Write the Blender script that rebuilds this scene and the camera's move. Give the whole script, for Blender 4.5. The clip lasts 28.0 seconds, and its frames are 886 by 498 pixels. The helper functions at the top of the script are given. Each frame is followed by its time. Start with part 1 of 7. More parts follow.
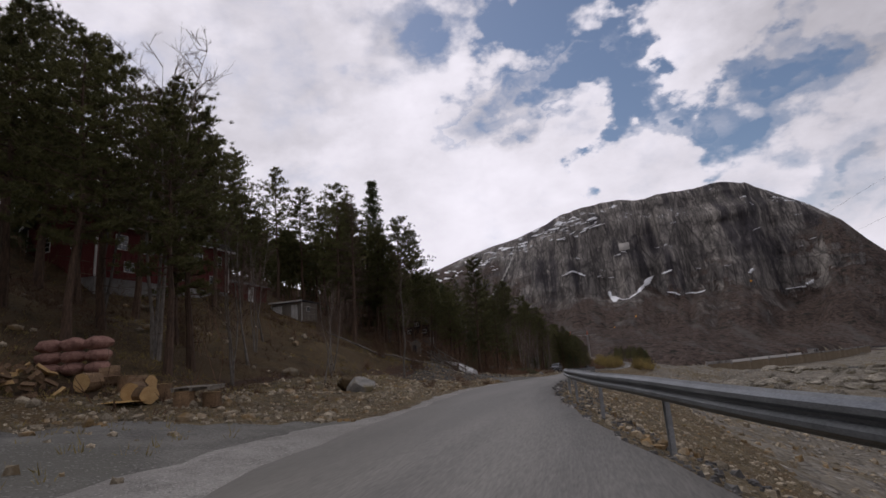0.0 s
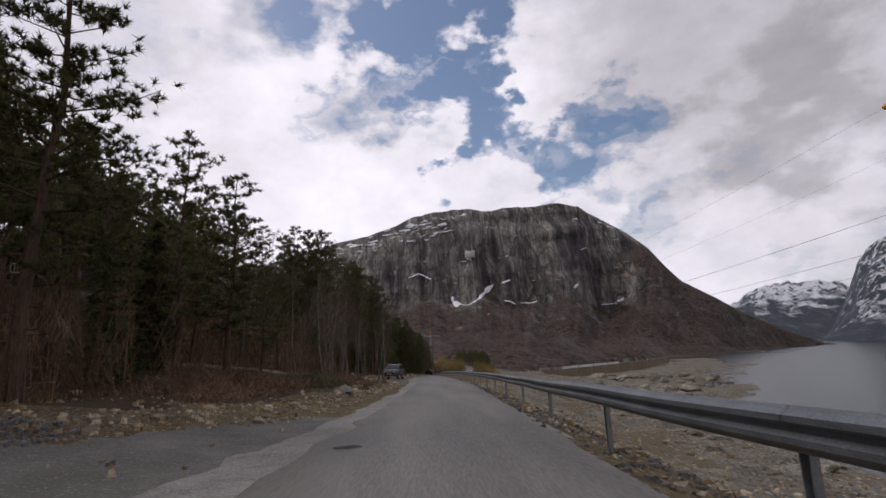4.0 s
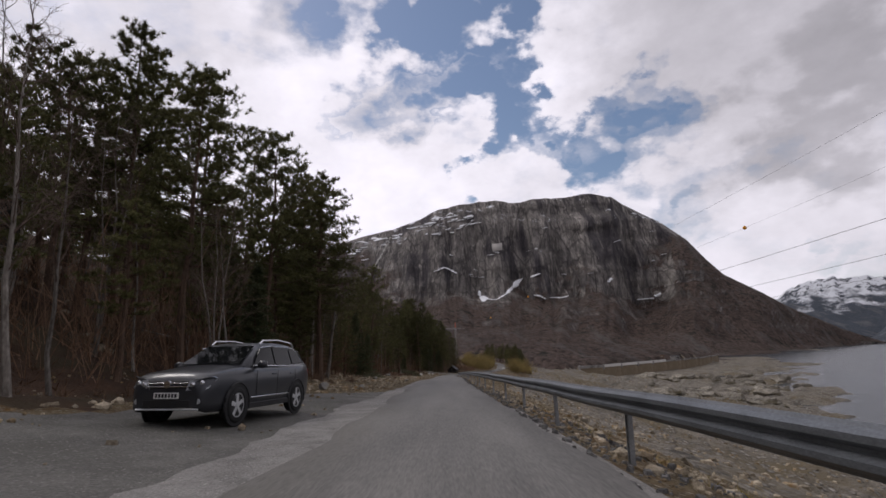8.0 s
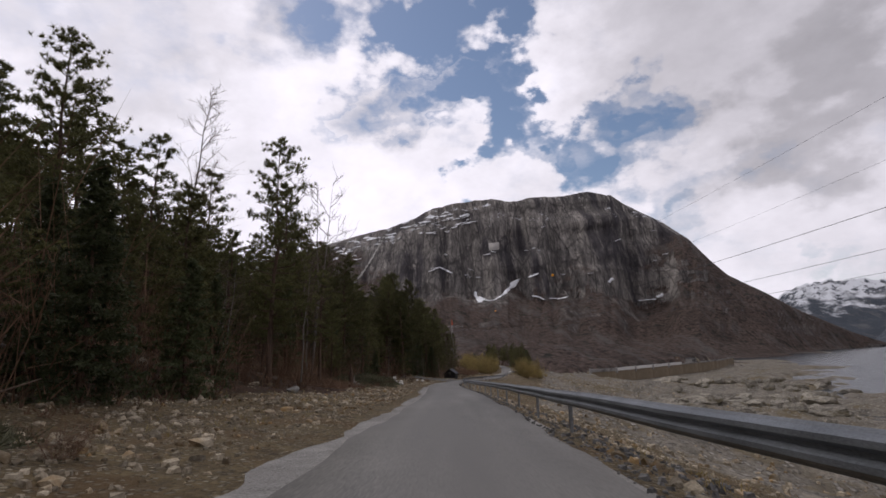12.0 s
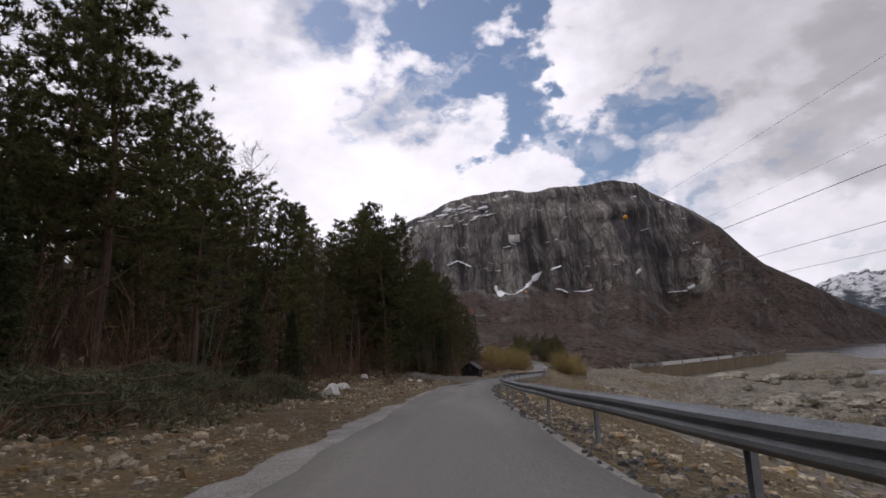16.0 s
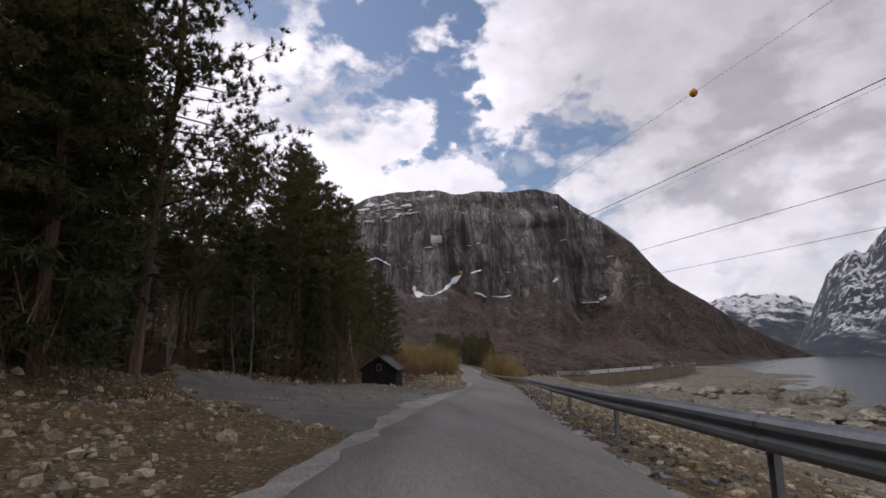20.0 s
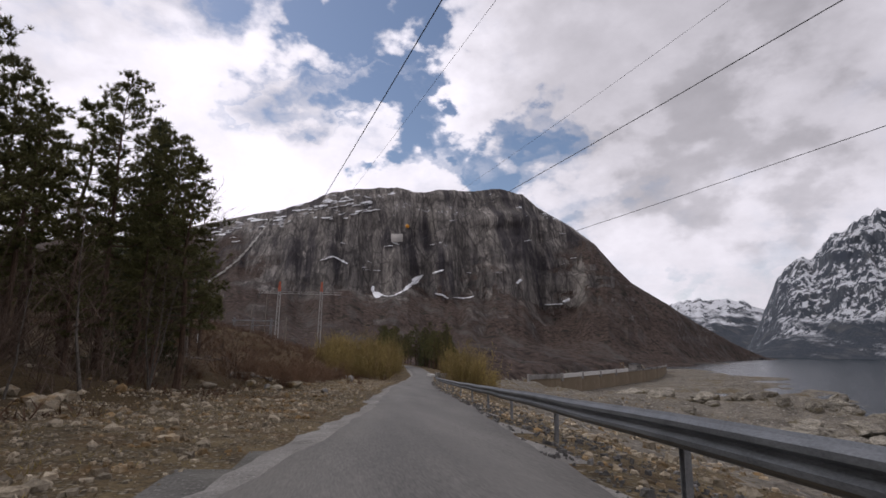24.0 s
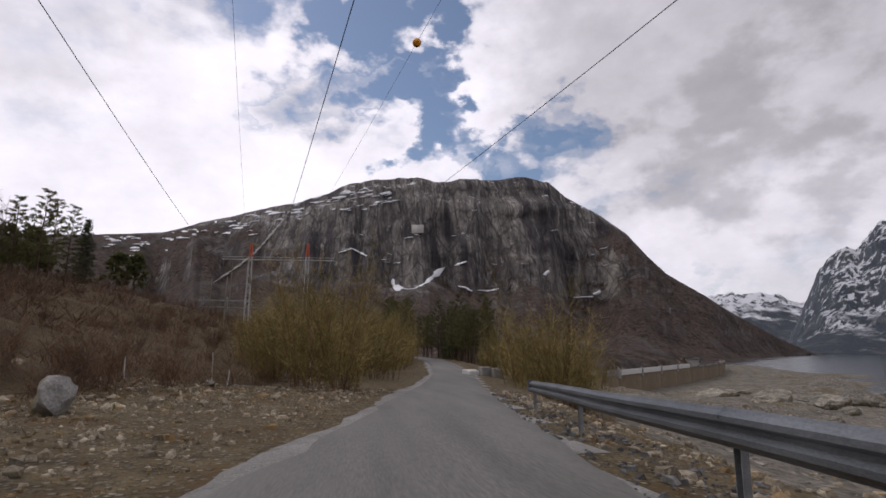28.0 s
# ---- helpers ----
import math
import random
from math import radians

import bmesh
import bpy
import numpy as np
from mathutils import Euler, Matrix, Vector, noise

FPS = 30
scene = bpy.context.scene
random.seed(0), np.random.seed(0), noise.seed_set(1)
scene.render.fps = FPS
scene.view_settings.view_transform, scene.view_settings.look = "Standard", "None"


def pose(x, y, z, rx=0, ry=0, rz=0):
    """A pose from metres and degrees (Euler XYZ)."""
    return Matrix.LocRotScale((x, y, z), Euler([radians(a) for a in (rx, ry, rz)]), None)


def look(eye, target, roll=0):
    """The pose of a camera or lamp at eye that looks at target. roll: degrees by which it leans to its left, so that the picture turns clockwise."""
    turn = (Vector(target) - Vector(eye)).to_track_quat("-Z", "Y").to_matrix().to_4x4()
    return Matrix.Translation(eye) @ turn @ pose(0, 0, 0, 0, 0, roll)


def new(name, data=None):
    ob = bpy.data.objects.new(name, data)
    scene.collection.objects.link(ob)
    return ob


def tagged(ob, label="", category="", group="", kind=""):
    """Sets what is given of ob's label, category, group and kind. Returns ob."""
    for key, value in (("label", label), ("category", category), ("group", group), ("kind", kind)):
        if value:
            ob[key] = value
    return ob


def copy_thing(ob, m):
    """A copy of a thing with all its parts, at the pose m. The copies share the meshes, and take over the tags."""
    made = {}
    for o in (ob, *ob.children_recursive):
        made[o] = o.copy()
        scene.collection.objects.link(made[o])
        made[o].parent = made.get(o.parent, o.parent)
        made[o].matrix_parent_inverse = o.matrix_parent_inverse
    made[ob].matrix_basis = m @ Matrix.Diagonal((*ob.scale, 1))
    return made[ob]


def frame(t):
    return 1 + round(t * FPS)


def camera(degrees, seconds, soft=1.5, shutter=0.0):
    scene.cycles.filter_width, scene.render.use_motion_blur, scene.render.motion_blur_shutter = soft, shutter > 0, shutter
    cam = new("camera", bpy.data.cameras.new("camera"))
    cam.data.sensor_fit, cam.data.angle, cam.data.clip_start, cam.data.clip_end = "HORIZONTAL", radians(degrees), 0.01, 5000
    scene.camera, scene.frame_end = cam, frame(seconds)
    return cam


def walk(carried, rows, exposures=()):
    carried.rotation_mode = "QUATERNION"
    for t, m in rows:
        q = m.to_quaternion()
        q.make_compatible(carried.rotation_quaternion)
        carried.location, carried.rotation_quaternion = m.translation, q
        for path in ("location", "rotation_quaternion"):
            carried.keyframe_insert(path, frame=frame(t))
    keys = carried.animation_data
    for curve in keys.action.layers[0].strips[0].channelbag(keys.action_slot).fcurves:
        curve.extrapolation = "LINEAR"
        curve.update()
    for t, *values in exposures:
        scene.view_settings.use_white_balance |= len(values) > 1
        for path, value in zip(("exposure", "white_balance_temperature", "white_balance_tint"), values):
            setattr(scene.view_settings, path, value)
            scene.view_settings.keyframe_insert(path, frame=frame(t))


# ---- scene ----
cam = camera(84.0, 28.0, soft=1.6)
PATH = [
    (0, (0.0, 0.0, 1.3), (-0.499, 1.896, 1.694), -4.0),
    (0.5, (-1.41, 6.074, 1.126), (-1.845, 7.986, 1.519), -3.2),
    (1, (-2.555, 12.212, 0.92), (-2.887, 14.146, 1.304), -2.0),
    (1.5, (-3.312, 18.447, 0.661), (-3.499, 20.403, 1.036), -1.3),
    (2, (-3.64, 24.747, 0.342), (-3.702, 26.71, 0.716), -0.7),
    (2.5, (-3.613, 30.993, -0.02), (-3.578, 32.959, 0.347), -0.6),
    (3, (-3.347, 37.065, -0.392), (-3.254, 39.028, -0.025), -1.0),
    (3.5, (-2.981, 42.947, -0.744), (-2.874, 44.91, -0.376), -1.7),
    (5.5, (-1.686, 65.911, -1.952), (-1.618, 67.874, -1.574), -1.6),
    (6, (-1.438, 71.579, -2.221), (-1.381, 73.544, -1.85), -1.6),
    (6.5, (-1.221, 77.23, -2.496), (-1.175, 79.195, -2.13), -1.3),
    (7, (-1.038, 82.847, -2.786), (-1.003, 84.812, -2.416), -1.6),
    (7.5, (-0.902, 88.469, -3.094), (-0.887, 90.436, -2.729), -1.5),
    (8, (-0.826, 94.169, -3.414), (-0.834, 96.136, -3.053), -1.4),
    (8.5, (-0.814, 99.919, -3.732), (-0.843, 101.885, -3.365), -1.9),
    (9, (-0.863, 105.641, -4.04), (-0.912, 107.605, -3.663), -2.1),
    (9.5, (-0.957, 111.278, -4.341), (-1.016, 113.241, -3.961), -2.0),
    (10, (-1.069, 116.815, -4.637), (-1.131, 118.778, -4.259), -1.7),
    (10.5, (-1.183, 122.307, -4.935), (-1.245, 124.271, -4.566), -1.8),
    (11, (-1.28, 127.841, -5.241), (-1.331, 129.806, -4.872), -1.8),
    (11.5, (-1.321, 133.438, -5.564), (-1.343, 135.404, -5.193), -1.6),
    (12, (-1.275, 139.02, -5.907), (-1.262, 140.985, -5.533), -1.4),
    (12.5, (-1.13, 144.54, -6.266), (-1.079, 146.503, -5.886), -1.3),
    (14.5, (-0.513, 166.312, -7.752), (-0.489, 168.274, -7.367), -2.1),
    (15, (-0.455, 171.697, -8.124), (-0.473, 173.661, -7.745), -2.0),
    (15.5, (-0.49, 177.071, -8.49), (-0.536, 179.036, -8.124), -2.0),
    (16, (-0.587, 182.462, -8.857), (-0.65, 184.427, -8.49), -2.0),
    (16.5, (-0.718, 187.872, -9.226), (-0.789, 189.837, -8.861), -1.9),
    (17, (-0.856, 193.231, -9.585), (-0.927, 195.197, -9.221), -1.6),
    (17.5, (-0.978, 198.554, -9.93), (-1.038, 200.52, -9.566), -1.4),
    (18, (-1.044, 203.952, -10.269), (-1.073, 205.917, -9.897), -1.2),
    (18.5, (-1.016, 209.423, -10.601), (-1.008, 211.387, -10.222), -0.8),
    (19, (-0.858, 214.919, -10.92), (-0.795, 216.882, -10.54), -0.2),
    (19.5, (-0.494, 220.428, -11.228), (-0.342, 222.388, -10.856), 0.4),
    (20, (0.149, 225.895, -11.531), (0.409, 227.842, -11.157), 0.4),
    (20.5, (1.066, 231.213, -11.83), (1.426, 233.145, -11.459), 0.7),
    (21, (2.21, 236.365, -12.13), (2.653, 238.281, -11.766), 1.1),
    (21.5, (3.542, 241.502, -12.444), (4.037, 243.407, -12.088), 1.0),
    (23.5, (9.364, 263.757, -13.814), (9.816, 265.665, -13.421), 0.4),
    (24, (10.787, 269.764, -14.176), (11.195, 271.682, -13.785), 0.4),
    (24.5, (12.073, 275.843, -14.54), (12.433, 277.772, -14.154), 0.1),
    (25, (13.194, 281.918, -14.903), (13.502, 283.858, -14.523), -0.3),
    (25.5, (14.15, 287.994, -15.258), (14.408, 289.941, -14.881), -0.7),
    (26, (14.989, 294.131, -15.597), (15.216, 296.083, -15.226), -0.5),
    (26.5, (15.801, 300.385, -15.918), (16.031, 302.335, -15.542), -0.5),
    (27, (16.657, 306.724, -16.227), (16.904, 308.673, -15.853), -0.2),
    (27.5, (17.59, 313.06, -16.536), (17.866, 315.004, -16.152), 0.0),
    (28, (18.638, 319.336, -16.852), (18.961, 321.274, -16.475), 0.3),
]
walk(cam, [(t, look(eye, target, roll)) for t, eye, target, roll in PATH], exposures=[(0.0, -0.28, 6450, 13), (3.0, -0.18, 6450, 13), (7.0, -0.12, 6450, 13), (12.0, -0.07, 6450, 13), (20.0, 0.03, 6450, 13), (25.0, 0.0, 6450, 13), (28.0, -0.03, 6450, 13)])

# ---- sky and sun ----
SUN_AZ, SUN_EL = -64.0, 50.0      # degrees: from straight ahead to the right, above the horizon


def heading(az, el):
    a, e = radians(az), radians(el)
    return Vector((math.sin(a) * math.cos(e), math.cos(a) * math.cos(e), math.sin(e)))


def make_world():
    world = bpy.data.worlds.new("sky")
    world.use_nodes = True
    scene.world = world
    nt = world.node_tree
    nt.nodes.clear()
    N, Lk = nt.nodes.new, nt.links.new

    def math_node(op, a, b=None, clamp=False):
        n = N("ShaderNodeMath")
        n.operation, n.use_clamp = op, clamp
        for i, v in enumerate((a, b)):
            if v is None:
                continue
            if isinstance(v, (int, float)):
                n.inputs[i].default_value = v
            else:
                Lk(v, n.inputs[i])
        return n.outputs[0]

    def towards(az, el, width):
        n = N("ShaderNodeVectorMath")
        n.operation = "DOT_PRODUCT"
        Lk(way, n.inputs[0])
        n.inputs[1].default_value = heading(az, el)
        m = N("ShaderNodeMapRange")
        m.interpolation_type = "SMOOTHSTEP"
        m.inputs["From Min"].default_value = math.cos(radians(width))
        m.inputs["From Max"].default_value = math.cos(radians(width * 0.25))
        Lk(n.outputs["Value"], m.inputs["Value"])
        return m.outputs[0]

    tc = N("ShaderNodeTexCoord")
    way = tc.outputs["Generated"]
    sky = N("ShaderNodeTexSky")
    sky.sky_type, sky.sun_disc = "NISHITA", False
    sky.sun_elevation, sky.sun_rotation = radians(SUN_EL), radians(SUN_AZ)
    blue = N("ShaderNodeMixRGB")
    blue.blend_type = "MULTIPLY"
    blue.inputs[0].default_value = 1.0
    Lk(sky.outputs[0], blue.inputs[1])
    blue.inputs[2].default_value = (SKY_GAIN * 1.12, SKY_GAIN * 1.08, SKY_GAIN * 1.06, 1)
    def vector_noise(scale, detail, rough, seed, colour=False, tall=1.5):
        n, mp = N("ShaderNodeTexNoise"), N("ShaderNodeMapping")
        mp.inputs["Location"].default_value, mp.inputs["Scale"].default_value = (seed, seed * 0.7, seed * 1.3), (1, 1, tall)
        n.inputs["Scale"].default_value, n.inputs["Detail"].default_value, n.inputs["Roughness"].default_value = scale, detail, rough
        Lk(tc.outputs["Generated"], mp.inputs[0])
        Lk(mp.outputs[0], n.inputs["Vector"])
        return n.outputs["Color" if colour else "Fac"]

    # billows: the direction is stirred before the banks and openings are laid out
    stir, push = N("ShaderNodeVectorMath"), N("ShaderNodeVectorMath")
    stir.operation, push.operation = "MULTIPLY_ADD", "ADD"
    Lk(vector_noise(7.0, 6.0, 0.52, 3.0, True), stir.inputs[0])
    stir.inputs[1].default_value, stir.inputs[2].default_value = (0.15, 0.15, 0.15), (-0.075, -0.075, -0.075)
    Lk(tc.outputs["Generated"], push.inputs[0])
    Lk(stir.outputs[0], push.inputs[1])
    way = push.outputs[0]
    cover = vector_noise(8.0, 9.0, 0.58, 4.0)
    dens = math_node("ADD", math_node("MULTIPLY", math_node("SUBTRACT", cover, 0.5), 2.1), 0.66)
    # openings in the deck where blue shows, and heavier banks
    for sign, places in (("SUBTRACT", GAPS), ("ADD", BANKS)):
        for az, el, width, power in places:
            dens = math_node(sign, dens, math_node("MULTIPLY", towards(az, el, width * 1.25), power * 0.56))
    mask = N("ShaderNodeMapRange")
    mask.interpolation_type = "SMOOTHSTEP"
    mask.inputs["From Min"].default_value, mask.inputs["From Max"].default_value = -0.55, 0.80
    Lk(dens, mask.inputs["Value"])
    # clouds are brighter towards the sun behind them, with darker bellies
    belly = vector_noise(3.2, 6.0, 0.55, 11.0, False, 2.0)
    fine = vector_noise(11.0, 9.0, 0.62, 23.0)
    lum = math_node("ADD", 0.66, math_node("MULTIPLY", towards(-12, 17, 75), 0.36))
    lum = math_node("MULTIPLY", lum, math_node("ADD", 0.70, math_node("MULTIPLY", belly, 0.52)))
    lum = math_node("MULTIPLY", lum, math_node("ADD", 0.82, math_node("MULTIPLY", fine, 0.40)))
    for az, el, width, power in BELLIES:
        lum = math_node("MULTIPLY", lum, math_node("SUBTRACT", 1.0, math_node("MULTIPLY", towards(az, el, width), power)))
    white = N("ShaderNodeMixRGB")
    white.blend_type = "MULTIPLY"
    white.inputs[0].default_value = 1.0
    white.inputs[1].default_value = (0.985, 0.955, 1.03, 1)
    Lk(lum, white.inputs[2])
    both = N("ShaderNodeMixRGB")
    Lk(mask.outputs[0], both.inputs[0])
    Lk(blue.outputs[0], both.inputs[1])
    Lk(white.outputs[0], both.inputs[2])
    bg = N("ShaderNodeBackground")
    bg.inputs["Strength"].default_value = SKY_STRENGTH
    Lk(both.outputs[0], bg.inputs["Color"])
    out = N("ShaderNodeOutputWorld")
    Lk(bg.outputs[0], out.inputs["Surface"])


SKY_GAIN, SKY_STRENGTH = 0.100, 1.0
GAPS = [(-5, 30, 8, 0.7), (-1, 34, 9, 0.65), (5, 31.5, 8, 0.75), (-11, 35, 9, 0.6), (-17, 35, 10, 0.35), (9.5, 29.5, 6, 0.6), (12.6, 24.6, 6, 0.8), (16.8, 22.3, 6.5, 0.75), (22, 19.5, 7, 0.6), (29.5, 14.8, 8, 0.55), (37, 12.5, 6, 0.4), (42, 9.5, 5, 0.4), (-38, 27, 11, 0.55), (12, 34, 7, 0.35), (6, 16.8, 4, 0.4), (-2, 42, 12, 0.5)]
BANKS = [(-4, 29.8, 3.2, 0.55), (-24, 21, 20, 0.5), (0.5, 22.5, 9.5, 0.7), (35, 29, 22, 0.55), (34, 18.5, 8, 0.4), (6.3, 25.6, 4.5, 0.4), (36, 8, 7, 0.3)]
BELLIES = [(36, 31, 24, 0.34), (42, 21, 12, 0.20), (-33, 33, 16, 0.16), (-4, 37, 14, 0.22)]
make_world()

sun = new("sun", bpy.data.lights.new("sun", "SUN"))
sun.data.energy, sun.data.angle, sun.data.color = 0.7, radians(14), (1.0, 0.96, 0.90)
sun.matrix_world = look(heading(SUN_AZ, SUN_EL) * 100, (0, 0, 0))

# ---- materials ----
def rgb(c):
    return (*c, 1.0) if len(c) == 3 else c


def surface(name, dark, light, scale=2.0, fine=30.0, rough=0.85, bump=0.3, metal=0.0, stretch=(1, 1, 1), random_tint=0.0, spec=0.3, third=None, third_scale=0.3, island=False, bump_dist=0.05, stones=None, through_light=0.0):
    """A node material: two tones mixed by a coarse and a fine noise, relief from the fine one, an optional third tone in larger patches."""
    m = bpy.data.materials.new(name)
    m.use_nodes = True
    nt = m.node_tree
    N, Lk = nt.nodes.new, nt.links.new
    b = nt.nodes["Principled BSDF"]
    b.inputs["Roughness"].default_value, b.inputs["Metallic"].default_value = rough, metal
    b.inputs["Specular IOR Level"].default_value = spec
    tc = N("ShaderNodeTexCoord")
    mp = N("ShaderNodeMapping")
    mp.inputs["Scale"].default_value = stretch
    Lk(tc.outputs["Object"], mp.inputs[0])

    def noise_tex(s, detail):
        n = N("ShaderNodeTexNoise")
        n.inputs["Scale"].default_value, n.inputs["Detail"].default_value = s, detail
        n.inputs["Roughness"].default_value = 0.6
        Lk(mp.outputs[0], n.inputs["Vector"])
        return n.outputs["Fac"]

    coarse, grain = noise_tex(scale, 4), noise_tex(fine, 5)
    add = N("ShaderNodeMath")
    add.operation = "ADD"
    Lk(coarse, add.inputs[0])
    Lk(grain, add.inputs[1])
    ramp = N("ShaderNodeMapRange")
    ramp.inputs["From Min"].default_value, ramp.inputs["From Max"].default_value = 0.72, 1.28
    Lk(add.outputs[0], ramp.inputs["Value"])
    mix = N("ShaderNodeMixRGB")
    mix.inputs[1].default_value, mix.inputs[2].default_value = rgb(dark), rgb(light)
    Lk(ramp.outputs[0], mix.inputs[0])
    colour = mix.outputs[0]
    if third:
        big = noise_tex(third_scale, 5)
        mr = N("ShaderNodeMapRange")
        mr.inputs["From Min"].default_value, mr.inputs["From Max"].default_value = 0.5, 0.62
        Lk(big, mr.inputs["Value"])
        m3 = N("ShaderNodeMixRGB")
        Lk(mr.outputs[0], m3.inputs[0])
        Lk(colour, m3.inputs[1])
        m3.inputs[2].default_value = rgb(third)
        colour = m3.outputs[0]
    height = add.outputs[0]
    if stones:
        # loose stones: cells of random shade with dark joints
        size, share, pale = stones
        vo = N("ShaderNodeTexVoronoi")
        vo.inputs["Scale"].default_value, vo.inputs["Randomness"].default_value = 1 / size, 1.0
        wob = N("ShaderNodeMixRGB")
        wob.inputs[0].default_value = 0.12 * size
        Lk(mp.outputs[0], wob.inputs[1])
        nz = N("ShaderNodeTexNoise")
        nz.inputs["Scale"].default_value = 2.5 / size
        Lk(mp.outputs[0], nz.inputs["Vector"])
        Lk(nz.outputs["Color"], wob.inputs[2])
        Lk(wob.outputs[0], vo.inputs["Vector"])
        pick, body, both, tint3 = N("ShaderNodeMapRange"), N("ShaderNodeMapRange"), N("ShaderNodeMath"), N("ShaderNodeMixRGB")
        sp = N("ShaderNodeSeparateColor")
        Lk(vo.outputs["Color"], sp.inputs[0])
        pick.inputs["From Min"].default_value, pick.inputs["From Max"].default_value = 1 - share, 1.25 - share
        Lk(sp.outputs[0], pick.inputs["Value"])
        body.inputs["From Min"].default_value, body.inputs["From Max"].default_value = 0.62, 0.34
        Lk(vo.outputs["Distance"], body.inputs["Value"])
        both.operation = "MULTIPLY"
        Lk(pick.outputs[0], both.inputs[0])
        Lk(body.outputs[0], both.inputs[1])
        Lk(both.outputs[0], tint3.inputs[0])
        Lk(colour, tint3.inputs[1])
        shade = N("ShaderNodeMixRGB")
        shade.inputs[1].default_value, shade.inputs[2].default_value = rgb(tuple(c * 0.45 for c in pale)), rgb(pale)
        Lk(sp.outputs[1], shade.inputs[0])
        Lk(shade.outputs[0], tint3.inputs[2])
        colour = tint3.outputs[0]
        up = N("ShaderNodeMath")
        up.operation = "MULTIPLY_ADD"
        Lk(both.outputs[0], up.inputs[0])
        up.inputs[1].default_value = 1.3
        Lk(add.outputs[0], up.inputs[2])
        height = up.outputs[0]
    if random_tint or island:
        src = N("ShaderNodeNewGeometry").outputs["Random Per Island"] if island else N("ShaderNodeObjectInfo").outputs["Random"]
        mr = N("ShaderNodeMapRange")
        mr.inputs["To Min"].default_value, mr.inputs["To Max"].default_value = 1 - random_tint, 1 + random_tint
        Lk(src, mr.inputs["Value"])
        hs = N("ShaderNodeHueSaturation")
        Lk(mr.outputs[0], hs.inputs["Value"])
        Lk(colour, hs.inputs["Color"])
        colour = hs.outputs[0]
    Lk(colour, b.inputs["Base Color"])
    if bump:
        bp = N("ShaderNodeBump")
        bp.inputs["Strength"].default_value, bp.inputs["Distance"].default_value = bump, bump_dist
        Lk(height, bp.inputs["Height"])
        Lk(bp.outputs[0], b.inputs["Normal"])
    if through_light:
        tl, ms = N("ShaderNodeBsdfTranslucent"), N("ShaderNodeMixShader")
        ms.inputs[0].default_value = through_light
        Lk(colour, tl.inputs["Color"])
        Lk(b.outputs[0], ms.inputs[1])
        Lk(tl.outputs[0], ms.inputs[2])
        Lk(ms.outputs[0], nt.nodes["Material Output"].inputs["Surface"])
    return m


def plain(name, colour, rough=0.5, metal=0.0, spec=0.5, coat=0.0):
    m = bpy.data.materials.new(name)
    m.use_nodes = True
    b = m.node_tree.nodes["Principled BSDF"]
    b.inputs["Base Color"].default_value = rgb(colour)
    b.inputs["Roughness"].default_value, b.inputs["Metallic"].default_value = rough, metal
    b.inputs["Specular IOR Level"].default_value, b.inputs["Coat Weight"].default_value = spec, coat
    return m


M = {}
M["asphalt"] = surface("asphalt", (0.088, 0.084, 0.076), (0.215, 0.204, 0.184), 0.8, 40, 0.60, 0.3, stretch=(1, 0.10, 1), third=(0.135, 0.128, 0.117), third_scale=0.16, bump_dist=0.012)
M["patch"] = surface("asphalt_patch", (0.018, 0.018, 0.019), (0.035, 0.035, 0.036), 3, 70, 0.75, 0.3, bump_dist=0.01)
M["gravel"] = surface("gravel", (0.15, 0.144, 0.133), (0.37, 0.355, 0.33), 1.6, 26, 0.95, 0.9, third=(0.21, 0.20, 0.185), third_scale=0.4, stones=(0.035, 0.35, (0.48, 0.46, 0.43)), bump_dist=0.03)
M["yard_gravel"] = surface("yard_gravel", (0.070, 0.068, 0.061), (0.195, 0.188, 0.170), 1.0, 24, 0.95, 0.8, third=(0.105, 0.102, 0.088), third_scale=0.35, stones=(0.04, 0.4, (0.29, 0.28, 0.26)), bump_dist=0.03)
M["rubble_soil"] = surface("rubble_soil", (0.036, 0.026, 0.014), (0.195, 0.145, 0.072), 1.6, 11, 0.95, 1.0, third=(0.105, 0.066, 0.028), third_scale=0.5, bump_dist=0.09, stones=(0.09, 0.45, (0.36, 0.31, 0.225)))
M["forest_floor"] = surface("forest_floor", (0.024, 0.014, 0.009), (0.095, 0.052, 0.030), 0.7, 8, 1.0, 1.0, third=(0.050, 0.036, 0.018), third_scale=0.25, bump_dist=0.15)
M["grass_slope"] = surface("grass_slope", (0.034, 0.023, 0.012), (0.150, 0.105, 0.050), 0.6, 10, 1.0, 1.0, third=(0.082, 0.056, 0.028), third_scale=0.3, bump_dist=0.15)
M["shore_rock"] = surface("shore_rock", (0.062, 0.055, 0.044), (0.285, 0.252, 0.198), 0.16, 1.6, 0.9, 1.0, third=(0.145, 0.115, 0.067), third_scale=0.05, bump_dist=0.6, stones=(0.9, 0.5, (0.38, 0.35, 0.30)))
M["stone"] = surface("stone", (0.140, 0.112, 0.076), (0.47, 0.405, 0.300), 3.0, 25, 0.9, 0.5, random_tint=0.5, island=True, third=(0.22, 0.145, 0.066), third_scale=1.0)
M["white_boulder"] = surface("white_boulder", (0.48, 0.46, 0.42), (0.78, 0.76, 0.71), 2.5, 22, 0.9, 0.5)
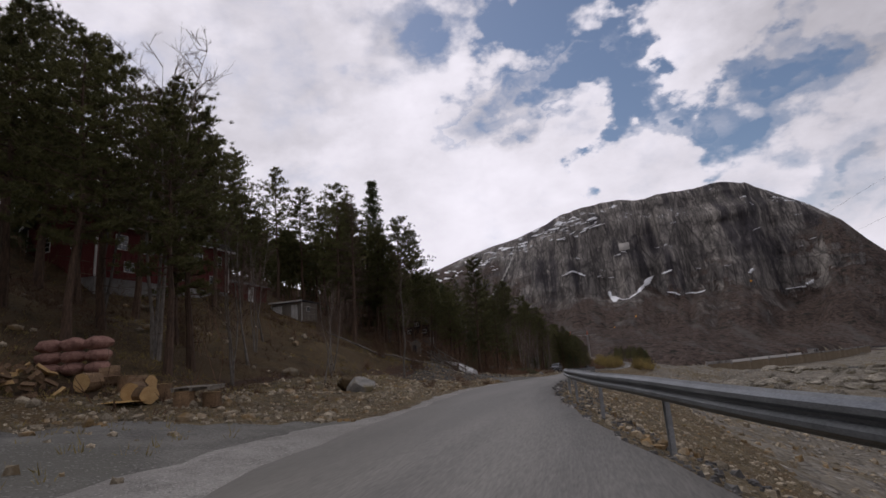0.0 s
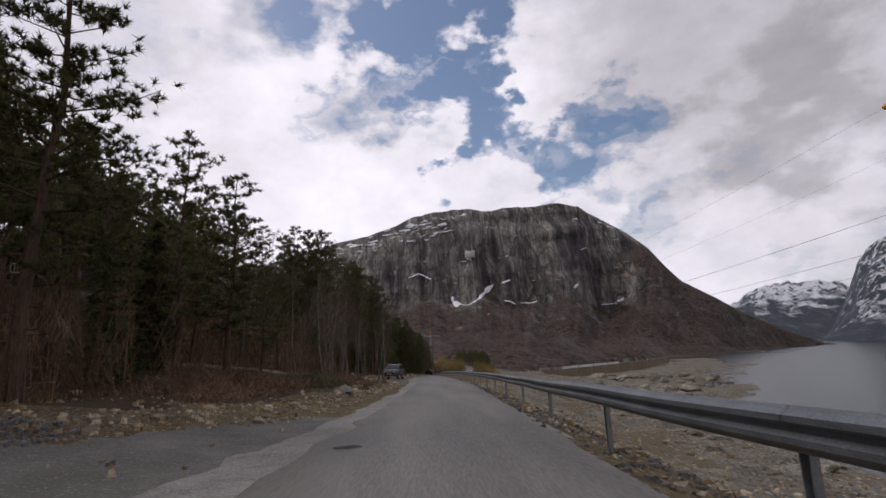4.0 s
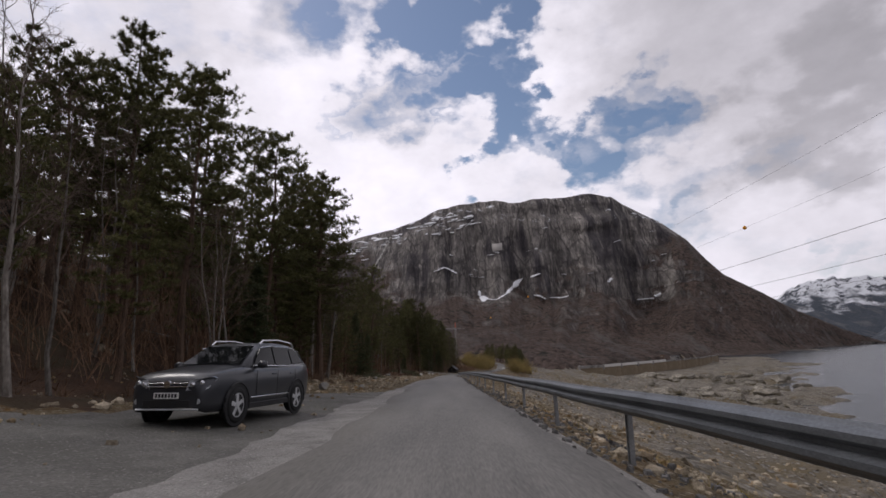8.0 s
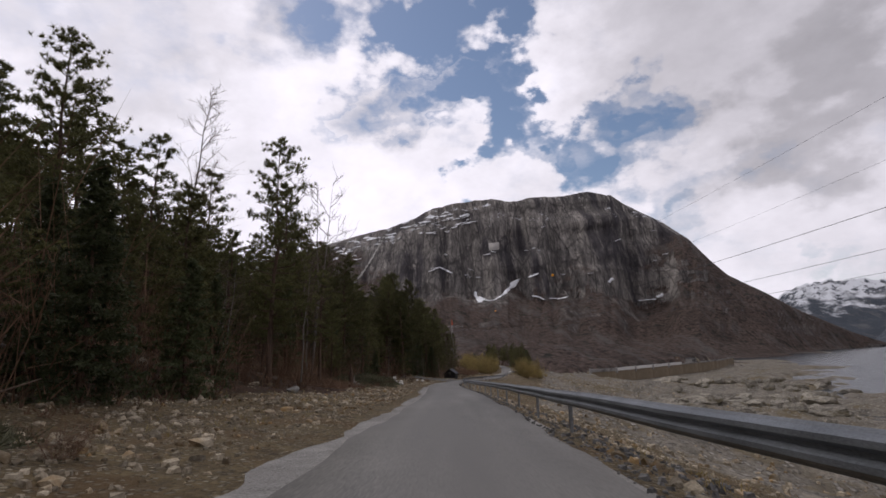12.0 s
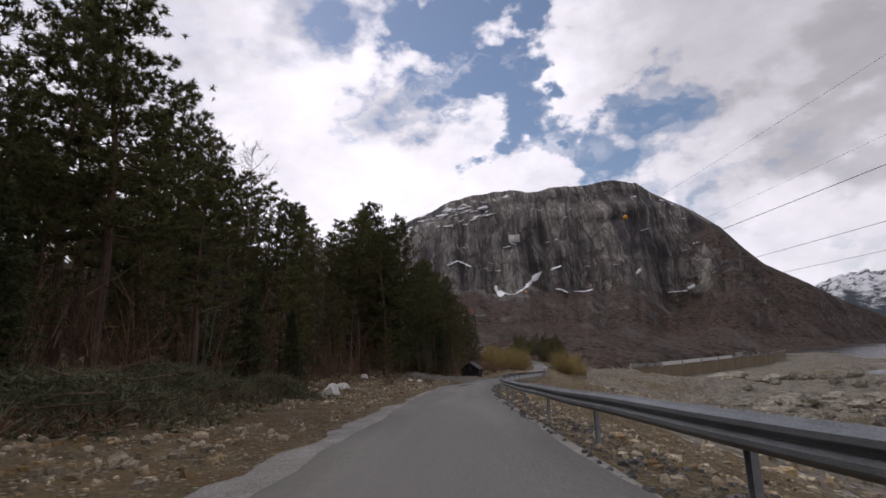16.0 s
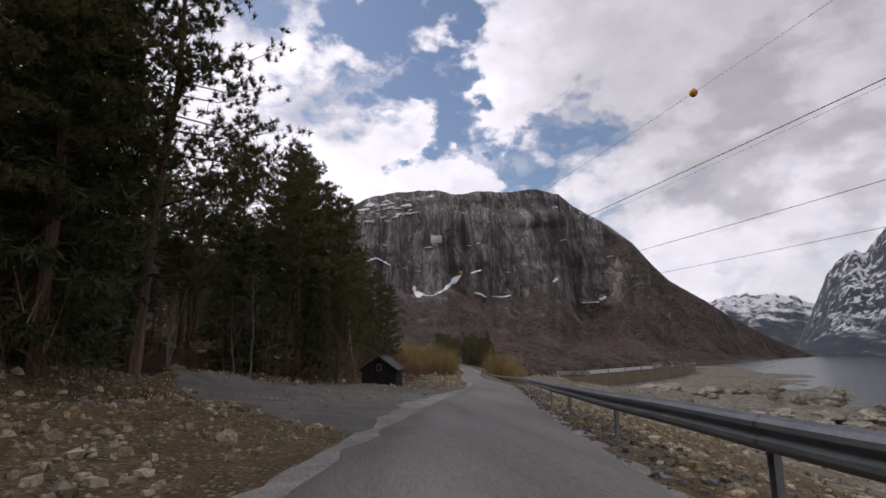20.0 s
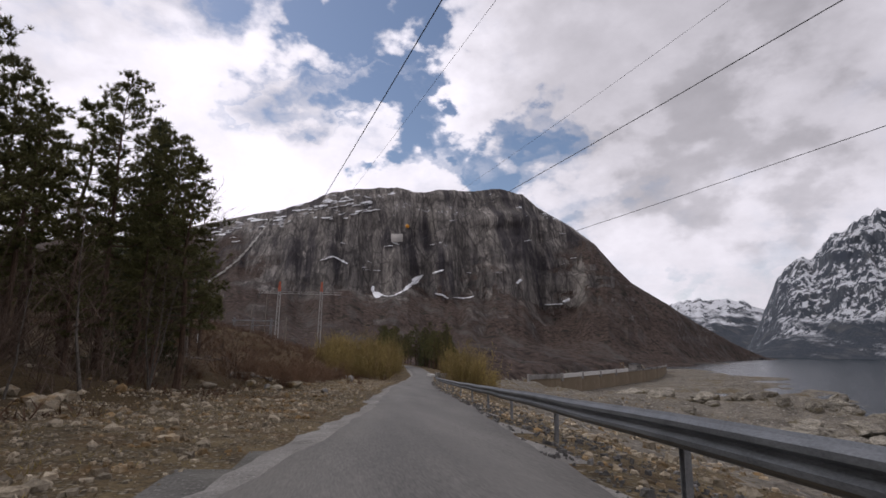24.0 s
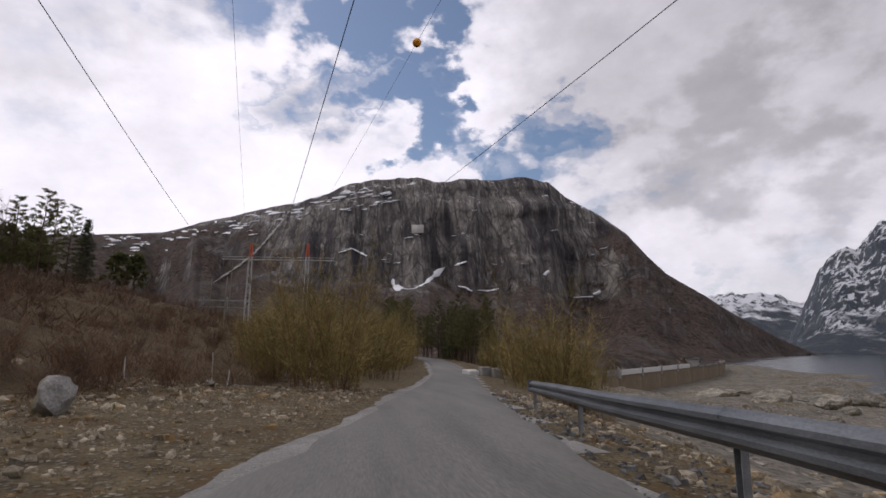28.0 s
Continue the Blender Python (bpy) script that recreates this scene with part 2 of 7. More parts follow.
M["pale_block"] = surface("pale_block", (0.20, 0.175, 0.125), (0.52, 0.465, 0.36), 2.2, 20, 0.9, 0.5, random_tint=0.25, third=(0.34, 0.26, 0.12), third_scale=0.9)
M["cut_brush"] = surface("cut_brush", (0.062, 0.064, 0.036), (0.175, 0.168, 0.095), 0.8, 6, 0.8, 0.0)
M["dark_stone"] = surface("dark_stone", (0.065, 0.063, 0.061), (0.19, 0.184, 0.176), 3.0, 25, 0.9, 0.5, random_tint=0.35, island=True)
M["boulder"] = surface("boulder", (0.115, 0.112, 0.104), (0.34, 0.325, 0.30), 1.6, 18, 0.9, 0.6, random_tint=0.25, third=(0.20, 0.17, 0.10), third_scale=1.1)
M["galvanised"] = surface("galvanised_steel", (0.105, 0.113, 0.122), (0.215, 0.228, 0.242), 1.5, 30, 0.50, 0.08, metal=0.5, stretch=(1, 1, 3), random_tint=0.08)
M["post_steel"] = surface("post_steel", (0.20, 0.21, 0.22), (0.36, 0.37, 0.38), 2.0, 30, 0.6, 0.08, metal=0.4, random_tint=0.1)
M["bark_pine"] = surface("pine_bark", (0.050, 0.035, 0.027), (0.17, 0.11, 0.075), 2.0, 14, 0.95, 1.0, stretch=(1, 1, 0.25), random_tint=0.2)
M["bark_birch"] = surface("birch_bark", (0.085, 0.072, 0.060), (0.27, 0.245, 0.215), 1.5, 12, 0.85, 0.5, stretch=(1, 1, 0.4), random_tint=0.3)
M["twig"] = surface("twig", (0.075, 0.053, 0.041), (0.19, 0.140, 0.110), 3, 20, 0.9, 0.0, random_tint=0.25)
M["needle_pine"] = surface("pine_needles", (0.062, 0.066, 0.027), (0.180, 0.172, 0.070), 0.8, 6, 0.6, 0.0, random_tint=0.3, spec=0.25, through_light=0.35)
M["needle_spruce"] = surface("spruce_needles", (0.050, 0.062, 0.030), (0.132, 0.146, 0.068), 0.8, 6, 0.6, 0.0, random_tint=0.25, spec=0.25, through_light=0.35)
M["willow"] = surface("willow_twigs", (0.165, 0.128, 0.046), (0.42, 0.325, 0.115), 0.6, 6, 0.9, 0.0, random_tint=0.35)
M["brown_twigs"] = surface("brown_twigs", (0.085, 0.050, 0.032), (0.225, 0.138, 0.085), 0.6, 6, 0.9, 0.0, random_tint=0.3)
M["snow"] = surface("snow", (0.80, 0.81, 0.84), (0.93, 0.94, 0.95), 0.05, 0.5, 0.8, 0.3, bump_dist=1.0)
M["concrete"] = surface("concrete", (0.20, 0.19, 0.18), (0.36, 0.35, 0.33), 0.25, 4, 0.9, 0.3, third=(0.14, 0.13, 0.12), third_scale=0.1)
M["grey_wood"] = surface("weathered_wood", (0.12, 0.105, 0.085), (0.30, 0.27, 0.23), 2, 22, 0.9, 0.5, stretch=(1, 1, 0.15), random_tint=0.2)
M["red_wood"] = surface("red_painted_boards", (0.085, 0.016, 0.014), (0.14, 0.030, 0.026), 1.5, 25, 0.8, 0.3, stretch=(1, 1, 0.2), random_tint=0.12)
M["black_wood"] = surface("tarred_boards", (0.010, 0.009, 0.009), (0.030, 0.027, 0.025), 1.5, 25, 0.8, 0.4, stretch=(1, 1, 0.2), random_tint=0.2)
M["white_paint"] = surface("white_paint", (0.50, 0.49, 0.46), (0.74, 0.73, 0.70), 2, 25, 0.6, 0.2, random_tint=0.06)
M["roof_dark"] = surface("dark_roofing", (0.045, 0.046, 0.05), (0.10, 0.10, 0.105), 1, 15, 0.8, 0.4)
M["log"] = surface("sawn_log", (0.10, 0.065, 0.04), (0.28, 0.18, 0.10), 3, 20, 0.9, 0.6, random_tint=0.25)
M["cut_wood"] = surface("fresh_cut_wood", (0.42, 0.26, 0.11), (0.60, 0.42, 0.20), 5, 40, 0.8, 0.2)
M["sawdust"] = surface("sawdust", (0.40, 0.24, 0.08), (0.60, 0.40, 0.16), 4, 40, 0.95, 0.5)
M["glass_dark"] = plain("window_glass", (0.015, 0.018, 0.02), 0.05, 0, 0.6)
M["pylon_steel"] = surface("pylon_steel", (0.38, 0.38, 0.37), (0.58, 0.57, 0.55), 1.0, 20, 0.6, 0.0, metal=0.2)
M["orange"] = plain("orange_plastic", (0.85, 0.36, 0.02), 0.5)
M["cable"] = plain("cable", (0.05, 0.05, 0.055), 0.5, 0.5)


# ---- building helpers ----
def mesh_of(name, verts, faces, mats, slots=None, smooth=False):
    me = bpy.data.meshes.new(name)
    me.from_pydata(verts, [], faces)
    for m in mats if isinstance(mats, (list, tuple)) else [mats]:
        me.materials.append(m)
    if slots is not None:
        me.polygons.foreach_set("material_index", np.asarray(slots, dtype=np.int32))
    if smooth:
        me.polygons.foreach_set("use_smooth", np.ones(len(me.polygons), dtype=bool))
    me.update()
    return me


def part(name, data, material=None, parent=None, label="", m=None):
    """Links a bmesh, or a mesh, as one mesh object under a thing or a part."""
    if isinstance(data, bmesh.types.BMesh):
        me = bpy.data.meshes.new(name)
        data.to_mesh(me)
        data.free()
        me.materials.append(material)
        data = me
    ob = new(name, data)
    if parent:
        ob.parent = parent
    if m is not None:
        ob.matrix_basis = m
    return tagged(ob, label) if label else ob


def thing(name, m, label, category, group="", kind=""):
    ob = new(name)
    ob.empty_display_size = 0.2
    ob.matrix_basis = m
    return tagged(ob, label, category, group, kind)


def box(bm, size, at=(0, 0, 0), rot=(0, 0, 0), bevel=0.0):
    r = bmesh.ops.create_cube(bm, size=1.0, matrix=pose(*at, *rot) @ Matrix.Diagonal((*size, 1)))
    if bevel:
        edges = list({e for v in r["verts"] for e in v.link_edges})
        bmesh.ops.bevel(bm, geom=edges, offset=bevel, segments=1, affect="EDGES")
    return bm


def boxed(size, at=(0, 0, 0), rot=(0, 0, 0), bevel=0.0):
    return box(bmesh.new(), size, at, rot, bevel)


def tube(bm, points, radii, sides=6, cap=True):
    """A tapered tube through points."""
    rings = []
    pts = [Vector(p) for p in points]
    for i, p in enumerate(pts):
        ahead = (pts[min(i + 1, len(pts) - 1)] - pts[max(i - 1, 0)]).normalized()
        side = ahead.orthogonal().normalized() if abs(ahead.z) < 0.95 else Vector((1, 0, 0))
        side = (side - ahead * side.dot(ahead)).normalized()
        other = ahead.cross(side)
        rings.append([bm.verts.new(p + radii[i] * (side * math.cos(2 * math.pi * k / sides) + other * math.sin(2 * math.pi * k / sides))) for k in range(sides)])
    for a, b in zip(rings, rings[1:]):
        for k in range(sides):
            bm.faces.new((a[k], a[(k + 1) % sides], b[(k + 1) % sides], b[k]))
    if cap:
        bm.faces.new(rings[0][::-1])
        bm.faces.new(rings[-1])
    return bm

# ---- the lie of the land ----
LAKE = -40.0
ROAD = np.array([(-90, 26.0, 2.2), (-45, 11.5, 1.3), (-20, 4.6, 0.75), (0, -0.4, 0.22), (16, -3.41, -0.32), (32, -3.97, -1.16), (48, -3.10, -2.09), (64, -2.19, -2.93), (80, -1.53, -3.72), (96, -1.22, -4.60),
                 (112, -1.37, -5.46), (128, -1.68, -6.33), (144, -1.54, -7.31), (160, -1.09, -8.40), (176, -0.88, -9.50), (192, -1.22, -10.58), (208, -1.42, -11.59), (224, -0.47, -12.51),
                 (240, 2.75, -13.43), (256, 6.93, -14.42), (272, 10.86, -15.39), (288, 13.75, -16.34), (304, 15.89, -17.17), (320, 18.24, -17.93), (336, 21.2, -18.75), (352, 24.4, -19.4),
                 (362, 26.5, -19.6), (372, 28.1, -19.7), (400, 31.3, -19.8), (412, 32.2, -19.9), (425, 32.2, -20.0), (440, 30.5, -20.0), (480, 20.0, -20.0), (560, -8, -19)])
SHORE = np.array([(-400, 75), (0, 100), (200, 115), (256, 128), (340, 165), (400, 224), (440, 243), (470, 252), (520, 264), (570, 305), (700, 400), (830, 450), (970, 545), (1100, 720), (1350, 1150)])
# across the road: metres to its left and the height over it
BANK = np.array([(-1500, 420), (-600, 150), (-300, 92), (-120, 40), (-80, 28), (-45, 14.5), (-27, 7.2), (-20, 4.1), (-14, 1.35), (-10, 0.55), (-6, 0.20), (-3.4, 0.0), (-2.4, -0.07), (2.4, -0.07)])


def smooth_interp(v, xs, ys, w=6.0):
    return (np.interp(v - w, xs, ys) + 2 * np.interp(v, xs, ys) + np.interp(v + w, xs, ys)) / 4


def road_x(y):
    return smooth_interp(y, ROAD[:, 0], ROAD[:, 1])


def road_z(y):
    return smooth_interp(y, ROAD[:, 0], ROAD[:, 2])


def lattice(ix, iy, seed):
    h = np.sin(ix * 127.1 + iy * 311.7 + seed * 74.7) * 43758.5453
    return h - np.floor(h)


def value_noise(x, y, seed=0):
    ix, iy = np.floor(x), np.floor(y)
    fx, fy = x - ix, y - iy
    fx, fy = fx * fx * (3 - 2 * fx), fy * fy * (3 - 2 * fy)
    a, b = lattice(ix, iy, seed), lattice(ix + 1, iy, seed)
    c, d = lattice(ix, iy + 1, seed), lattice(ix + 1, iy + 1, seed)
    return (a + (b - a) * fx + (c - a) * fy + (a - b - c + d) * fx * fy) * 2 - 1


def fbm(x, y, octaves=4, seed=0, gain=0.5):
    total, amp = 0.0, 1.0
    for k in range(octaves):
        total = total + amp * value_noise(x * 2**k + 17.3 * k, y * 2**k - 9.1 * k, seed + k)
        amp *= gain
    return total


def ground_z(x, y):
    x, y = np.asarray(x, float), np.asarray(y, float)
    d, zr = x - road_x(y), road_z(y)
    rise = np.interp(y, [-60, 230, 275, 330, 420], [1.0, 1.0, 0.55, 0.45, 0.6])
    left = np.interp(d, BANK[:, 0], BANK[:, 1])
    left = np.where(left > 0, left * rise, left)
    left = left + np.clip((-d - 4) / 8, 0, 1) * 0.35 * fbm(x / 3.5, y / 3.5, 3, 5) + np.clip((-d - 12) / 20, 0, 1) * 1.0 * fbm(x / 14, y / 14, 3, 8)
    # to the right: a stony bank, then bare lake bed down to the water and below it
    span = np.interp(y, SHORE[:, 0], SHORE[:, 1]) - road_x(y)
    w = d / np.maximum(span, 20)
    f = np.interp(w, [0, 0.020, 0.035, 0.06, 0.12, 0.25, 0.5, 0.8, 1.0, 1.3, 3.0], [0, 0.0, 0.012, 0.05, 0.13, 0.30, 0.56, 0.82, 1.0, 1.25, 1.6])
    g = np.interp(w, [0, 0.020, 0.035, 0.06, 0.12, 0.25, 0.5, 0.8, 1.0, 1.3, 3.0], [0, 0.0, 0.02, 0.10, 0.26, 0.50, 0.78, 0.93, 1.0, 1.25, 1.6])
    f = f + (g - f) * np.clip((y - 260) / 100, 0, 1)
    right = (LAKE - zr) * f - 0.07
    right = right + np.clip((d - 4) / 6, 0, 1) * 0.28 * fbm(x / 3.0, y / 3.0, 3, 21) + np.clip((d - 12) / 40, 0, 1) * (2.4 * fbm(x / 26, y / 26, 3, 31) + 1.9 * (0.6 - np.abs(fbm(x / 11, y / 11, 4, 35))))
    # the basin in front of the dam
    u, n = (x - 108) * 0.756 + (y - 517) * 0.655, (x - 108) * 0.655 - (y - 517) * 0.756
    basin = np.clip((u + 12) / 20, 0, 1) * np.clip((215 - u) / 40, 0, 1) * np.clip((n + 4) / 5, 0, 1) * np.clip((70 - n) / 40, 0, 1)
    right = right + basin * np.minimum(0, -38.8 - zr - right)
    # the wooded slope rising straight behind the dam
    rear = np.clip((u + 25) / 25, 0, 1) * np.clip((300 - u) / 60, 0, 1) * np.clip((-n - 5) / 8, 0, 1) * np.clip((n + 160) / 40, 0, 1)
    right = right + rear * np.maximum(0, -29.5 + 0.16 * -n + 2.5 * fbm(x / 18, y / 18, 3, 95) - zr - right)
    dip = 1.1 * np.exp(-((x - 0.5) ** 2 / 30 + (y - 272) ** 2 / 30))
    heap = 0.95 * np.exp(-((x + 14.6) ** 2 / 11 + (y - 47.5) ** 2 / 14))
    return zr + np.where(d < 0, left, right) - dip + heap


def gz(x, y):
    return float(ground_z(x, y))


def spread(*pieces):
    """Stations along an axis: (start, end, step), ..."""
    out = [np.arange(a, b, s) for a, b, s in pieces]
    return np.concatenate(out + [[pieces[-1][1]]])


def verge(y):
    """Where the stony verge gives way to the wood's floor, in metres from the road's middle."""
    return np.interp(y, [-60, 56, 66, 94, 99, 113, 119, 150, 174, 203, 214, 240], [-12.5, -11.5, -5.2, -5.0, -8.4, -8.6, -12, -12, -7.6, -7.6, -12, -13])


def yard(y):
    """How far the gravel reaches from the road's middle: a narrow shoulder, wider at the lay-bys."""
    return np.interp(y, [-60, 4, 11, 40, 52, 62, 88, 95, 100, 112, 120, 236, 247, 262, 280], [14, 14, 2.5, 2.5, 9, 2.6, 2.6, 3.8, 7.2, 7.5, 2.5, 2.5, 13, 7, 2.4])


def land_sheet():
    xs = spread((-4600, -1000, 600), (-1000, -200, 80), (-200, -60, 10), (-60, -24, 2.0), (-24, -14, 0.7), (-14, 6, 0.4), (6, 34, 0.7), (34, 130, 2.2), (130, 320, 4.5), (320, 1000, 60), (1000, 4600, 600))
    ys = spread((-4600, -600, 800), (-600, -100, 60), (-100, -16, 6), (-16, 400, 0.75), (400, 640, 3.5), (640, 700, 10), (700, 1400, 60), (1400, 4600, 640))
    gx, gy = np.meshgrid(xs, ys)
    z = ground_z(gx, gy)
    far = np.clip((np.hypot(gx, gy - 200) - 1200) / 1000, 0, 1)
    z = z * (1 - far) + far * (-60)
    nx, ny = len(xs), len(ys)
    verts = np.stack([gx.ravel(), gy.ravel(), z.ravel()], 1)
    i = (np.arange(ny - 1)[:, None] * nx + np.arange(nx - 1)).ravel()
    faces = np.stack([i, i + 1, i + nx + 1, i + nx], 1)
    cx, cy = verts[faces][:, :, 0].mean(1), verts[faces][:, :, 1].mean(1)
    d = cx - road_x(cy) + 0.9 * fbm(cx / 2.0, cy / 2.0, 2, 41)
    wide = yard(cy)
    slot = np.full(len(faces), 2)
    slot[d < verge(cy)] = 3
    slot[(d < -13.5) & (cy < 62)] = 4
    slot[(d < -9) & (cy > 268)] = 4
    bare = cx - road_x(cy)
    slot[(bare > -1.7) & (bare < 2.35)] = 1
    slot[(d > -wide) & (bare <= -1.7) & (wide > 2.65)] = 7
    slot[d > 15] = 5
    u, n = (cx - 108) * 0.756 + (cy - 517) * 0.655, (cx - 108) * 0.655 - (cy - 517) * 0.756
    slot[(u > -25) & (n < -9) & (cy > 440) & (d > 15)] = 6
    slot[d < -110] = 6
    me = mesh_of("ground", verts.tolist(), faces.tolist(), [M["asphalt"], M["gravel"], M["rubble_soil"], M["forest_floor"], M["grass_slope"], M["shore_rock"], M["cliff"], M["yard_gravel"]], slot, smooth=True)
    return tagged(new("ground", me), "stony valley ground rising into forest and falling to the lake", "ground", kind="structure")


# the asphalt's crown: metres from the road's axis and height over it
CROWN = np.array([(-1.54, -0.10), (-1.46, 0.0), (-0.6, 0.025), (0.32, 0.045), (1.2, 0.025), (2.1, 0.0), (2.18, -0.10)])


def road_sheet():
    cols, drop = CROWN[:, 0], CROWN[:, 1]
    ys = np.arange(-60, 520, 0.8)
    x0, z0 = road_x(ys), road_z(ys)
    wob = 0.13 * fbm(ys / 1.4, ys * 0 + 3, 3, 51), 0.10 * fbm(ys / 1.2, ys * 0 + 9, 3, 57)
    gap = np.interp(ys, [-30, -5, 6, 14], [1.6, 1.6, 1.0, 0.1])
    verts = []
    for k, y in enumerate(ys):
        for j, c in enumerate(cols):
            e = (wob[0][k] - gap[k]) if c < -1.4 else wob[1][k] if c > 2 else 0.0
            verts.append((x0[k] + c + e, y, z0[k] + drop[j]))
    n = len(cols)
    faces = [(r * n + j, r * n + j + 1, (r + 1) * n + j + 1, (r + 1) * n + j) for r in range(len(ys) - 1) for j in range(n - 1)]
    ob = new("road", mesh_of("road", verts, faces, M["asphalt"], smooth=True))
    return tagged(ob, "narrow worn grey asphalt road without markings", "road", kind="structure")


def shoulder_sheet():
    """The strip of pale crushed gravel along the asphalt's left edge, thinning out raggedly."""
    ys = np.arange(-40, 400, 0.30)
    width = 0.75 + 0.22 * fbm(ys / 5, ys * 0 + 2, 3, 81) + 0.12 * fbm(ys / 0.8, ys * 0 + 5, 3, 85) + np.interp(ys, [-40, 8, 14, 38, 52, 60, 90, 100, 112, 122, 236, 246, 262], [0.9, 0.9, 0.1, 0.1, 0.7, 0.1, 0.1, 0.5, 0.5, 0.0, 0.0, 0.6, 0.0])
    verts, steps = [], np.array([0.0, 0.35, 0.7, 1.0])
    shift = np.interp(ys, [-30, -5, 6, 14], [1.6, 1.6, 1.0, 0.1])
    for k, y in enumerate(ys):
        x = float(road_x(y)) - 1.30 - shift[k] - steps * width[k]
        z = ground_z(x, np.full(4, y)) + np.array([0.045, 0.048, 0.042, 0.022])
        verts += [(x[j], y, z[j]) for j in range(4)]
    faces = [(4 * r + j + 1, 4 * r + j, 4 * r + j + 4, 4 * r + j + 5) for r in range(len(ys) - 1) for j in range(3)]
    return tagged(new("gravel_shoulder", mesh_of("gravel_shoulder", verts, faces, M["gravel"], smooth=True)), "strip of pale crushed gravel along the asphalt", "gravel shoulder", kind="structure")


def water():
    m = bpy.data.materials.new("lake_water")
    m.use_nodes = True
    nt = m.node_tree
    b = nt.nodes["Principled BSDF"]
    b.inputs["Base Color"].default_value = (0.018, 0.028, 0.036, 1)
    b.inputs["Roughness"].default_value, b.inputs["IOR"].default_value, b.inputs["Specular IOR Level"].default_value = 0.18, 1.33, 0.36
    tc, mp, n, bp = (nt.nodes.new(k) for k in ("ShaderNodeTexCoord", "ShaderNodeMapping", "ShaderNodeTexNoise", "ShaderNodeBump"))
    mp.inputs["Scale"].default_value = (0.5, 1.4, 1)
    mp.inputs["Rotation"].default_value = (0, 0, 0.5)
    n.inputs["Scale"].default_value, n.inputs["Detail"].default_value = 0.7, 6
    bp.inputs["Strength"].default_value, bp.inputs["Distance"].default_value = 0.9, 0.30
    for a, c in ((tc.outputs["Object"], mp.inputs[0]), (mp.outputs[0], n.inputs["Vector"]), (n.outputs["Fac"], bp.inputs["Height"]), (bp.outputs[0], b.inputs["Normal"])):
        nt.links.new(a, c)
    me = mesh_of("water", [(60, -600, LAKE), (4700, -600, LAKE), (4700, 4700, LAKE), (60, 4700, LAKE)], [(0, 1, 2, 3)], m)
    tagged(new("water", me), "calm grey-blue mountain lake with low water level", "lake", kind="structure")


# ---- mountains: a fan of profiles round one spot ----
HUB = (18.6, 319.3)


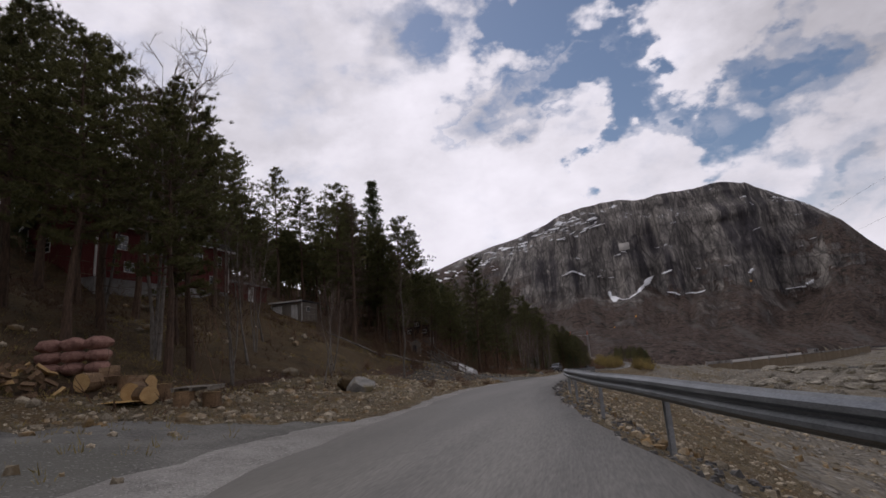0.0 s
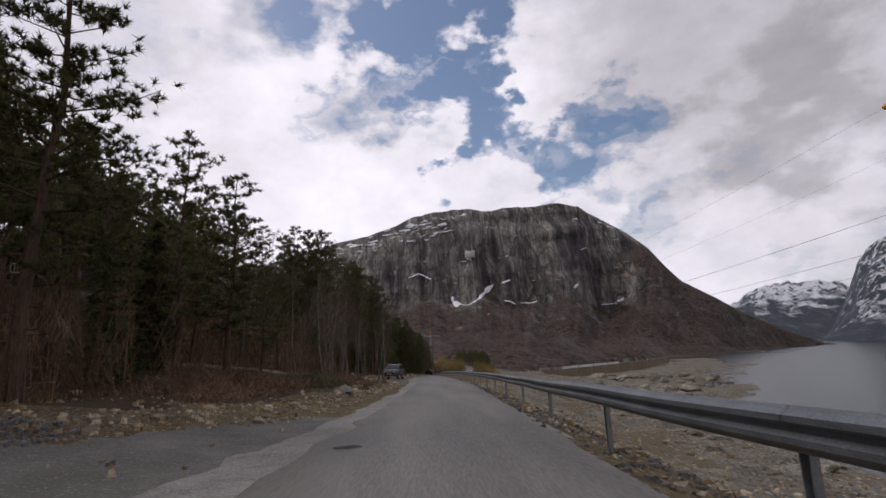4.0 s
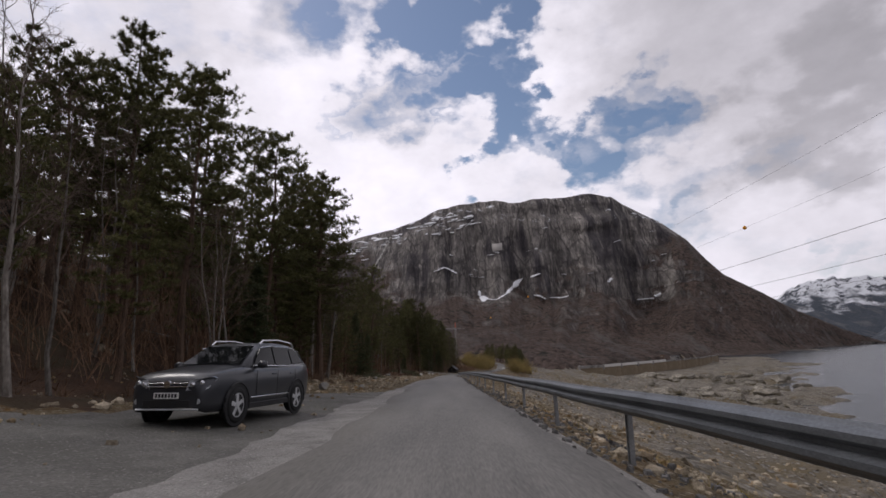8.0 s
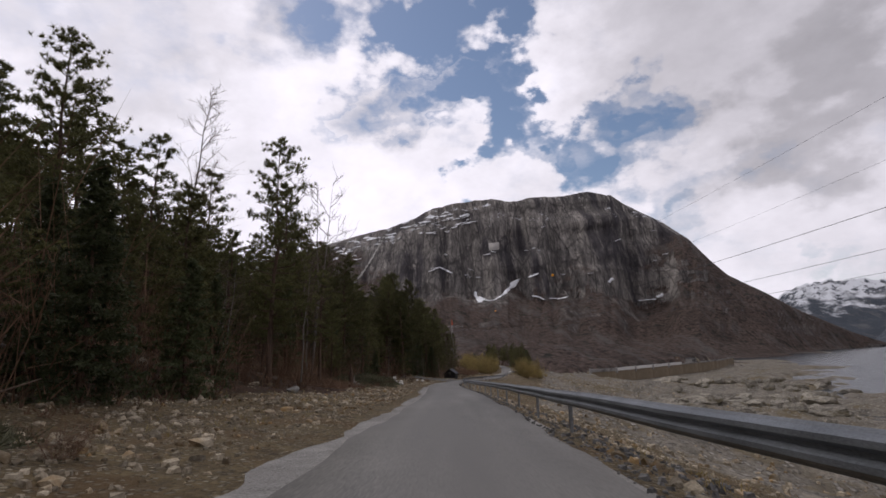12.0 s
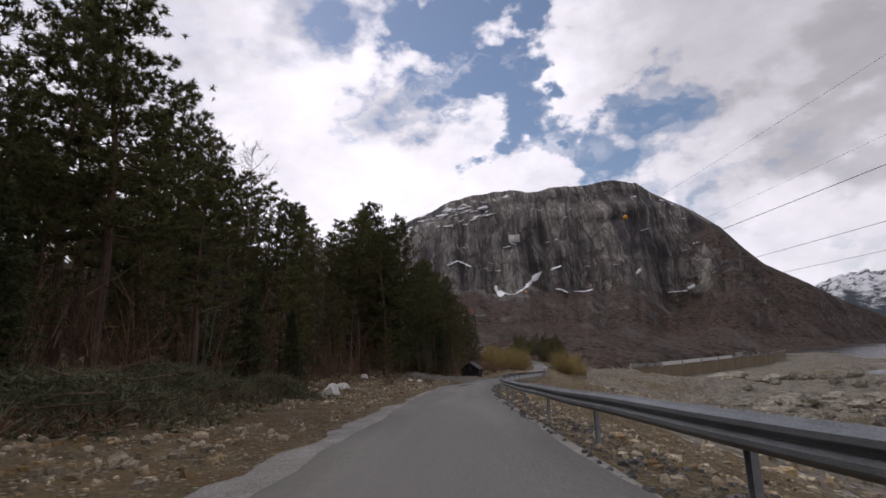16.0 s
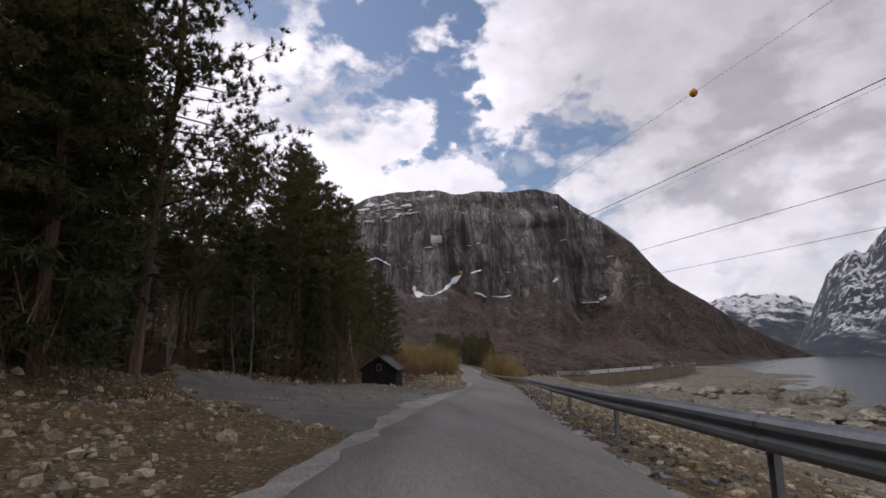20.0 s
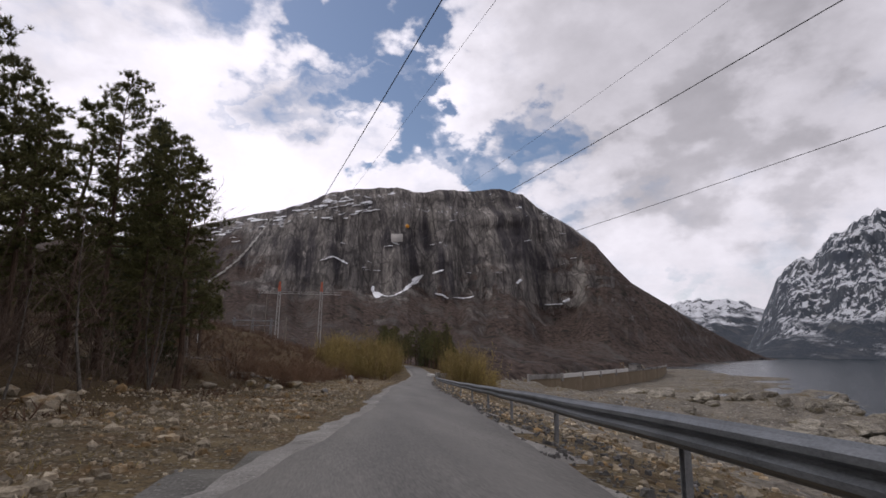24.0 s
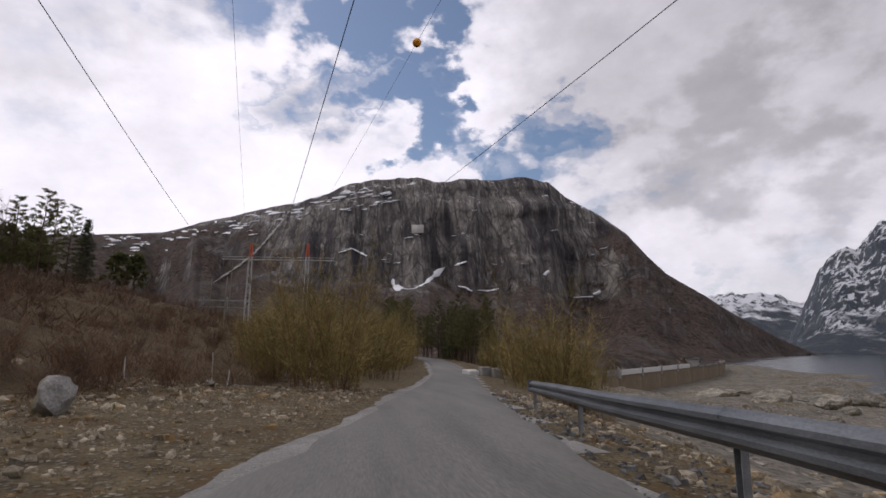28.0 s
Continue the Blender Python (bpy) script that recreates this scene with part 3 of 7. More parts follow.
def mountain_material(name, snow_amount, snow_from, wood_to, forest=(0.030, 0.022, 0.017), rock=((0.030, 0.030, 0.032), (0.150, 0.146, 0.140)), haze=(0, 0, 0), streak=1.0, drift_size=0.020, drift_tall=1.3, run=1.0):
    """Streaked rock on steep faces, leafless wood below, old snow lying on the flatter high ground."""
    m = bpy.data.materials.new(name)
    m.use_nodes = True
    nt = m.node_tree
    N, Lk = nt.nodes.new, nt.links.new
    b = nt.nodes["Principled BSDF"]
    b.inputs["Roughness"].default_value, b.inputs["Specular IOR Level"].default_value = 0.9, 0.15
    geo, tc = N("ShaderNodeNewGeometry"), N("ShaderNodeTexCoord")

    def noise_tex(scale, detail, stretch, rough=0.62):
        mp, n = N("ShaderNodeMapping"), N("ShaderNodeTexNoise")
        mp.inputs["Scale"].default_value = stretch
        n.inputs["Scale"].default_value, n.inputs["Detail"].default_value, n.inputs["Roughness"].default_value = scale, detail, rough
        Lk(tc.outputs["Object"], mp.inputs[0])
        Lk(mp.outputs[0], n.inputs["Vector"])
        return n.outputs["Fac"]

    def mapped(v, a, c, lo=0.0, hi=1.0):
        r = N("ShaderNodeMapRange")
        r.inputs["From Min"].default_value, r.inputs["From Max"].default_value = a, c
        r.inputs["To Min"].default_value, r.inputs["To Max"].default_value = lo, hi
        Lk(v, r.inputs["Value"])
        return r.outputs[0]

    def arith(op, a, c):
        n = N("ShaderNodeMath")
        n.operation = op
        for i, v in enumerate((a, c)):
            if isinstance(v, (int, float)):
                n.inputs[i].default_value = v
            else:
                Lk(v, n.inputs[i])
        return n.outputs[0]

    def mixed(f, a, c):
        n = N("ShaderNodeMixRGB")
        Lk(f, n.inputs[0])
        for i, v in ((1, a), (2, c)):
            if isinstance(v, tuple):
                n.inputs[i].default_value = rgb(v)
            else:
                Lk(v, n.inputs[i])
        return n.outputs[0]

    sep = N("ShaderNodeSeparateXYZ")
    Lk(geo.outputs["Position"], sep.inputs[0])
    nrm = N("ShaderNodeSeparateXYZ")
    Lk(geo.outputs["Normal"], nrm.inputs[0])
    streaks = noise_tex(0.075, 6, (1, run, 0.10 * streak), 0.62)
    cracks = noise_tex(0.22, 5, (1, run, 0.20 * streak), 0.68)
    blocks = noise_tex(0.012, 5, (1, 1, 0.9))
    fine = noise_tex(0.16, 6, (1, 1, 0.6), 0.7)
    tone = arith("ADD", arith("MULTIPLY", streaks, 0.9), arith("ADD", arith("MULTIPLY", cracks, 0.8), arith("ADD", arith("MULTIPLY", blocks, 0.5), arith("MULTIPLY", fine, 0.3))))
    stone = mixed(mapped(tone, 1.08, 1.44), rock[0], rock[1])
    # slabs between joints, in three sizes
    for size, tall, edge, depth in ((0.022, 0.22, 0.035, 0.75), (0.060, 0.30, 0.05, 0.6), (0.15, 0.40, 0.06, 0.4)):
        mp, vo, cell = N("ShaderNodeMapping"), N("ShaderNodeTexVoronoi"), N("ShaderNodeTexVoronoi")
        mp.inputs["Scale"].default_value = (1, 0.15 + 0.85 * run, tall)
        bend, shift = N("ShaderNodeTexNoise"), N("ShaderNodeMixRGB")
        bend.inputs["Scale"].default_value, bend.inputs["Detail"].default_value = size * 1.3, 4
        shift.blend_type = "ADD"
        shift.inputs[0].default_value = 1.0
        grow = N("ShaderNodeVectorMath")
        grow.operation = "SCALE"
        grow.inputs["Scale"].default_value = 0.10 / size
        Lk(tc.outputs["Object"], mp.inputs[0])
        Lk(mp.outputs[0], bend.inputs["Vector"])
        Lk(bend.outputs["Color"], grow.inputs[0])
        Lk(mp.outputs[0], shift.inputs[1])
        Lk(grow.outputs[0], shift.inputs[2])
        vo.feature = "DISTANCE_TO_EDGE"
        for v in (vo, cell):
            v.inputs["Scale"].default_value = size
            Lk(shift.outputs[0], v.inputs["Vector"])
        part_rgb = N("ShaderNodeSeparateColor")
        Lk(cell.outputs["Color"], part_rgb.inputs[0])
        stone = mixed(mapped(part_rgb.outputs[0], 0.0, 1.0, 0.0, 0.42), stone, tuple(0.55 * a + 0.2 * b for a, b in zip(*rock)))
        stone = mixed(mapped(vo.outputs["Distance"], 0.0, edge, depth, 0.0), stone, tuple(c * 0.6 for c in rock[0]))
    # dark wet stains running down the face, and pale fresh scars
    wet = tuple(c * f for c, f in zip(rock[0], (0.95, 0.92, 1.08)))
    stain = arith("ADD", arith("MULTIPLY", noise_tex(0.034, 5, (1, run, 0.09), 0.58), 0.65), arith("MULTIPLY", noise_tex(0.007, 4, (1, 1, 0.7), 0.5), 0.55))
    stone = mixed(mapped(stain, 0.605, 0.69, 0.0, 0.72), stone, wet)
    scar = noise_tex(0.11, 5, (1, run, 0.20), 0.6)
    stone = mixed(mapped(scar, 0.62, 0.70, 0.0, 0.55), stone, tuple(c * 0.95 for c in rock[1]))
    speck = noise_tex(0.16, 5, (1, 1, 1))
    patches = noise_tex(0.011, 7, (1, 0.6, 1), 0.66)
    wood = mixed(mapped(speck, 0.35, 0.68), tuple(c * 0.40 for c in forest), tuple(c * 1.7 for c in forest))
    wood = mixed(mapped(patches, 0.50, 0.62, 0.0, 0.7), wood, tuple(c * 0.55 for c in forest))
    scree = noise_tex(0.026, 7, (1.0, 0.25, 0.35), 0.70)
    pine_clumps = noise_tex(0.05, 6, (1, 1, 1), 0.7)
    wood = mixed(mapped(pine_clumps, 0.56, 0.64, 0.0, 0.85), wood, (0.020, 0.024, 0.017))
    wood = mixed(mapped(scree, 0.52, 0.66, 0.0, 0.7), wood, (0.135, 0.125, 0.115))
    # wood below, and high up on both flanks; bare rock above it and wherever it is sheer
    flank = arith("ADD", arith("MULTIPLY", arith("MAXIMUM", arith("SUBTRACT", sep.outputs[0], 430.0), 0.0), 0.75), arith("MULTIPLY", arith("MAXIMUM", arith("SUBTRACT", -40.0, sep.outputs[0]), 0.0), 0.45))
    height = arith("ADD", sep.outputs[2], arith("MULTIPLY", arith("SUBTRACT", patches, 0.5), 560.0))
    low = mapped(arith("SUBTRACT", height, flank), wood_to - 30, wood_to + 45, 1, 0)
    steep = mapped(arith("ADD", nrm.outputs[2], arith("MULTIPLY", fine, 0.5)), 0.62, 0.80)
    woody = arith("MULTIPLY", low, steep)
    colour = mixed(woody, stone, wood)
    drift = noise_tex(drift_size, 9, (1.0, 1.0, drift_tall), 0.72)
    lying = arith("MULTIPLY", mapped(arith("ADD", drift, arith("MULTIPLY", nrm.outputs[2], 0.22)), 0.80 - snow_amount, 0.84 - snow_amount), mapped(height, snow_from - 40, snow_from + 60))
    colour = mixed(lying, colour, (0.78, 0.79, 0.82))
    # distance haze painted into the colour: an even blue-grey veil over everything
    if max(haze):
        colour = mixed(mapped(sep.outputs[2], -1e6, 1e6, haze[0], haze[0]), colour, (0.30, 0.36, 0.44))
    Lk(colour, b.inputs["Base Color"])
    bp = N("ShaderNodeBump")
    bp.inputs["Strength"].default_value, bp.inputs["Distance"].default_value = 1.0, 6.0
    Lk(arith("ADD", cracks, fine), bp.inputs["Height"])
    Lk(bp.outputs[0], b.inputs["Normal"])
    return m


def fan(name, az0, az1, steps, profile, material, label, seed, rough, rows=90, smooth=True):
    """A mountain: for every direction a profile of (distance, height) stations from foot to crest and over it."""
    az = np.linspace(az0, az1, steps)
    verts = np.zeros((steps, rows, 3))
    for i, a in enumerate(az):
        st = profile(a)
        r, z = np.array([s[0] for s in st], float), np.array([s[1] for s in st], float)
        run = np.r_[0, np.cumsum(np.hypot(np.diff(r), np.diff(z)))]
        u = np.linspace(0, run[-1], rows)
        verts[i, :, 0], verts[i, :, 2] = np.interp(u, run, r), np.interp(u, run, z)
    r, z = verts[:, :, 0].copy(), verts[:, :, 2].copy()
    A = np.radians(az)[:, None] * np.ones(rows)
    # relief: gullies that run down the face and ledges across it
    arc = A * 1100
    top = z.max(1, keepdims=True)
    inner = np.clip((z + 35) / 60, 0, 1) * np.clip((top - z) / 60 + 0.12, 0, 1)
    gully = fbm(arc / 110, z / 420, 4, seed) * 7 + fbm(arc / 26, z / 200, 3, seed + 5) * 5 + fbm(arc / 9, z / 90, 2, seed + 9) * 3.5
    ledge = fbm(arc / 200, z / 38, 3, seed + 11) * 10
    r = r + inner * rough * (gully + ledge)
    z = z + inner * rough * 5.0 * fbm(arc / 60, r / 60, 3, seed + 17)
    verts[:, :, 0], verts[:, :, 1], verts[:, :, 2] = HUB[0] + r * np.sin(A), HUB[1] + r * np.cos(A), z
    idx = (np.arange(steps - 1)[:, None] * rows + np.arange(rows - 1)).ravel()
    faces = np.stack([idx, idx + rows, idx + rows + 1, idx + 1], 1)
    me = mesh_of(name, verts.reshape(-1, 3).tolist(), faces.tolist(), material, smooth=smooth)
    return tagged(new(name, me), label, "mountain", kind="structure"), verts


EYE_Z = -16.85
CREST = np.array([(-75, 7.0), (-55, 7.6), (-33, 9.1), (-26, 10.1), (-20.7, 11.0), (-15, 13.1), (-11.6, 14.2), (-8, 15.1), (-4.6, 16.35), (-1.7, 17.35), (3.6, 18.15), (9.1, 18.05), (14, 18.2), (19.4, 18.15), (22, 17.6),
                  (23.9, 16.5), (27.6, 14.2), (30.4, 11.9), (32.3, 9.4), (34.1, 7.4), (37.6, 4.9), (40, 3.0), (43.5, 0.6), (45.9, -0.7), (48, -1.0)])


def big_mountain(a):
    el = np.interp(a, CREST[:, 0], CREST[:, 1])
    rc = np.interp(a, [-75, -33, -15, -4, 8, 24, 34, 40, 44, 48], [1500, 1500, 1480, 1380, 1320, 1300, 1180, 1250, 1400, 1600])
    zc = EYE_Z + rc * math.tan(radians(el))
    r0 = np.interp(a, [-75, -40, -20, -5, 5, 14, 22, 30, 38.6, 44, 46, 48], [340, 330, 330, 350, 400, 500, 560, 660, 840, 1250, 1500, 1590])
    z0 = np.interp(a, [-75, -40, -20, 0, 14, 25, 30, 48], [10, 0, -12, -24, -32, -42, -44, -46])
    rb = np.interp(a, [-75, -25, -12, 4, 26, 32, 38, 44, 48], [1000, 1000, 1000, 1035, 1045, 1000, 1030, 1330, 1595])
    zb = np.interp(a, [-75, -25, -12, -4, 4, 15, 26, 31, 36, 44, 48], [60, 75, 130, 105, 98, 90, 85, 70, 20, -30, -44])
    zb = zb + 26 * float(fbm(np.array(a / 4.0), np.array(5.0), 3, 83)) * float(np.clip((38 - a) / 8, 0, 1))
    rb = rb + 45 * float(fbm(np.array(a / 3.0), np.array(8.0), 3, 87)) * float(np.clip((38 - a) / 8, 0, 1))
    zb = min(zb, zc - 4)
    cliff = np.interp(a, [-25, -8, 2, 22, 34], [0.35, 0.6, 1.0, 1.0, 0.4])
    z1 = z0 + (zb - z0) * 0.34
    r1 = r0 + (rb - r0) * 0.56
    zm = zb + (zc - zb) * (0.5 + 0.16 * cliff)
    rm = rb + (rc - rb) * (0.5 - 0.10 * cliff)
    zt = zb + (zc - zb) * (0.80 + 0.15 * cliff)
    rt = rb + (rc - rb) * (0.78 - 0.12 * cliff)
    return [(r0 - 60, z0 - 25), (r0, z0), (r1, z1), (rb, zb), (rm, zm), (rt, zt), (rc, zc), (rc + 250, zc - 20), (rc + 900, zc - 260)]


def far_mountains(a):
    el = np.interp(a, [33, 36.5, 38.5, 41, 43.5, 46, 49], [2.0, 4.4, 4.95, 5.1, 4.9, 4.0, 3.0])
    el = el + 0.28 * float(fbm(np.array(a * 1.3), np.array(1.0), 3, 71))
    return [(3000, LAKE - 20), (3300, LAKE), (3700, 120), (4150, EYE_Z + 4150 * math.tan(radians(el))), (4500, 100)]


def right_mountains(a):
    el = np.interp(a, [40.5, 43, 44.2, 45.3, 46.8, 48.6, 50.3, 52.3, 57, 65, 80, 100], [-1.2, -0.6, 0.6, 2.8, 6.3, 8.0, 9.3, 10.7, 12.8, 15, 15, 12])
    el = el + min(1.0, max(0.0, (a - 44.5) / 3)) * (0.45 * float(fbm(np.array(a * 1.1), np.array(3.0), 3, 61)) + 0.2 * float(fbm(np.array(a * 5.0), np.array(9.0), 2, 67)))
    rc = np.interp(a, [40, 48, 100], [2750, 2500, 1900])
    zc = EYE_Z + rc * math.tan(radians(el))
    return [(rc * 0.72, LAKE - 25), (rc * 0.75, LAKE), (rc * 0.86, LAKE + (zc - LAKE) * 0.32), (rc * 0.94, LAKE + (zc - LAKE) * 0.7), (rc, zc), (rc + 300, zc - 40), (rc + 800, zc - 300)]


def near_hills(a):
    el = np.interp(a, [75, 100, 150, 200, 285], [9, 10, 8, 8, 7.5])
    return [(1000, -60), (1100, LAKE), (1500, 100), (1900, 1900 * math.tan(radians(el))), (2300, 150)]


M["cliff"] = mountain_material("cliff_and_wood", 0.06, 285, 95, rock=((0.044, 0.041, 0.043), (0.57, 0.522, 0.472)), forest=(0.090, 0.066, 0.055), run=0.10)
# bluish rock tones and the haze mix paint the air's veil into both mountains
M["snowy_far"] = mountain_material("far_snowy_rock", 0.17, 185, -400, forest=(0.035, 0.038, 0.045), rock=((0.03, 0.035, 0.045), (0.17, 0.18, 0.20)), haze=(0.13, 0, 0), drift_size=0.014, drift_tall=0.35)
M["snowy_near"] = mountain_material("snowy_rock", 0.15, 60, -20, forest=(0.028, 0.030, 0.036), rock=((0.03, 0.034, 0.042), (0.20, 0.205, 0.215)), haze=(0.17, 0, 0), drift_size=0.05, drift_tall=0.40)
land_sheet()
road_sheet()
shoulder_sheet()
water()
cliff_ob, cliff_grid = fan("mountain_cliff", -75, 48, 600, big_mountain, M["cliff"], "broad dark cliff-faced mountain with brown leafless wood below", 3, 1.0, 170, False)
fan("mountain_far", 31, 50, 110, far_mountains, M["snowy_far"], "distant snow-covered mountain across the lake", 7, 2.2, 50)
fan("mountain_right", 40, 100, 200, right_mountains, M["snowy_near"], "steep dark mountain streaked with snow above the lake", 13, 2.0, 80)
fan("mountain_behind", 96, 288, 90, near_hills, M["cliff"], "wooded hills closing the valley", 19, 1.0, 30)

# ---- trees: (x, y, height) ----
PINES_A = [(-30.4, 19.1, 16.5), (-31.9, 22.5, 18.4), (-31.6, 24.8, 18.8), (-29.2, 30.4, 16.1), (-30.5, 36.2, 15.6), (-32.7, 42.7, 11.5), (-39.5, 44.2, 16.3), (-45.4, 45.1, 20.6), (-41.9, 51.8, 17.8), (-12.5, 61.6, 14.6), (-44.7, 62.6, 12.5), (-35.3, 65, 16.5), (-22.3, 65, 16.8), (-26, 69, 13), (-43.7, 54.7, 18.4), (-29.5, 77.5, 15), (-26, 80, 12.5), (-32.8, 94.3, 11.9), (-29.9, 104.4, 14.3), (-28.2, 107.6, 14.1), (-20.2, 117.8, 13.8), (-18.6, 121.1, 18.8), (-18.7, 128.9, 20.8), (-23.2, 129.3, 20), (-13.9, 137.7, 17.7), (-18.9, 139.2, 21.1), (-15, 142, 20), (-24.2, 153.6, 15.1), (-20.4, 162.5, 15.2), (-22.3, 166.7, 14.9)]
PINES_B = [(-12.6, 172.2, 16.7), (-25.6, 174.8, 13.9), (-23.9, 176.6, 15.6), (-22.4, 182.8, 16.5), (-18.5, 190.9, 15.5), (-20.7, 200.7, 17.2), (-20.2, 206.7, 18.2), (-20.3, 214.9, 18.3), (-21.6, 218.8, 15.1), (-21.6, 223.5, 17.3), (-19.3, 230, 16.7), (-11.8, 243.6, 12.3), (-12.3, 260.2, 12.9), (-10.3, 263.3, 16.6), (-6.7, 266.6, 17.8), (-8.1, 267.6, 14.7), (-5.8, 269.6, 18), (-7.4, 270.9, 19.3), (-5, 272.7, 17.9), (-3.7, 276.6, 18.4), (-6.1, 297.5, 14.9), (-1.9, 300.5, 17.1), (-6.6, 301.8, 15.1), (-4.9, 303.2, 16.7), (-0.2, 303.9, 15.8), (-4, 312.7, 14.7)]
PINES_C = [(-4.5, 321, 13), (-7.2, 329.5, 12), (-12.5, 340, 12), (-10.2, 336.5, 11), (-28, 58, 17), (-25.5, 60.5, 15), (-31, 62.5, 17), (-38, 57, 18), (-24, 15.5, 15), (-27.5, 25.5, 16), (-21.5, 11.5, 12.5), (-4.5, 297, 13), (-8, 305, 14), (-1.5, 306, 12), (-6.5, 293, 15), (-9.5, 299, 15), (-11, 308, 14), (-3.5, 291, 14), (-10.7, 132.4, 16.2), (-9.9, 130.2, 14.5), (-12.6, 126.5, 16.5), (-12.5, 116, 14.1), (-15.3, 148.4, 11.8), (-13.2, 199.2, 15.2), (-15.6, 200.4, 16.0), (-14.7, 221, 13.9), (-21, 229.5, 14.5), (-16, 185.5, 18), (-26.2, 230, 20), (-8.3, 258.8, 14), (-4.9, 260.2, 14.9), (-3.4, 264.9, 14.3), (-7.1, 274.4, 18.8), (-13.5, 138.2, 15), (-4.4, 319.6, 14.5), (-9, 316, 15), (-26.9, 397, 14.3), (-24.7, 400, 12.4), (-26.8, 391.4, 12), (-30, 405, 13), (-9, 241, 17), (-12.5, 239, 18), (-13.5, 246, 20), (-9, 236.5, 15.5), (2.2, 300.6, 13.5), (-9, 325, 13), (-13, 336.5, 13), (-15.5, 341, 12), (-18, 335, 14), (-14, 327.5, 14), (-20, 346, 12), (-18.5, 353, 10), (-23, 340, 14)]
PINES_D = [(-15, 228, 13), (-17, 232, 15), (-14.5, 236.5, 14), (-15.5, 241.5, 16), (-12.8, 256, 11), (-10.6, 256.5, 8.5), (-9.6, 262, 10), (-6, 338, 15), (-9, 345, 15), (-9, 341, 15), (-17.5, 208, 14), (-16.5, 214, 13), (-18, 222, 15)]
PINES_E = [(-27, 125, 17), (-22.5, 123, 16.5), (-31, 127, 18), (-36, 124, 17), (-24.5, 129, 18), (-19.5, 124, 15), (-18.5, 20.5, 14), (-17, 17.5, 12.5), (-21, 22, 15), (-19.5, 15, 13.5), (-22.5, 19, 15), (-26.6, 52, 18), (-27, 57, 15), (-24.5, 61, 14), (-29, 60, 16), (-33, 64, 17), (-21, 56.5, 11), (-36, 60, 17), (-27, 66, 14), (-20.5, 68, 12), (-17.5, 66.5, 10), (-29, 66, 15)]
BIG_PINES = [(-22.6, 62, 18), (-8.6, 245.5, 20.5), (-11.2, 243.5, 21), (-13.8, 249, 20)]      # broad old pines beside the lay-by
PINES = PINES_A + PINES_B + PINES_C + PINES_D + PINES_E
SPRUCES_A = [(-34, 81, 26.5), (-15.8, 128, 9), (-29.2, 98.5, 11.9), (-27.8, 102.5, 12.7), (-9.5, 241.5, 16.8), (-22.3, 248, 18.3), (-3, 308.8, 18.6), (-9.6, 332.4, 14.2), (-28.4, 411.7, 12.5)]
SPRUCES = SPRUCES_A
BIRCHES_A = [(-9.5, 93, 9), (-8.8, 97, 8), (-10.5, 90, 10), (-11, 95.5, 9), (-9.8, 113.5, 8.5), (-12, 87, 10), (-8.6, 88.5, 7), (-10.4, 116.5, 9), (-8.9, 83, 8), (-11.5, 99.5, 9), (-15, 41, 12), (-16.5, 21, 9), (-19, 25.5, 10), (-21.5, 29.5, 9), (-15.5, 29, 7), (-24, 34, 9), (-18, 34, 7.5), (-13.5, 24.5, 6), (-18.9, 18.6, 18), (-24.8, 20.9, 17.4), (-24.2, 61.3, 14.6), (-28.7, 85.6, 15.5), (-20.6, 95.5, 14.8), (-20.5, 99.7, 14.5), (-11.7, 108, 8.9), (-17.4, 112.5, 10.4), (-16.4, 116.2, 13), (-23.8, 117.5, 17.4), (-18.1, 170.4, 18.3), (-14.1, 188.4, 22.6), (-17.4, 192.9, 16.9), (-19.7, 218.8, 19.3), (-18.5, 221.4, 19.5), (-1.7, 278.5, 17), (-24, 384, 12.5)]
BIRCHES = BIRCHES_A + [(-5.9, 93.5, 7), (-6.7, 97.8, 8.5), (-8.3, 95, 8), (-10.7, 105.5, 11), (-5.5, 250, 5), (-6.4, 251, 4.5)]
BROAD_BIRCHES = [(-5.6, 331, 19), (-12.5, 137, 15), (-10.5, 134.5, 11)]
LARCHES_A = [(-24, 50.5, 18), (-34.6, 71.4, 22.3)]
LARCHES = LARCHES_A
rng = np.random.default_rng(11)


def blades(centres, count, length, width, up=0.2, out=None, seed=0):
    """Tufts of narrow pointed blades round many centres: vertices and triangles."""
    g = np.random.default_rng(seed)
    n = len(centres)
    way = g.normal(size=(n, count, 3))
    way[:, :, 2] += up
    if out is not None:
        way += out[:, None, :] * 0.9
    way /= np.linalg.norm(way, axis=2, keepdims=True)
    ln = length * g.uniform(0.6, 1.25, (n, count, 1))
    side = np.cross(way, g.normal(size=(n, count, 3)))
    side /= np.linalg.norm(side, axis=2, keepdims=True) + 1e-9
    c = centres[:, None, :]
    tri = np.stack([c + side * width / 2 - way * 0.05, c - side * width / 2 - way * 0.05, c + way * ln], 2).reshape(-1, 3)
    return tri, np.arange(len(tri)).reshape(-1, 3)


def bm_arrays(bm):
    bm.verts.index_update()
    v = [tuple(w.co) for w in bm.verts]
    f = [tuple(w.index for w in g.verts) for g in bm.faces]
    bm.free()
    return v, f


def trunk_path(h, lean, seed, n=8):
    g = np.random.default_rng(seed)
    off = np.cumsum(g.normal(0, lean, (n, 2)), 0)
    off -= off[0]
    return [(off[i, 0], off[i, 1], h * i / (n - 1)) for i in range(n)]


def along(path, z):
    p = np.array(path)
    return np.array([np.interp(z, p[:, 2], p[:, 0]), np.interp(z, p[:, 2], p[:, 1]), z])


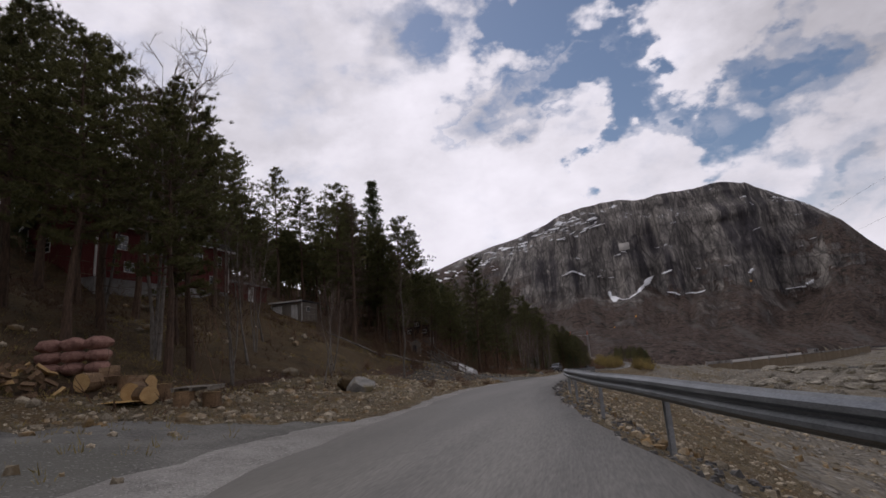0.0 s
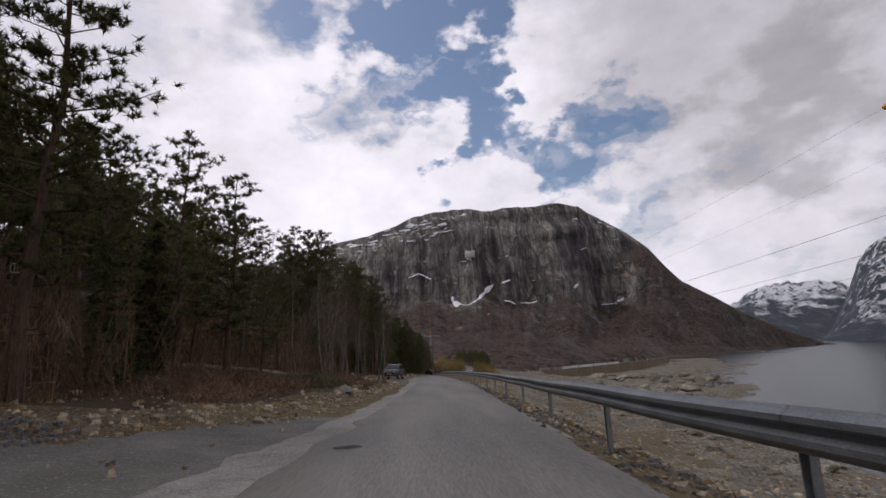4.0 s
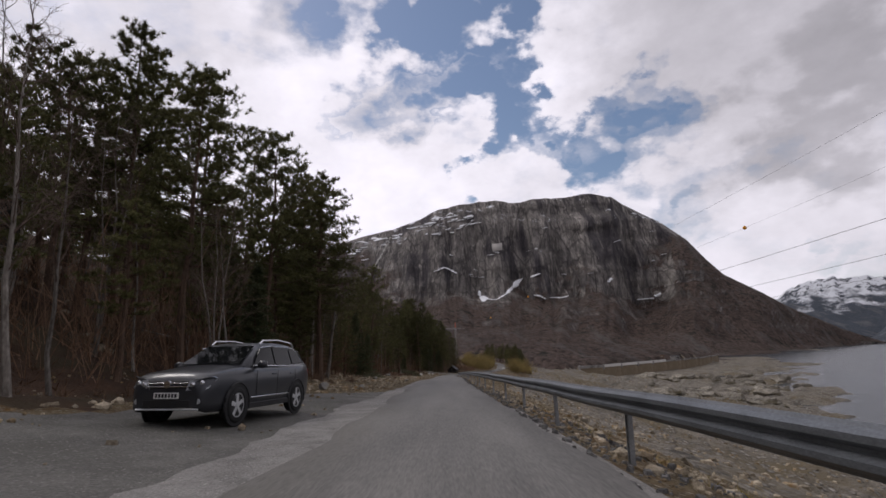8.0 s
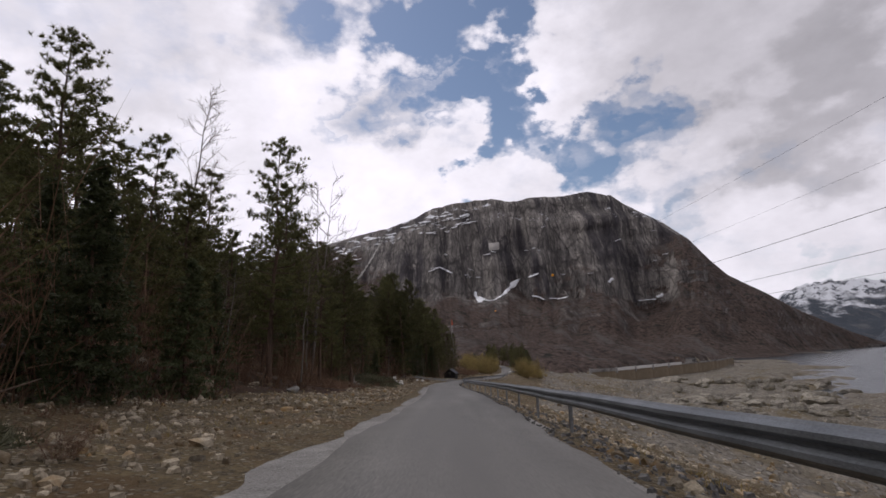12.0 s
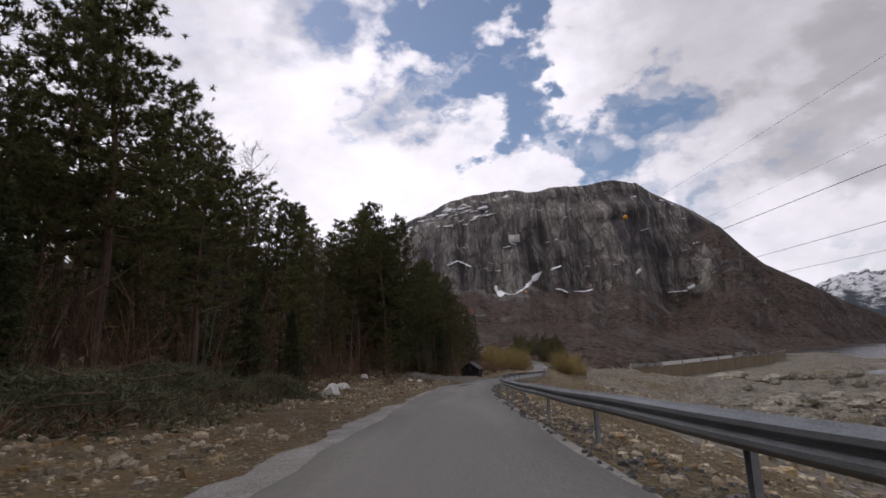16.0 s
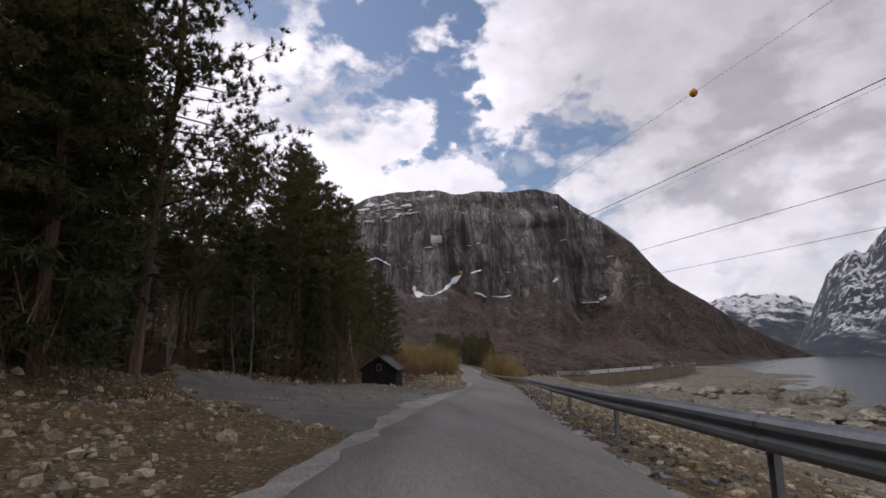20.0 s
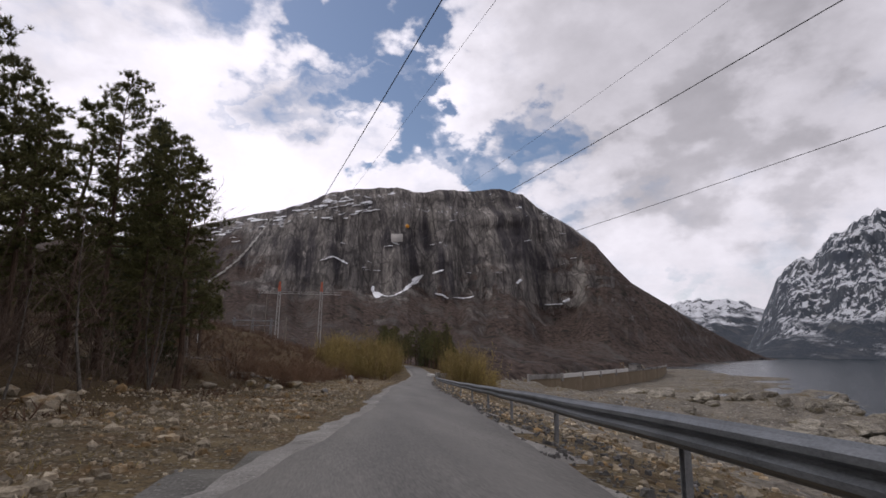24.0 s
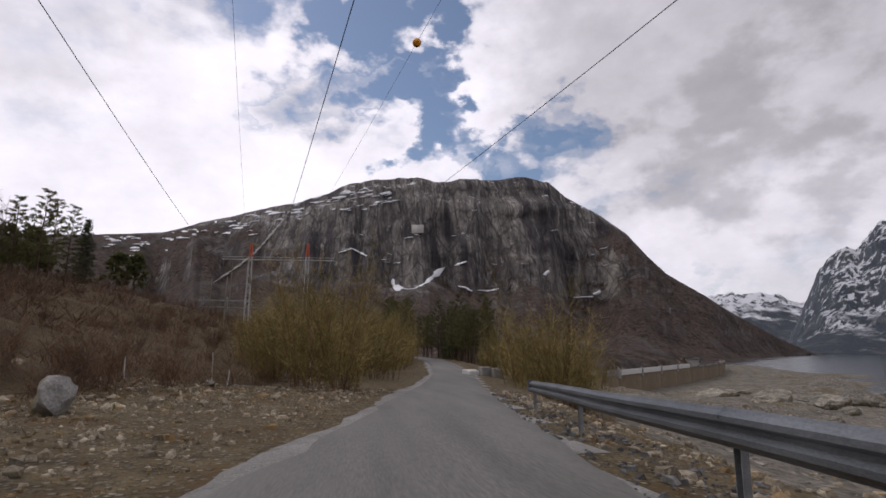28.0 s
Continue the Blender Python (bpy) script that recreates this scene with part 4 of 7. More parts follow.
def conifer(kind, seed, h=16.0, near=True, broad=1.0, low=None):
    """A pine, spruce or leafless larch as a thing with trunk and crown."""
    g = np.random.default_rng(seed)
    path = trunk_path(h * 0.985, 0.10 if kind == "pine" else 0.04, seed)
    bm = bmesh.new()
    r0 = {"pine": 0.20, "spruce": 0.19, "larch": 0.17}[kind] * broad
    tube(bm, path, [r0 * (1.25 if i == 0 else 1 - 0.93 * i / 7) for i in range(8)], 8)
    limbs = bmesh.new()
    centres, outs = [], []
    if kind == "pine":
        low = low or g.uniform(0.20, 0.38)
        # a few dead stubs on the bare trunk
        for _ in range(9):
            z = h * g.uniform(0.08, low)
            a, ln = g.uniform(0, 6.28), g.uniform(0.4, 1.8)
            p = along(path, z)
            tube(limbs, [p, p + (math.cos(a) * ln, math.sin(a) * ln, g.uniform(-0.3, 0.1))], [0.025, 0.006], 3, False)
        nb = int((62 if near else 40) * broad)
        lop = g.uniform(0, 6.28)
        for i in range(nb):
            u = (i + g.uniform(-0.4, 0.4)) / nb
            z = h * (low + (0.985 - low) * u)
            a = i * 2.4 + g.uniform(-0.5, 0.5)
            shape = (max(0.0, 1 - u) ** 0.50) * (0.58 + 0.42 * min(1, u / 0.25)) * (1 + 0.18 * math.cos(a - lop))
            ln = max(0.45, 3.15 * broad * shape * g.uniform(0.55, 1.2))
            rise = g.uniform(-0.12, 0.18) + 0.55 * u
            p = along(path, z)
            w = np.array([math.cos(a), math.sin(a), rise])
            mid, tip = p + w * ln * 0.55 + (0, 0, -0.06 * ln), p + w * ln + (0, 0, 0.05 * ln)
            tube(limbs, [p, mid, tip], [0.05 * (1.2 - u), 0.03 * (1.2 - u), 0.008], 3, False)
            k = int((8 + ln * 8.5) * (1 if near else 0.75))
            for _ in range(k):
                s = g.uniform(0.22, 1.06) ** 0.75
                q = p + (tip - p) * s + g.normal(0, 0.10 + 0.13 * ln * s * 0.8, 3) * (1, 1, 0.42)
                centres.append(q)
                outs.append(w * 0.55 + (0, 0, 0.45))
        tri, fac = blades(np.array(centres), 24 if near else 14, 0.25 if near else 0.32, 0.046 if near else 0.095, 0.20, np.array(outs), seed)
    else:
        z = h * (0.05 if kind == "spruce" else 0.2)
        i = 0
        while z < h * 0.985:
            u = z / h
            reach = (3.1 if kind == "spruce" else 2.4) * (1 - u) ** 0.85 + 0.16
            for _ in range(5):
                a = i * 2.4 + g.uniform(-0.4, 0.4)
                i += 1
                ln = reach * g.uniform(0.6, 1.15)
                p = along(path, z + g.uniform(-0.2, 0.2))
                droop = (-0.32 + 0.75 * u) + g.uniform(-0.08, 0.08)
                w = np.array([math.cos(a), math.sin(a), droop])
                tip = p + w * ln + (0, 0, 0.10 * ln)
                tube(limbs, [p, tip], [0.022 * (1.1 - u) + 0.006, 0.005], 3, False)
                k = int(3 + ln * 4.5)
                for s in np.linspace(0.22, 1.0, k):
                    q = p + (tip - p) * s
                    centres.append(q + g.normal(0, 0.05 + 0.05 * ln, 3) * (1, 1, 0.5))
                    outs.append(w * 0.9 + (0, 0, -0.35))
            z += 0.40 + 0.10 * (1 - u)
        if kind == "spruce":
            tri, fac = blades(np.array(centres), 12 if near else 8, 0.42, 0.085 if near else 0.14, -0.25, np.array(outs), seed)
        else:
            tri, fac = blades(np.array(centres), 5, 0.36, 0.016, 0.0, np.array(outs), seed)
    lv, lf = bm_arrays(limbs)
    n = len(lv)
    verts = lv + tri.tolist()
    faces = lf + (fac + n).tolist()
    slots = [0] * len(lf) + [1] * len(fac)
    leaf = {"pine": M["needle_pine"], "spruce": M["needle_spruce"], "larch": M["twig"]}[kind]
    names = {"pine": ("pine_tree", "tall Scots pine with dark green crown and reddish trunk", "pine tree"), "spruce": ("spruce_tree", "dark green spruce with drooping branches at the wood's edge", "spruce tree"),
             "larch": ("larch_tree", "leafless larch with fine grey-brown twigs", "larch tree")}[kind]
    top = thing(names[0], Matrix.Identity(4), names[1], names[2], group="roadside forest")
    part("trunk", bm, M["bark_pine"], top)
    part("crown", mesh_of("crown", verts, faces, [M["bark_pine"], leaf], slots), parent=top)
    return top


def birch(seed, h=12.0, stems=1, broad=1.0):
    """A leafless birch: pale trunk, limbs and fine twigs."""
    g = np.random.default_rng(seed)
    bm, limbs = bmesh.new(), bmesh.new()
    for s in range(stems):
        a0 = g.uniform(0, 6.28)
        lean = np.array([math.cos(a0), math.sin(a0)]) * g.uniform(0.02, 0.16 if stems > 1 else 0.09)
        path = [(x + lean[0] * z + 0.15 * (s > 0) * math.cos(a0), y + lean[1] * z, z) for x, y, z in trunk_path(h * g.uniform(0.85, 1.0), 0.10, seed + s)]
        r0 = (0.095 if stems == 1 else 0.065) * broad
        tube(bm, path, [r0 * (1.2 if i == 0 else 1 - 0.93 * i / 7) for i in range(8)], 6)
        top = path[-1][2]
        for i in range(int((26 if stems == 1 else 15) * broad)):
            z = top * g.uniform(0.30, 0.99)
            p = along(path, z)
            a, ln = g.uniform(0, 6.28), ((1.0 - z / top) * 2.6 + g.uniform(0.5, 1.0)) * broad
            w = np.array([math.cos(a) * 0.75, math.sin(a) * 0.75, g.uniform(0.5, 1.1)])
            tip = p + w * ln * 0.8
            tube(limbs, [p, p + w * ln * 0.4 + g.normal(0, 0.06, 3), tip], [0.022, 0.013, 0.005], 3, False)
            for _ in range(6):
                q = p + (tip - p) * g.uniform(0.25, 1.0)
                v = w * 0.5 + g.normal(0, 0.45, 3) + (0, 0, 0.15)
                e = q + v * ln * 0.38
                tube(limbs, [q, e], [0.009, 0.003], 3, False)
                for _ in range(4):
                    q2 = q + (e - q) * g.uniform(0.3, 1.0)
                    tube(limbs, [q2, q2 + (v + g.normal(0, 0.45, 3)) * ln * 0.20], [0.0055, 0.002], 3, False)
    top = thing("birch_tree", Matrix.Identity(4), "leafless birch with pale bark and fine bare twigs", "birch tree", group="bare roadside birches")
    part("trunk", bm, M["bark_birch"], top)
    part("crown", limbs, M["twig"], top)
    return top


def placed(x, y, h, base, spin=None, sink=0.12, wide=1.0):
    s = h / base
    return Matrix.Translation((x, y, gz(x, y) - sink)) @ Matrix.Rotation(rng.uniform(0, 6.28) if spin is None else spin, 4, "Z") @ Matrix.Diagonal((s * wide, s * wide, s, 1))


def plant(models, spots, base):
    """The first of the spots take the models themselves, the others copies."""
    own = []
    for i, (x, y, h) in enumerate(spots):
        m = placed(x, y, h, base, wide=rng.uniform(0.88, 1.12) * (16 / max(h, 9)) ** 0.35 if base > 13 else 1.0)
        if i < len(models):
            own.append((models[i], m))
        else:
            copy_thing(models[int(rng.integers(len(models)))], m)
    for ob, m in own:
        ob.matrix_basis = m


def open_view(x, y):
    """The gap in the wood through which the dark cabin is seen from the road."""
    return 92 < y < 118 and 0.60 < (-1.0 - x) / (y - 82.8) < 0.98 or 80 < y < 116 and 0.50 < (-1.4 - x) / (y - 71.6) < 0.68


def clear_of(spots, x, y, gap):
    return all((x - a) ** 2 + (y - b) ** 2 > gap * gap for a, b, _ in spots)


CLEARINGS = [(-31, 44, 13), (-26, 22, 9), (-28, 49, 5), (-29, 118, 7), (-17, 62, 7), (-2, 272, 6), (-20, 238, 5), (-16, 57, 6)]     # x, y, radius: houses and sheds
everything = PINES + BIG_PINES + BROAD_BIRCHES + SPRUCES + BIRCHES + LARCHES
fill_pine, fill_spruce, fill_birch = [], [], []
for _ in range(9000):
    if len(fill_pine) + len(fill_spruce) + len(fill_birch) > 250:
        break
    y = rng.uniform(-20, 300)
    d = -10.5 - abs(rng.normal(0, 15))
    if d < -52 or (y < 20 and d > -16):
        continue
    x = float(road_x(y)) + d
    if any((x - a) ** 2 + (y - b) ** 2 < r * r for a, b, r in CLEARINGS) or open_view(x, y) or not clear_of(everything, x, y, 2.3) or (12 < y < 64 and d > -34):
        continue
    h = rng.uniform(7, 12.5) if d > -22 else rng.uniform(10, 15)
    u = rng.random()
    pick = fill_birch if u < 0.24 else fill_spruce if u < 0.42 else fill_pine
    spot = (x, y, float(h if pick is fill_pine else h * 0.75))
    pick.append(spot)
    everything.append(spot)
# a closed edge of young trees along the road
for y in np.arange(64, 262, 2.3):
    d = -rng.uniform(9.8, 14.0)
    x = float(road_x(y)) + d
    if any((x - a) ** 2 + (y - b) ** 2 < (r * 0.8) ** 2 for a, b, r in CLEARINGS) or open_view(x, y) or not clear_of(everything, x, y, 1.5) or 84 < y < 112 and d > -12 or 236 < y < 252:
        continue
    spot = (x, y, float(rng.uniform(4.5, 9.5)))
    (fill_spruce if rng.random() < 0.35 else fill_pine if rng.random() < 0.7 else fill_birch).append(spot)
    everything.append(spot)
# the dark stand where the road goes out of sight, and trees round the foot of the mountain
far_end = []
for _ in range(900):
    if len(far_end) > 75:
        break
    y, d = rng.uniform(402, 462), rng.uniform(-22, 20)
    x = float(road_x(y)) + d
    at = math.degrees(math.atan2(x - HUB[0], y - HUB[1]))
    if abs(d) < 4.5 or not clear_of(everything, x, y, 2.2) or not 3.0 < at < 15.5:
        continue
    spot = (x, y, float(rng.uniform(9, 14.5)))
    (fill_spruce if rng.random() < 0.12 else fill_pine if rng.random() < 0.75 else fill_birch).append(spot)
    far_end.append(spot)
    everything.append(spot)

near_pines = [p for p in PINES if p[0] - float(road_x(p[1])) > -20 or p[1] < 70]
fill_pine = [p for p in PINES if p not in near_pines] + fill_pine
pines = [conifer("pine", 100 + k) for k in range(7)]
back_pines = [conifer("pine", 150 + k, near=False) for k in range(4)]
spruces = [conifer("spruce", 200 + k) for k in range(3)]
back_spruces = [conifer("spruce", 250 + k, near=False) for k in range(3)]
larches = [conifer("larch", 300)]
birches = [birch(400 + k, stems=1 if k < 3 else 3) for k in range(5)]
plant([conifer("pine", 120 + k, broad=1.35, low=0.16) for k in range(3)], BIG_PINES, 16.0)
plant([birch(420 + k, broad=1.7) for k in range(2)], BROAD_BIRCHES, 12.0)
plant(pines, near_pines, 15.6)
plant(back_pines, fill_pine, 16.0)
plant(spruces, SPRUCES + fill_spruce[:12], 16.0)
plant(back_spruces, fill_spruce[12:], 16.0)
plant(larches, LARCHES, 16.0)
plant(birches, BIRCHES + fill_birch, 12.0)


def far_forest(name, spots, label, seed, tint):
    """Trees far up the slope, too many to count: trunks and layered tufts in one sheet of triangles."""
    g = np.random.default_rng(seed)
    out = []
    for x, y, h in spots:
        z = gz(x, y) - 0.2
        n = 150
        u = g.random(n) ** 0.8
        r = (0.35 + 2.6 * (1 - u) ** 0.65) * g.uniform(0.35, 1.05, n)
        a = g.uniform(0, 6.28, n)
        c = np.stack([x + r * np.cos(a), y + r * np.sin(a), z + h * (0.28 + 0.70 * u)], 1)
        tri, _ = blades(c, 5, 0.95, 0.42, 0.0, np.stack([np.cos(a), np.sin(a), 0.2 + 0 * a], 1) * 0.8, seed + len(out))
        trunk = np.array([(x - 0.16, y, z), (x + 0.16, y, z), (x, y, z + h), (x, y - 0.16, z), (x, y + 0.16, z), (x, y, z + h)])
        out += [tri, trunk]
    tri = np.concatenate(out)
    me = mesh_of(name, tri.tolist(), np.arange(len(tri)).reshape(-1, 3).tolist(), tint)
    return tagged(new(name, me), label, "forest", kind="stuff")


back = []
for _ in range(9000):
    if len(back) > 430:
        break
    y, d = rng.uniform(-10, 420) if len(back) < 300 else rng.uniform(20, 130), -rng.uniform(34, 105)
    x = float(road_x(y)) + d
    if clear_of(everything, x, y, 3.2) and clear_of(back, x, y, 3.4) and not any((x - a) ** 2 + (y - b) ** 2 < (r + 3) ** 2 for a, b, r in CLEARINGS) and not (y > 300 and d > -52):
        back.append((x, y, float(rng.uniform(9, 14) if y < 300 else rng.uniform(5, 9))))
far_forest("back_forest", back, "dark pine forest up the slope behind the road", 66, M["needle_pine"])


def undergrowth(name, count, y0, y1, d0, d1, height, material, label, seed, thick=0.02, blades_each=7, power=1.0, lean=0.33):
    """Low leafless scrub and saplings too many to count: slender upright stems."""
    g = np.random.default_rng(seed)
    y = g.uniform(y0, y1, count)
    d = d0 + (d1 - d0) * g.random(count) ** power
    x = road_x(y) + d
    z = ground_z(x, y) - 0.1
    clump = fbm(x / 6, y / 6, 3, seed)
    keep = (clump > -0.25) & ~((y > 33) & (y < 63) & (d > -19) & (d < 0) & (height > 0.3)) & ~((y > 97) & (y < 112) & (d > -9.8) & (d < 0))
    keep &= ~((y > 8) & (y < 60) & (d > -30) & (height > 1.0) & (g.random(count) < 0.95))
    base = np.stack([x, y, z], 1)[keep]
    n = len(base)
    hh = height * g.uniform(0.4, 1.3, (n, 1, 1)) * (1 + 0.4 * clump[keep][:, None, None])
    way = g.normal(0, lean, (n, blades_each, 3))
    way[:, :, 2] = g.uniform(0.5, 1.0, (n, blades_each))
    start = base[:, None, :] + way * hh * np.where(np.arange(blades_each)[None, :, None] < 3, 0.0, g.uniform(0.2, 0.7, (n, blades_each, 1)))
    ln = hh * np.where(np.arange(blades_each)[None, :, None] < 3, 1.0, 0.45)
    twist = way + g.normal(0, 0.3, way.shape) * (np.arange(blades_each)[None, :, None] >= 3)
    side = np.cross(twist, g.normal(size=way.shape))
    side /= np.linalg.norm(side, axis=2, keepdims=True) + 1e-9
    tri = np.stack([start + side * thick / 2, start - side * thick / 2, start + twist * ln], 2).reshape(-1, 3)
    me = mesh_of(name, tri.tolist(), np.arange(len(tri)).reshape(-1, 3).tolist(), material)
    return tagged(new(name, me), label, "undergrowth", kind="stuff")


undergrowth("sapling_thicket", 3000, 18, 270, -10.8, -34, 5.0, M["brown_twigs"], "slender bare saplings crowding under the pines", 60, 0.036, 10, 1.2, 0.2)
undergrowth("sapling_thicket", 110, 6, 46, -11.5, -24, 3.2, M["twig"], "bare saplings and bushes on the slope below the red house", 59, 0.026, 14, 1.0, 0.28)
undergrowth("sapling_thicket", 700, 272, 314, -13, -36, 4.0, M["twig"], "bare saplings under the pines past the hut", 58, 0.035, 12, 1.0, 0.4)
undergrowth("scrub", 4200, -18, 262, -10.5, -45, 2.4, M["brown_twigs"], "brown leafless scrub under the trees", 61, 0.035, 9, 1.4)
undergrowth("heather", 6000, -18, 300, -8.5, -30, 0.5, M["brown_twigs"], "low brown heather and dead bracken", 62, 0.05, 7, 1.3)
undergrowth("heather", 9000, 10, 66, -12.0, -36, 0.42, M["brown_twigs"], "rusty brown dead grass and heather on the slope", 57, 0.03, 9, 1.0, 0.5)
undergrowth("dry_grass", 7500, 10, 66, -10.0, -32, 0.30, M["willow"], "tufts of dry yellow grass on the slope", 56, 0.022, 8)
undergrowth("dry_grass", 7000, -18, 340, -4.2, -14, 0.22, M["willow"], "short dry yellow grass among the stones", 63, 0.02, 6)
undergrowth("dry_grass", 7000, 255, 348, -2.6, -12, 0.13, M["willow"], "short olive grass growing through the gravel", 55, 0.018, 7)
undergrowth("dry_grass", 10000, -10, 345, 3.6, 22, 0.20, M["willow"], "short dry yellow grass on the stony bank", 64, 0.02, 6, 1.6)
undergrowth("scrub", 1900, 334, 405, -9.5, -60, 1.5, M["brown_twigs"], "reddish-brown leafless scrub on the slope", 67, 0.03, 13, 1.1, 0.5)
undergrowth("scrub", 330, 309, 346, -8.5, -18, 2.3, M["brown_twigs"], "taller brown birch scrub near the road", 68, 0.022, 18, 1.2, 0.5)
undergrowth("scrub", 2600, 340, 470, -25, -95, 2.2, M["brown_twigs"], "brown scrub on the far slope", 69, 0.07, 12, 1.0, 0.5)
undergrowth("heather", 1500, 62, 98, -6.4, -11, 0.6, M["brown_twigs"], "dead bracken and heather close to the road", 65, 0.035, 9, 1.0, 0.6)
undergrowth("heather", 1600, 172, 206, -6.8, -12, 0.6, M["brown_twigs"], "dead bracken and heather close to the road", 64, 0.035, 9, 1.0, 0.6)

# ---- guardrail along the lake side ----
RAIL_D = 2.78


def rail_point(y, d=RAIL_D):
    return Vector((float(road_x(y)) + d, y, float(road_z(y))))


def make_guardrail():
    ys = [21.05 + 4.45 * k for k in range(-9, 28)]
    ys += [145.7 + 4.575 * k for k in range(1, 12)] + [200.6 + 4.9 * k for k in range(0, 28)]
    rail = thing("guardrail", Matrix.Identity(4), "long galvanised steel guardrail with W-shaped beam on posts", "guardrail")
    # C-shaped post
    pm = bmesh.new()
    box(pm, (0.012, 0.10, 1.15), (0.03, 0, 0.12))
    box(pm, (0.06, 0.010, 1.15), (0.0, 0.05, 0.12))
    box(pm, (0.06, 0.010, 1.15), (0.0, -0.05, 0.12))
    box(pm, (0.05, 0.13, 0.03), (-0.02, 0, 0.60))
    post_me = bpy.data.meshes.new("post")
    pm.to_mesh(post_me)
    pm.free()
    post_me.materials.append(M["post_steel"])
    bolt_bm = bmesh.new()
    bmesh.ops.create_cone(bolt_bm, cap_ends=True, segments=8, radius1=0.026, radius2=0.018, depth=0.03, matrix=pose(0, 0, 0, 0, -90, 0))
    bolt_me = bpy.data.meshes.new("bolt")
    bolt_bm.to_mesh(bolt_me)
    bolt_bm.free()
    bolt_me.materials.append(M["post_steel"])
    shape = [(0.0, 0.0), (-0.022, 0.028), (-0.080, 0.062), (-0.083, 0.105), (-0.020, 0.140), (-0.020, 0.172), (-0.083, 0.207), (-0.080, 0.250), (-0.022, 0.284), (0.0, 0.312)]
    for i, y in enumerate(ys):
        p = rail_point(y, RAIL_D + 0.09)
        turn = math.atan2(float(road_x(y + 1) - road_x(y - 1)), 2)
        lean = rng.normal(0, 0.8, 2)
        post = part("post", post_me, parent=rail, m=pose(p.x, p.y, p.z + 0.02, lean[0], lean[1], -math.degrees(turn)))
        part("bolt", bolt_me, parent=post, m=pose(-0.075, 0, 0.555))
        if i + 1 == len(ys):
            break
        bm = bmesh.new()
        rows = []
        n = 5
        for k in range(n + 1):
            yy = y + (ys[i + 1] - y) * k / n + (0.10 if k == n else 0)
            c = rail_point(yy, RAIL_D + (0.006 if k == n else 0.0))
            sag = 0.008 * math.sin(yy * 0.9)
            rows.append([bm.verts.new((c.x + sx, yy, c.z + 0.42 + sz + sag)) for sx, sz in shape] + [bm.verts.new((c.x + sx + 0.004, yy, c.z + 0.42 + sz + sag)) for sx, sz in reversed(shape)])
        m = len(rows[0])
        for a, b in zip(rows, rows[1:]):
            for k in range(m):
                f = bm.faces.new((a[k], a[(k + 1) % m], b[(k + 1) % m], b[k]))
                f.smooth = False
        part("beam", bm, M["galvanised"], rail)
    # rounded end piece
    y = ys[-1]
    c = rail_point(y)
    bm = bmesh.new()
    tube(bm, [(c.x - 0.02, y, c.z + 0.42), (c.x - 0.02, y + 0.02, c.z + 0.74)], [0.09, 0.09], 10)
    part("end_piece", bm, M["galvanised"], rail)


make_guardrail()


# ---- loose stones ----
def stone_shapes(count, seed, sub=1):
    out = []
    for k in range(count):
        bm = bmesh.new()
        bmesh.ops.create_icosphere(bm, subdivisions=sub, radius=0.5)
        g = np.random.default_rng(seed + k)
        s = g.uniform(0.65, 1.25, 3) * (1, 1, 0.7)
        cuts = [(Vector(g.normal(size=3)).normalized(), g.uniform(0.26, 0.42)) for _ in range(6)]
        for v in bm.verts:
            for nrm, lim in cuts:
                over = v.co.dot(nrm) - lim
                if over > 0:
                    v.co -= nrm * over * 0.85
            v.co += Vector(g.normal(0, 0.022, 3))
            v.co = Vector((v.co.x * s[0], v.co.y * s[1], v.co.z * s[2]))
        v, f = bm_arrays(bm)
        out.append((np.array(v), np.array(f)))
    return out


SHAPES = stone_shapes(10, 700)
CHIPS = []
for k in range(12):
    g0 = np.random.default_rng(740 + k)
    q0 = np.array([(1, 1, -1), (-1, 1, -1), (-1, -1, -1), (1, -1, -1), (0.7, 0.6, 0.8), (-0.6, 0.7, 0.9), (-0.7, -0.6, 0.7), (0.6, -0.7, 1.0)], float) * 0.36 + g0.normal(0, 0.09, (8, 3))
    CHIPS.append((q0 * g0.uniform(0.6, 1.3, 3) * (1, 1, 0.75), np.array([(0, 1, 5, 4), (1, 2, 6, 5), (2, 3, 7, 6), (3, 0, 4, 7), (4, 5, 6, 7)])))


def rubble(name, count, y0, y1, d0, d1, size, material, label, seed, power=1.0, clumpy=0.0, sizes=1.9, shapes=None):
    g = np.random.default_rng(seed)
    y = g.uniform(y0, y1, count)
    d = d0 + (d1 - d0) * g.random(count) ** power
    x = road_x(y) + d
    keep = (fbm(x / 5, y / 5, 3, seed) > -1 + clumpy) & ((d > verge(y)) | (g.random(count) < 0.12) | (d < -14)) & ((d > 0) | (d < -yard(y) + 0.35) | (g.random(count) < 0.05))
    x, y = x[keep], y[keep]
    z = ground_z(x, y)
    vs, fs, n = [], [], 0
    sz = size * np.exp(g.normal(0, 0.55, len(x))).clip(0.25, sizes * 1.25)
    for i in range(len(x)):
        v, f = (shapes or SHAPES)[i % 10]
        a = g.uniform(0, 6.28)
        c, s = math.cos(a), math.sin(a)
        q = v * sz[i]
        q = np.stack([q[:, 0] * c - q[:, 1] * s + x[i], q[:, 0] * s + q[:, 1] * c + y[i], q[:, 2] + z[i] + 0.08 * sz[i]], 1)
        vs.append(q)
        fs.append(f + n)
        n += len(v)
    me = mesh_of(name, np.concatenate(vs).tolist(), np.concatenate(fs).tolist(), material)
    return tagged(new(name, me), label, "stones", kind="stuff")


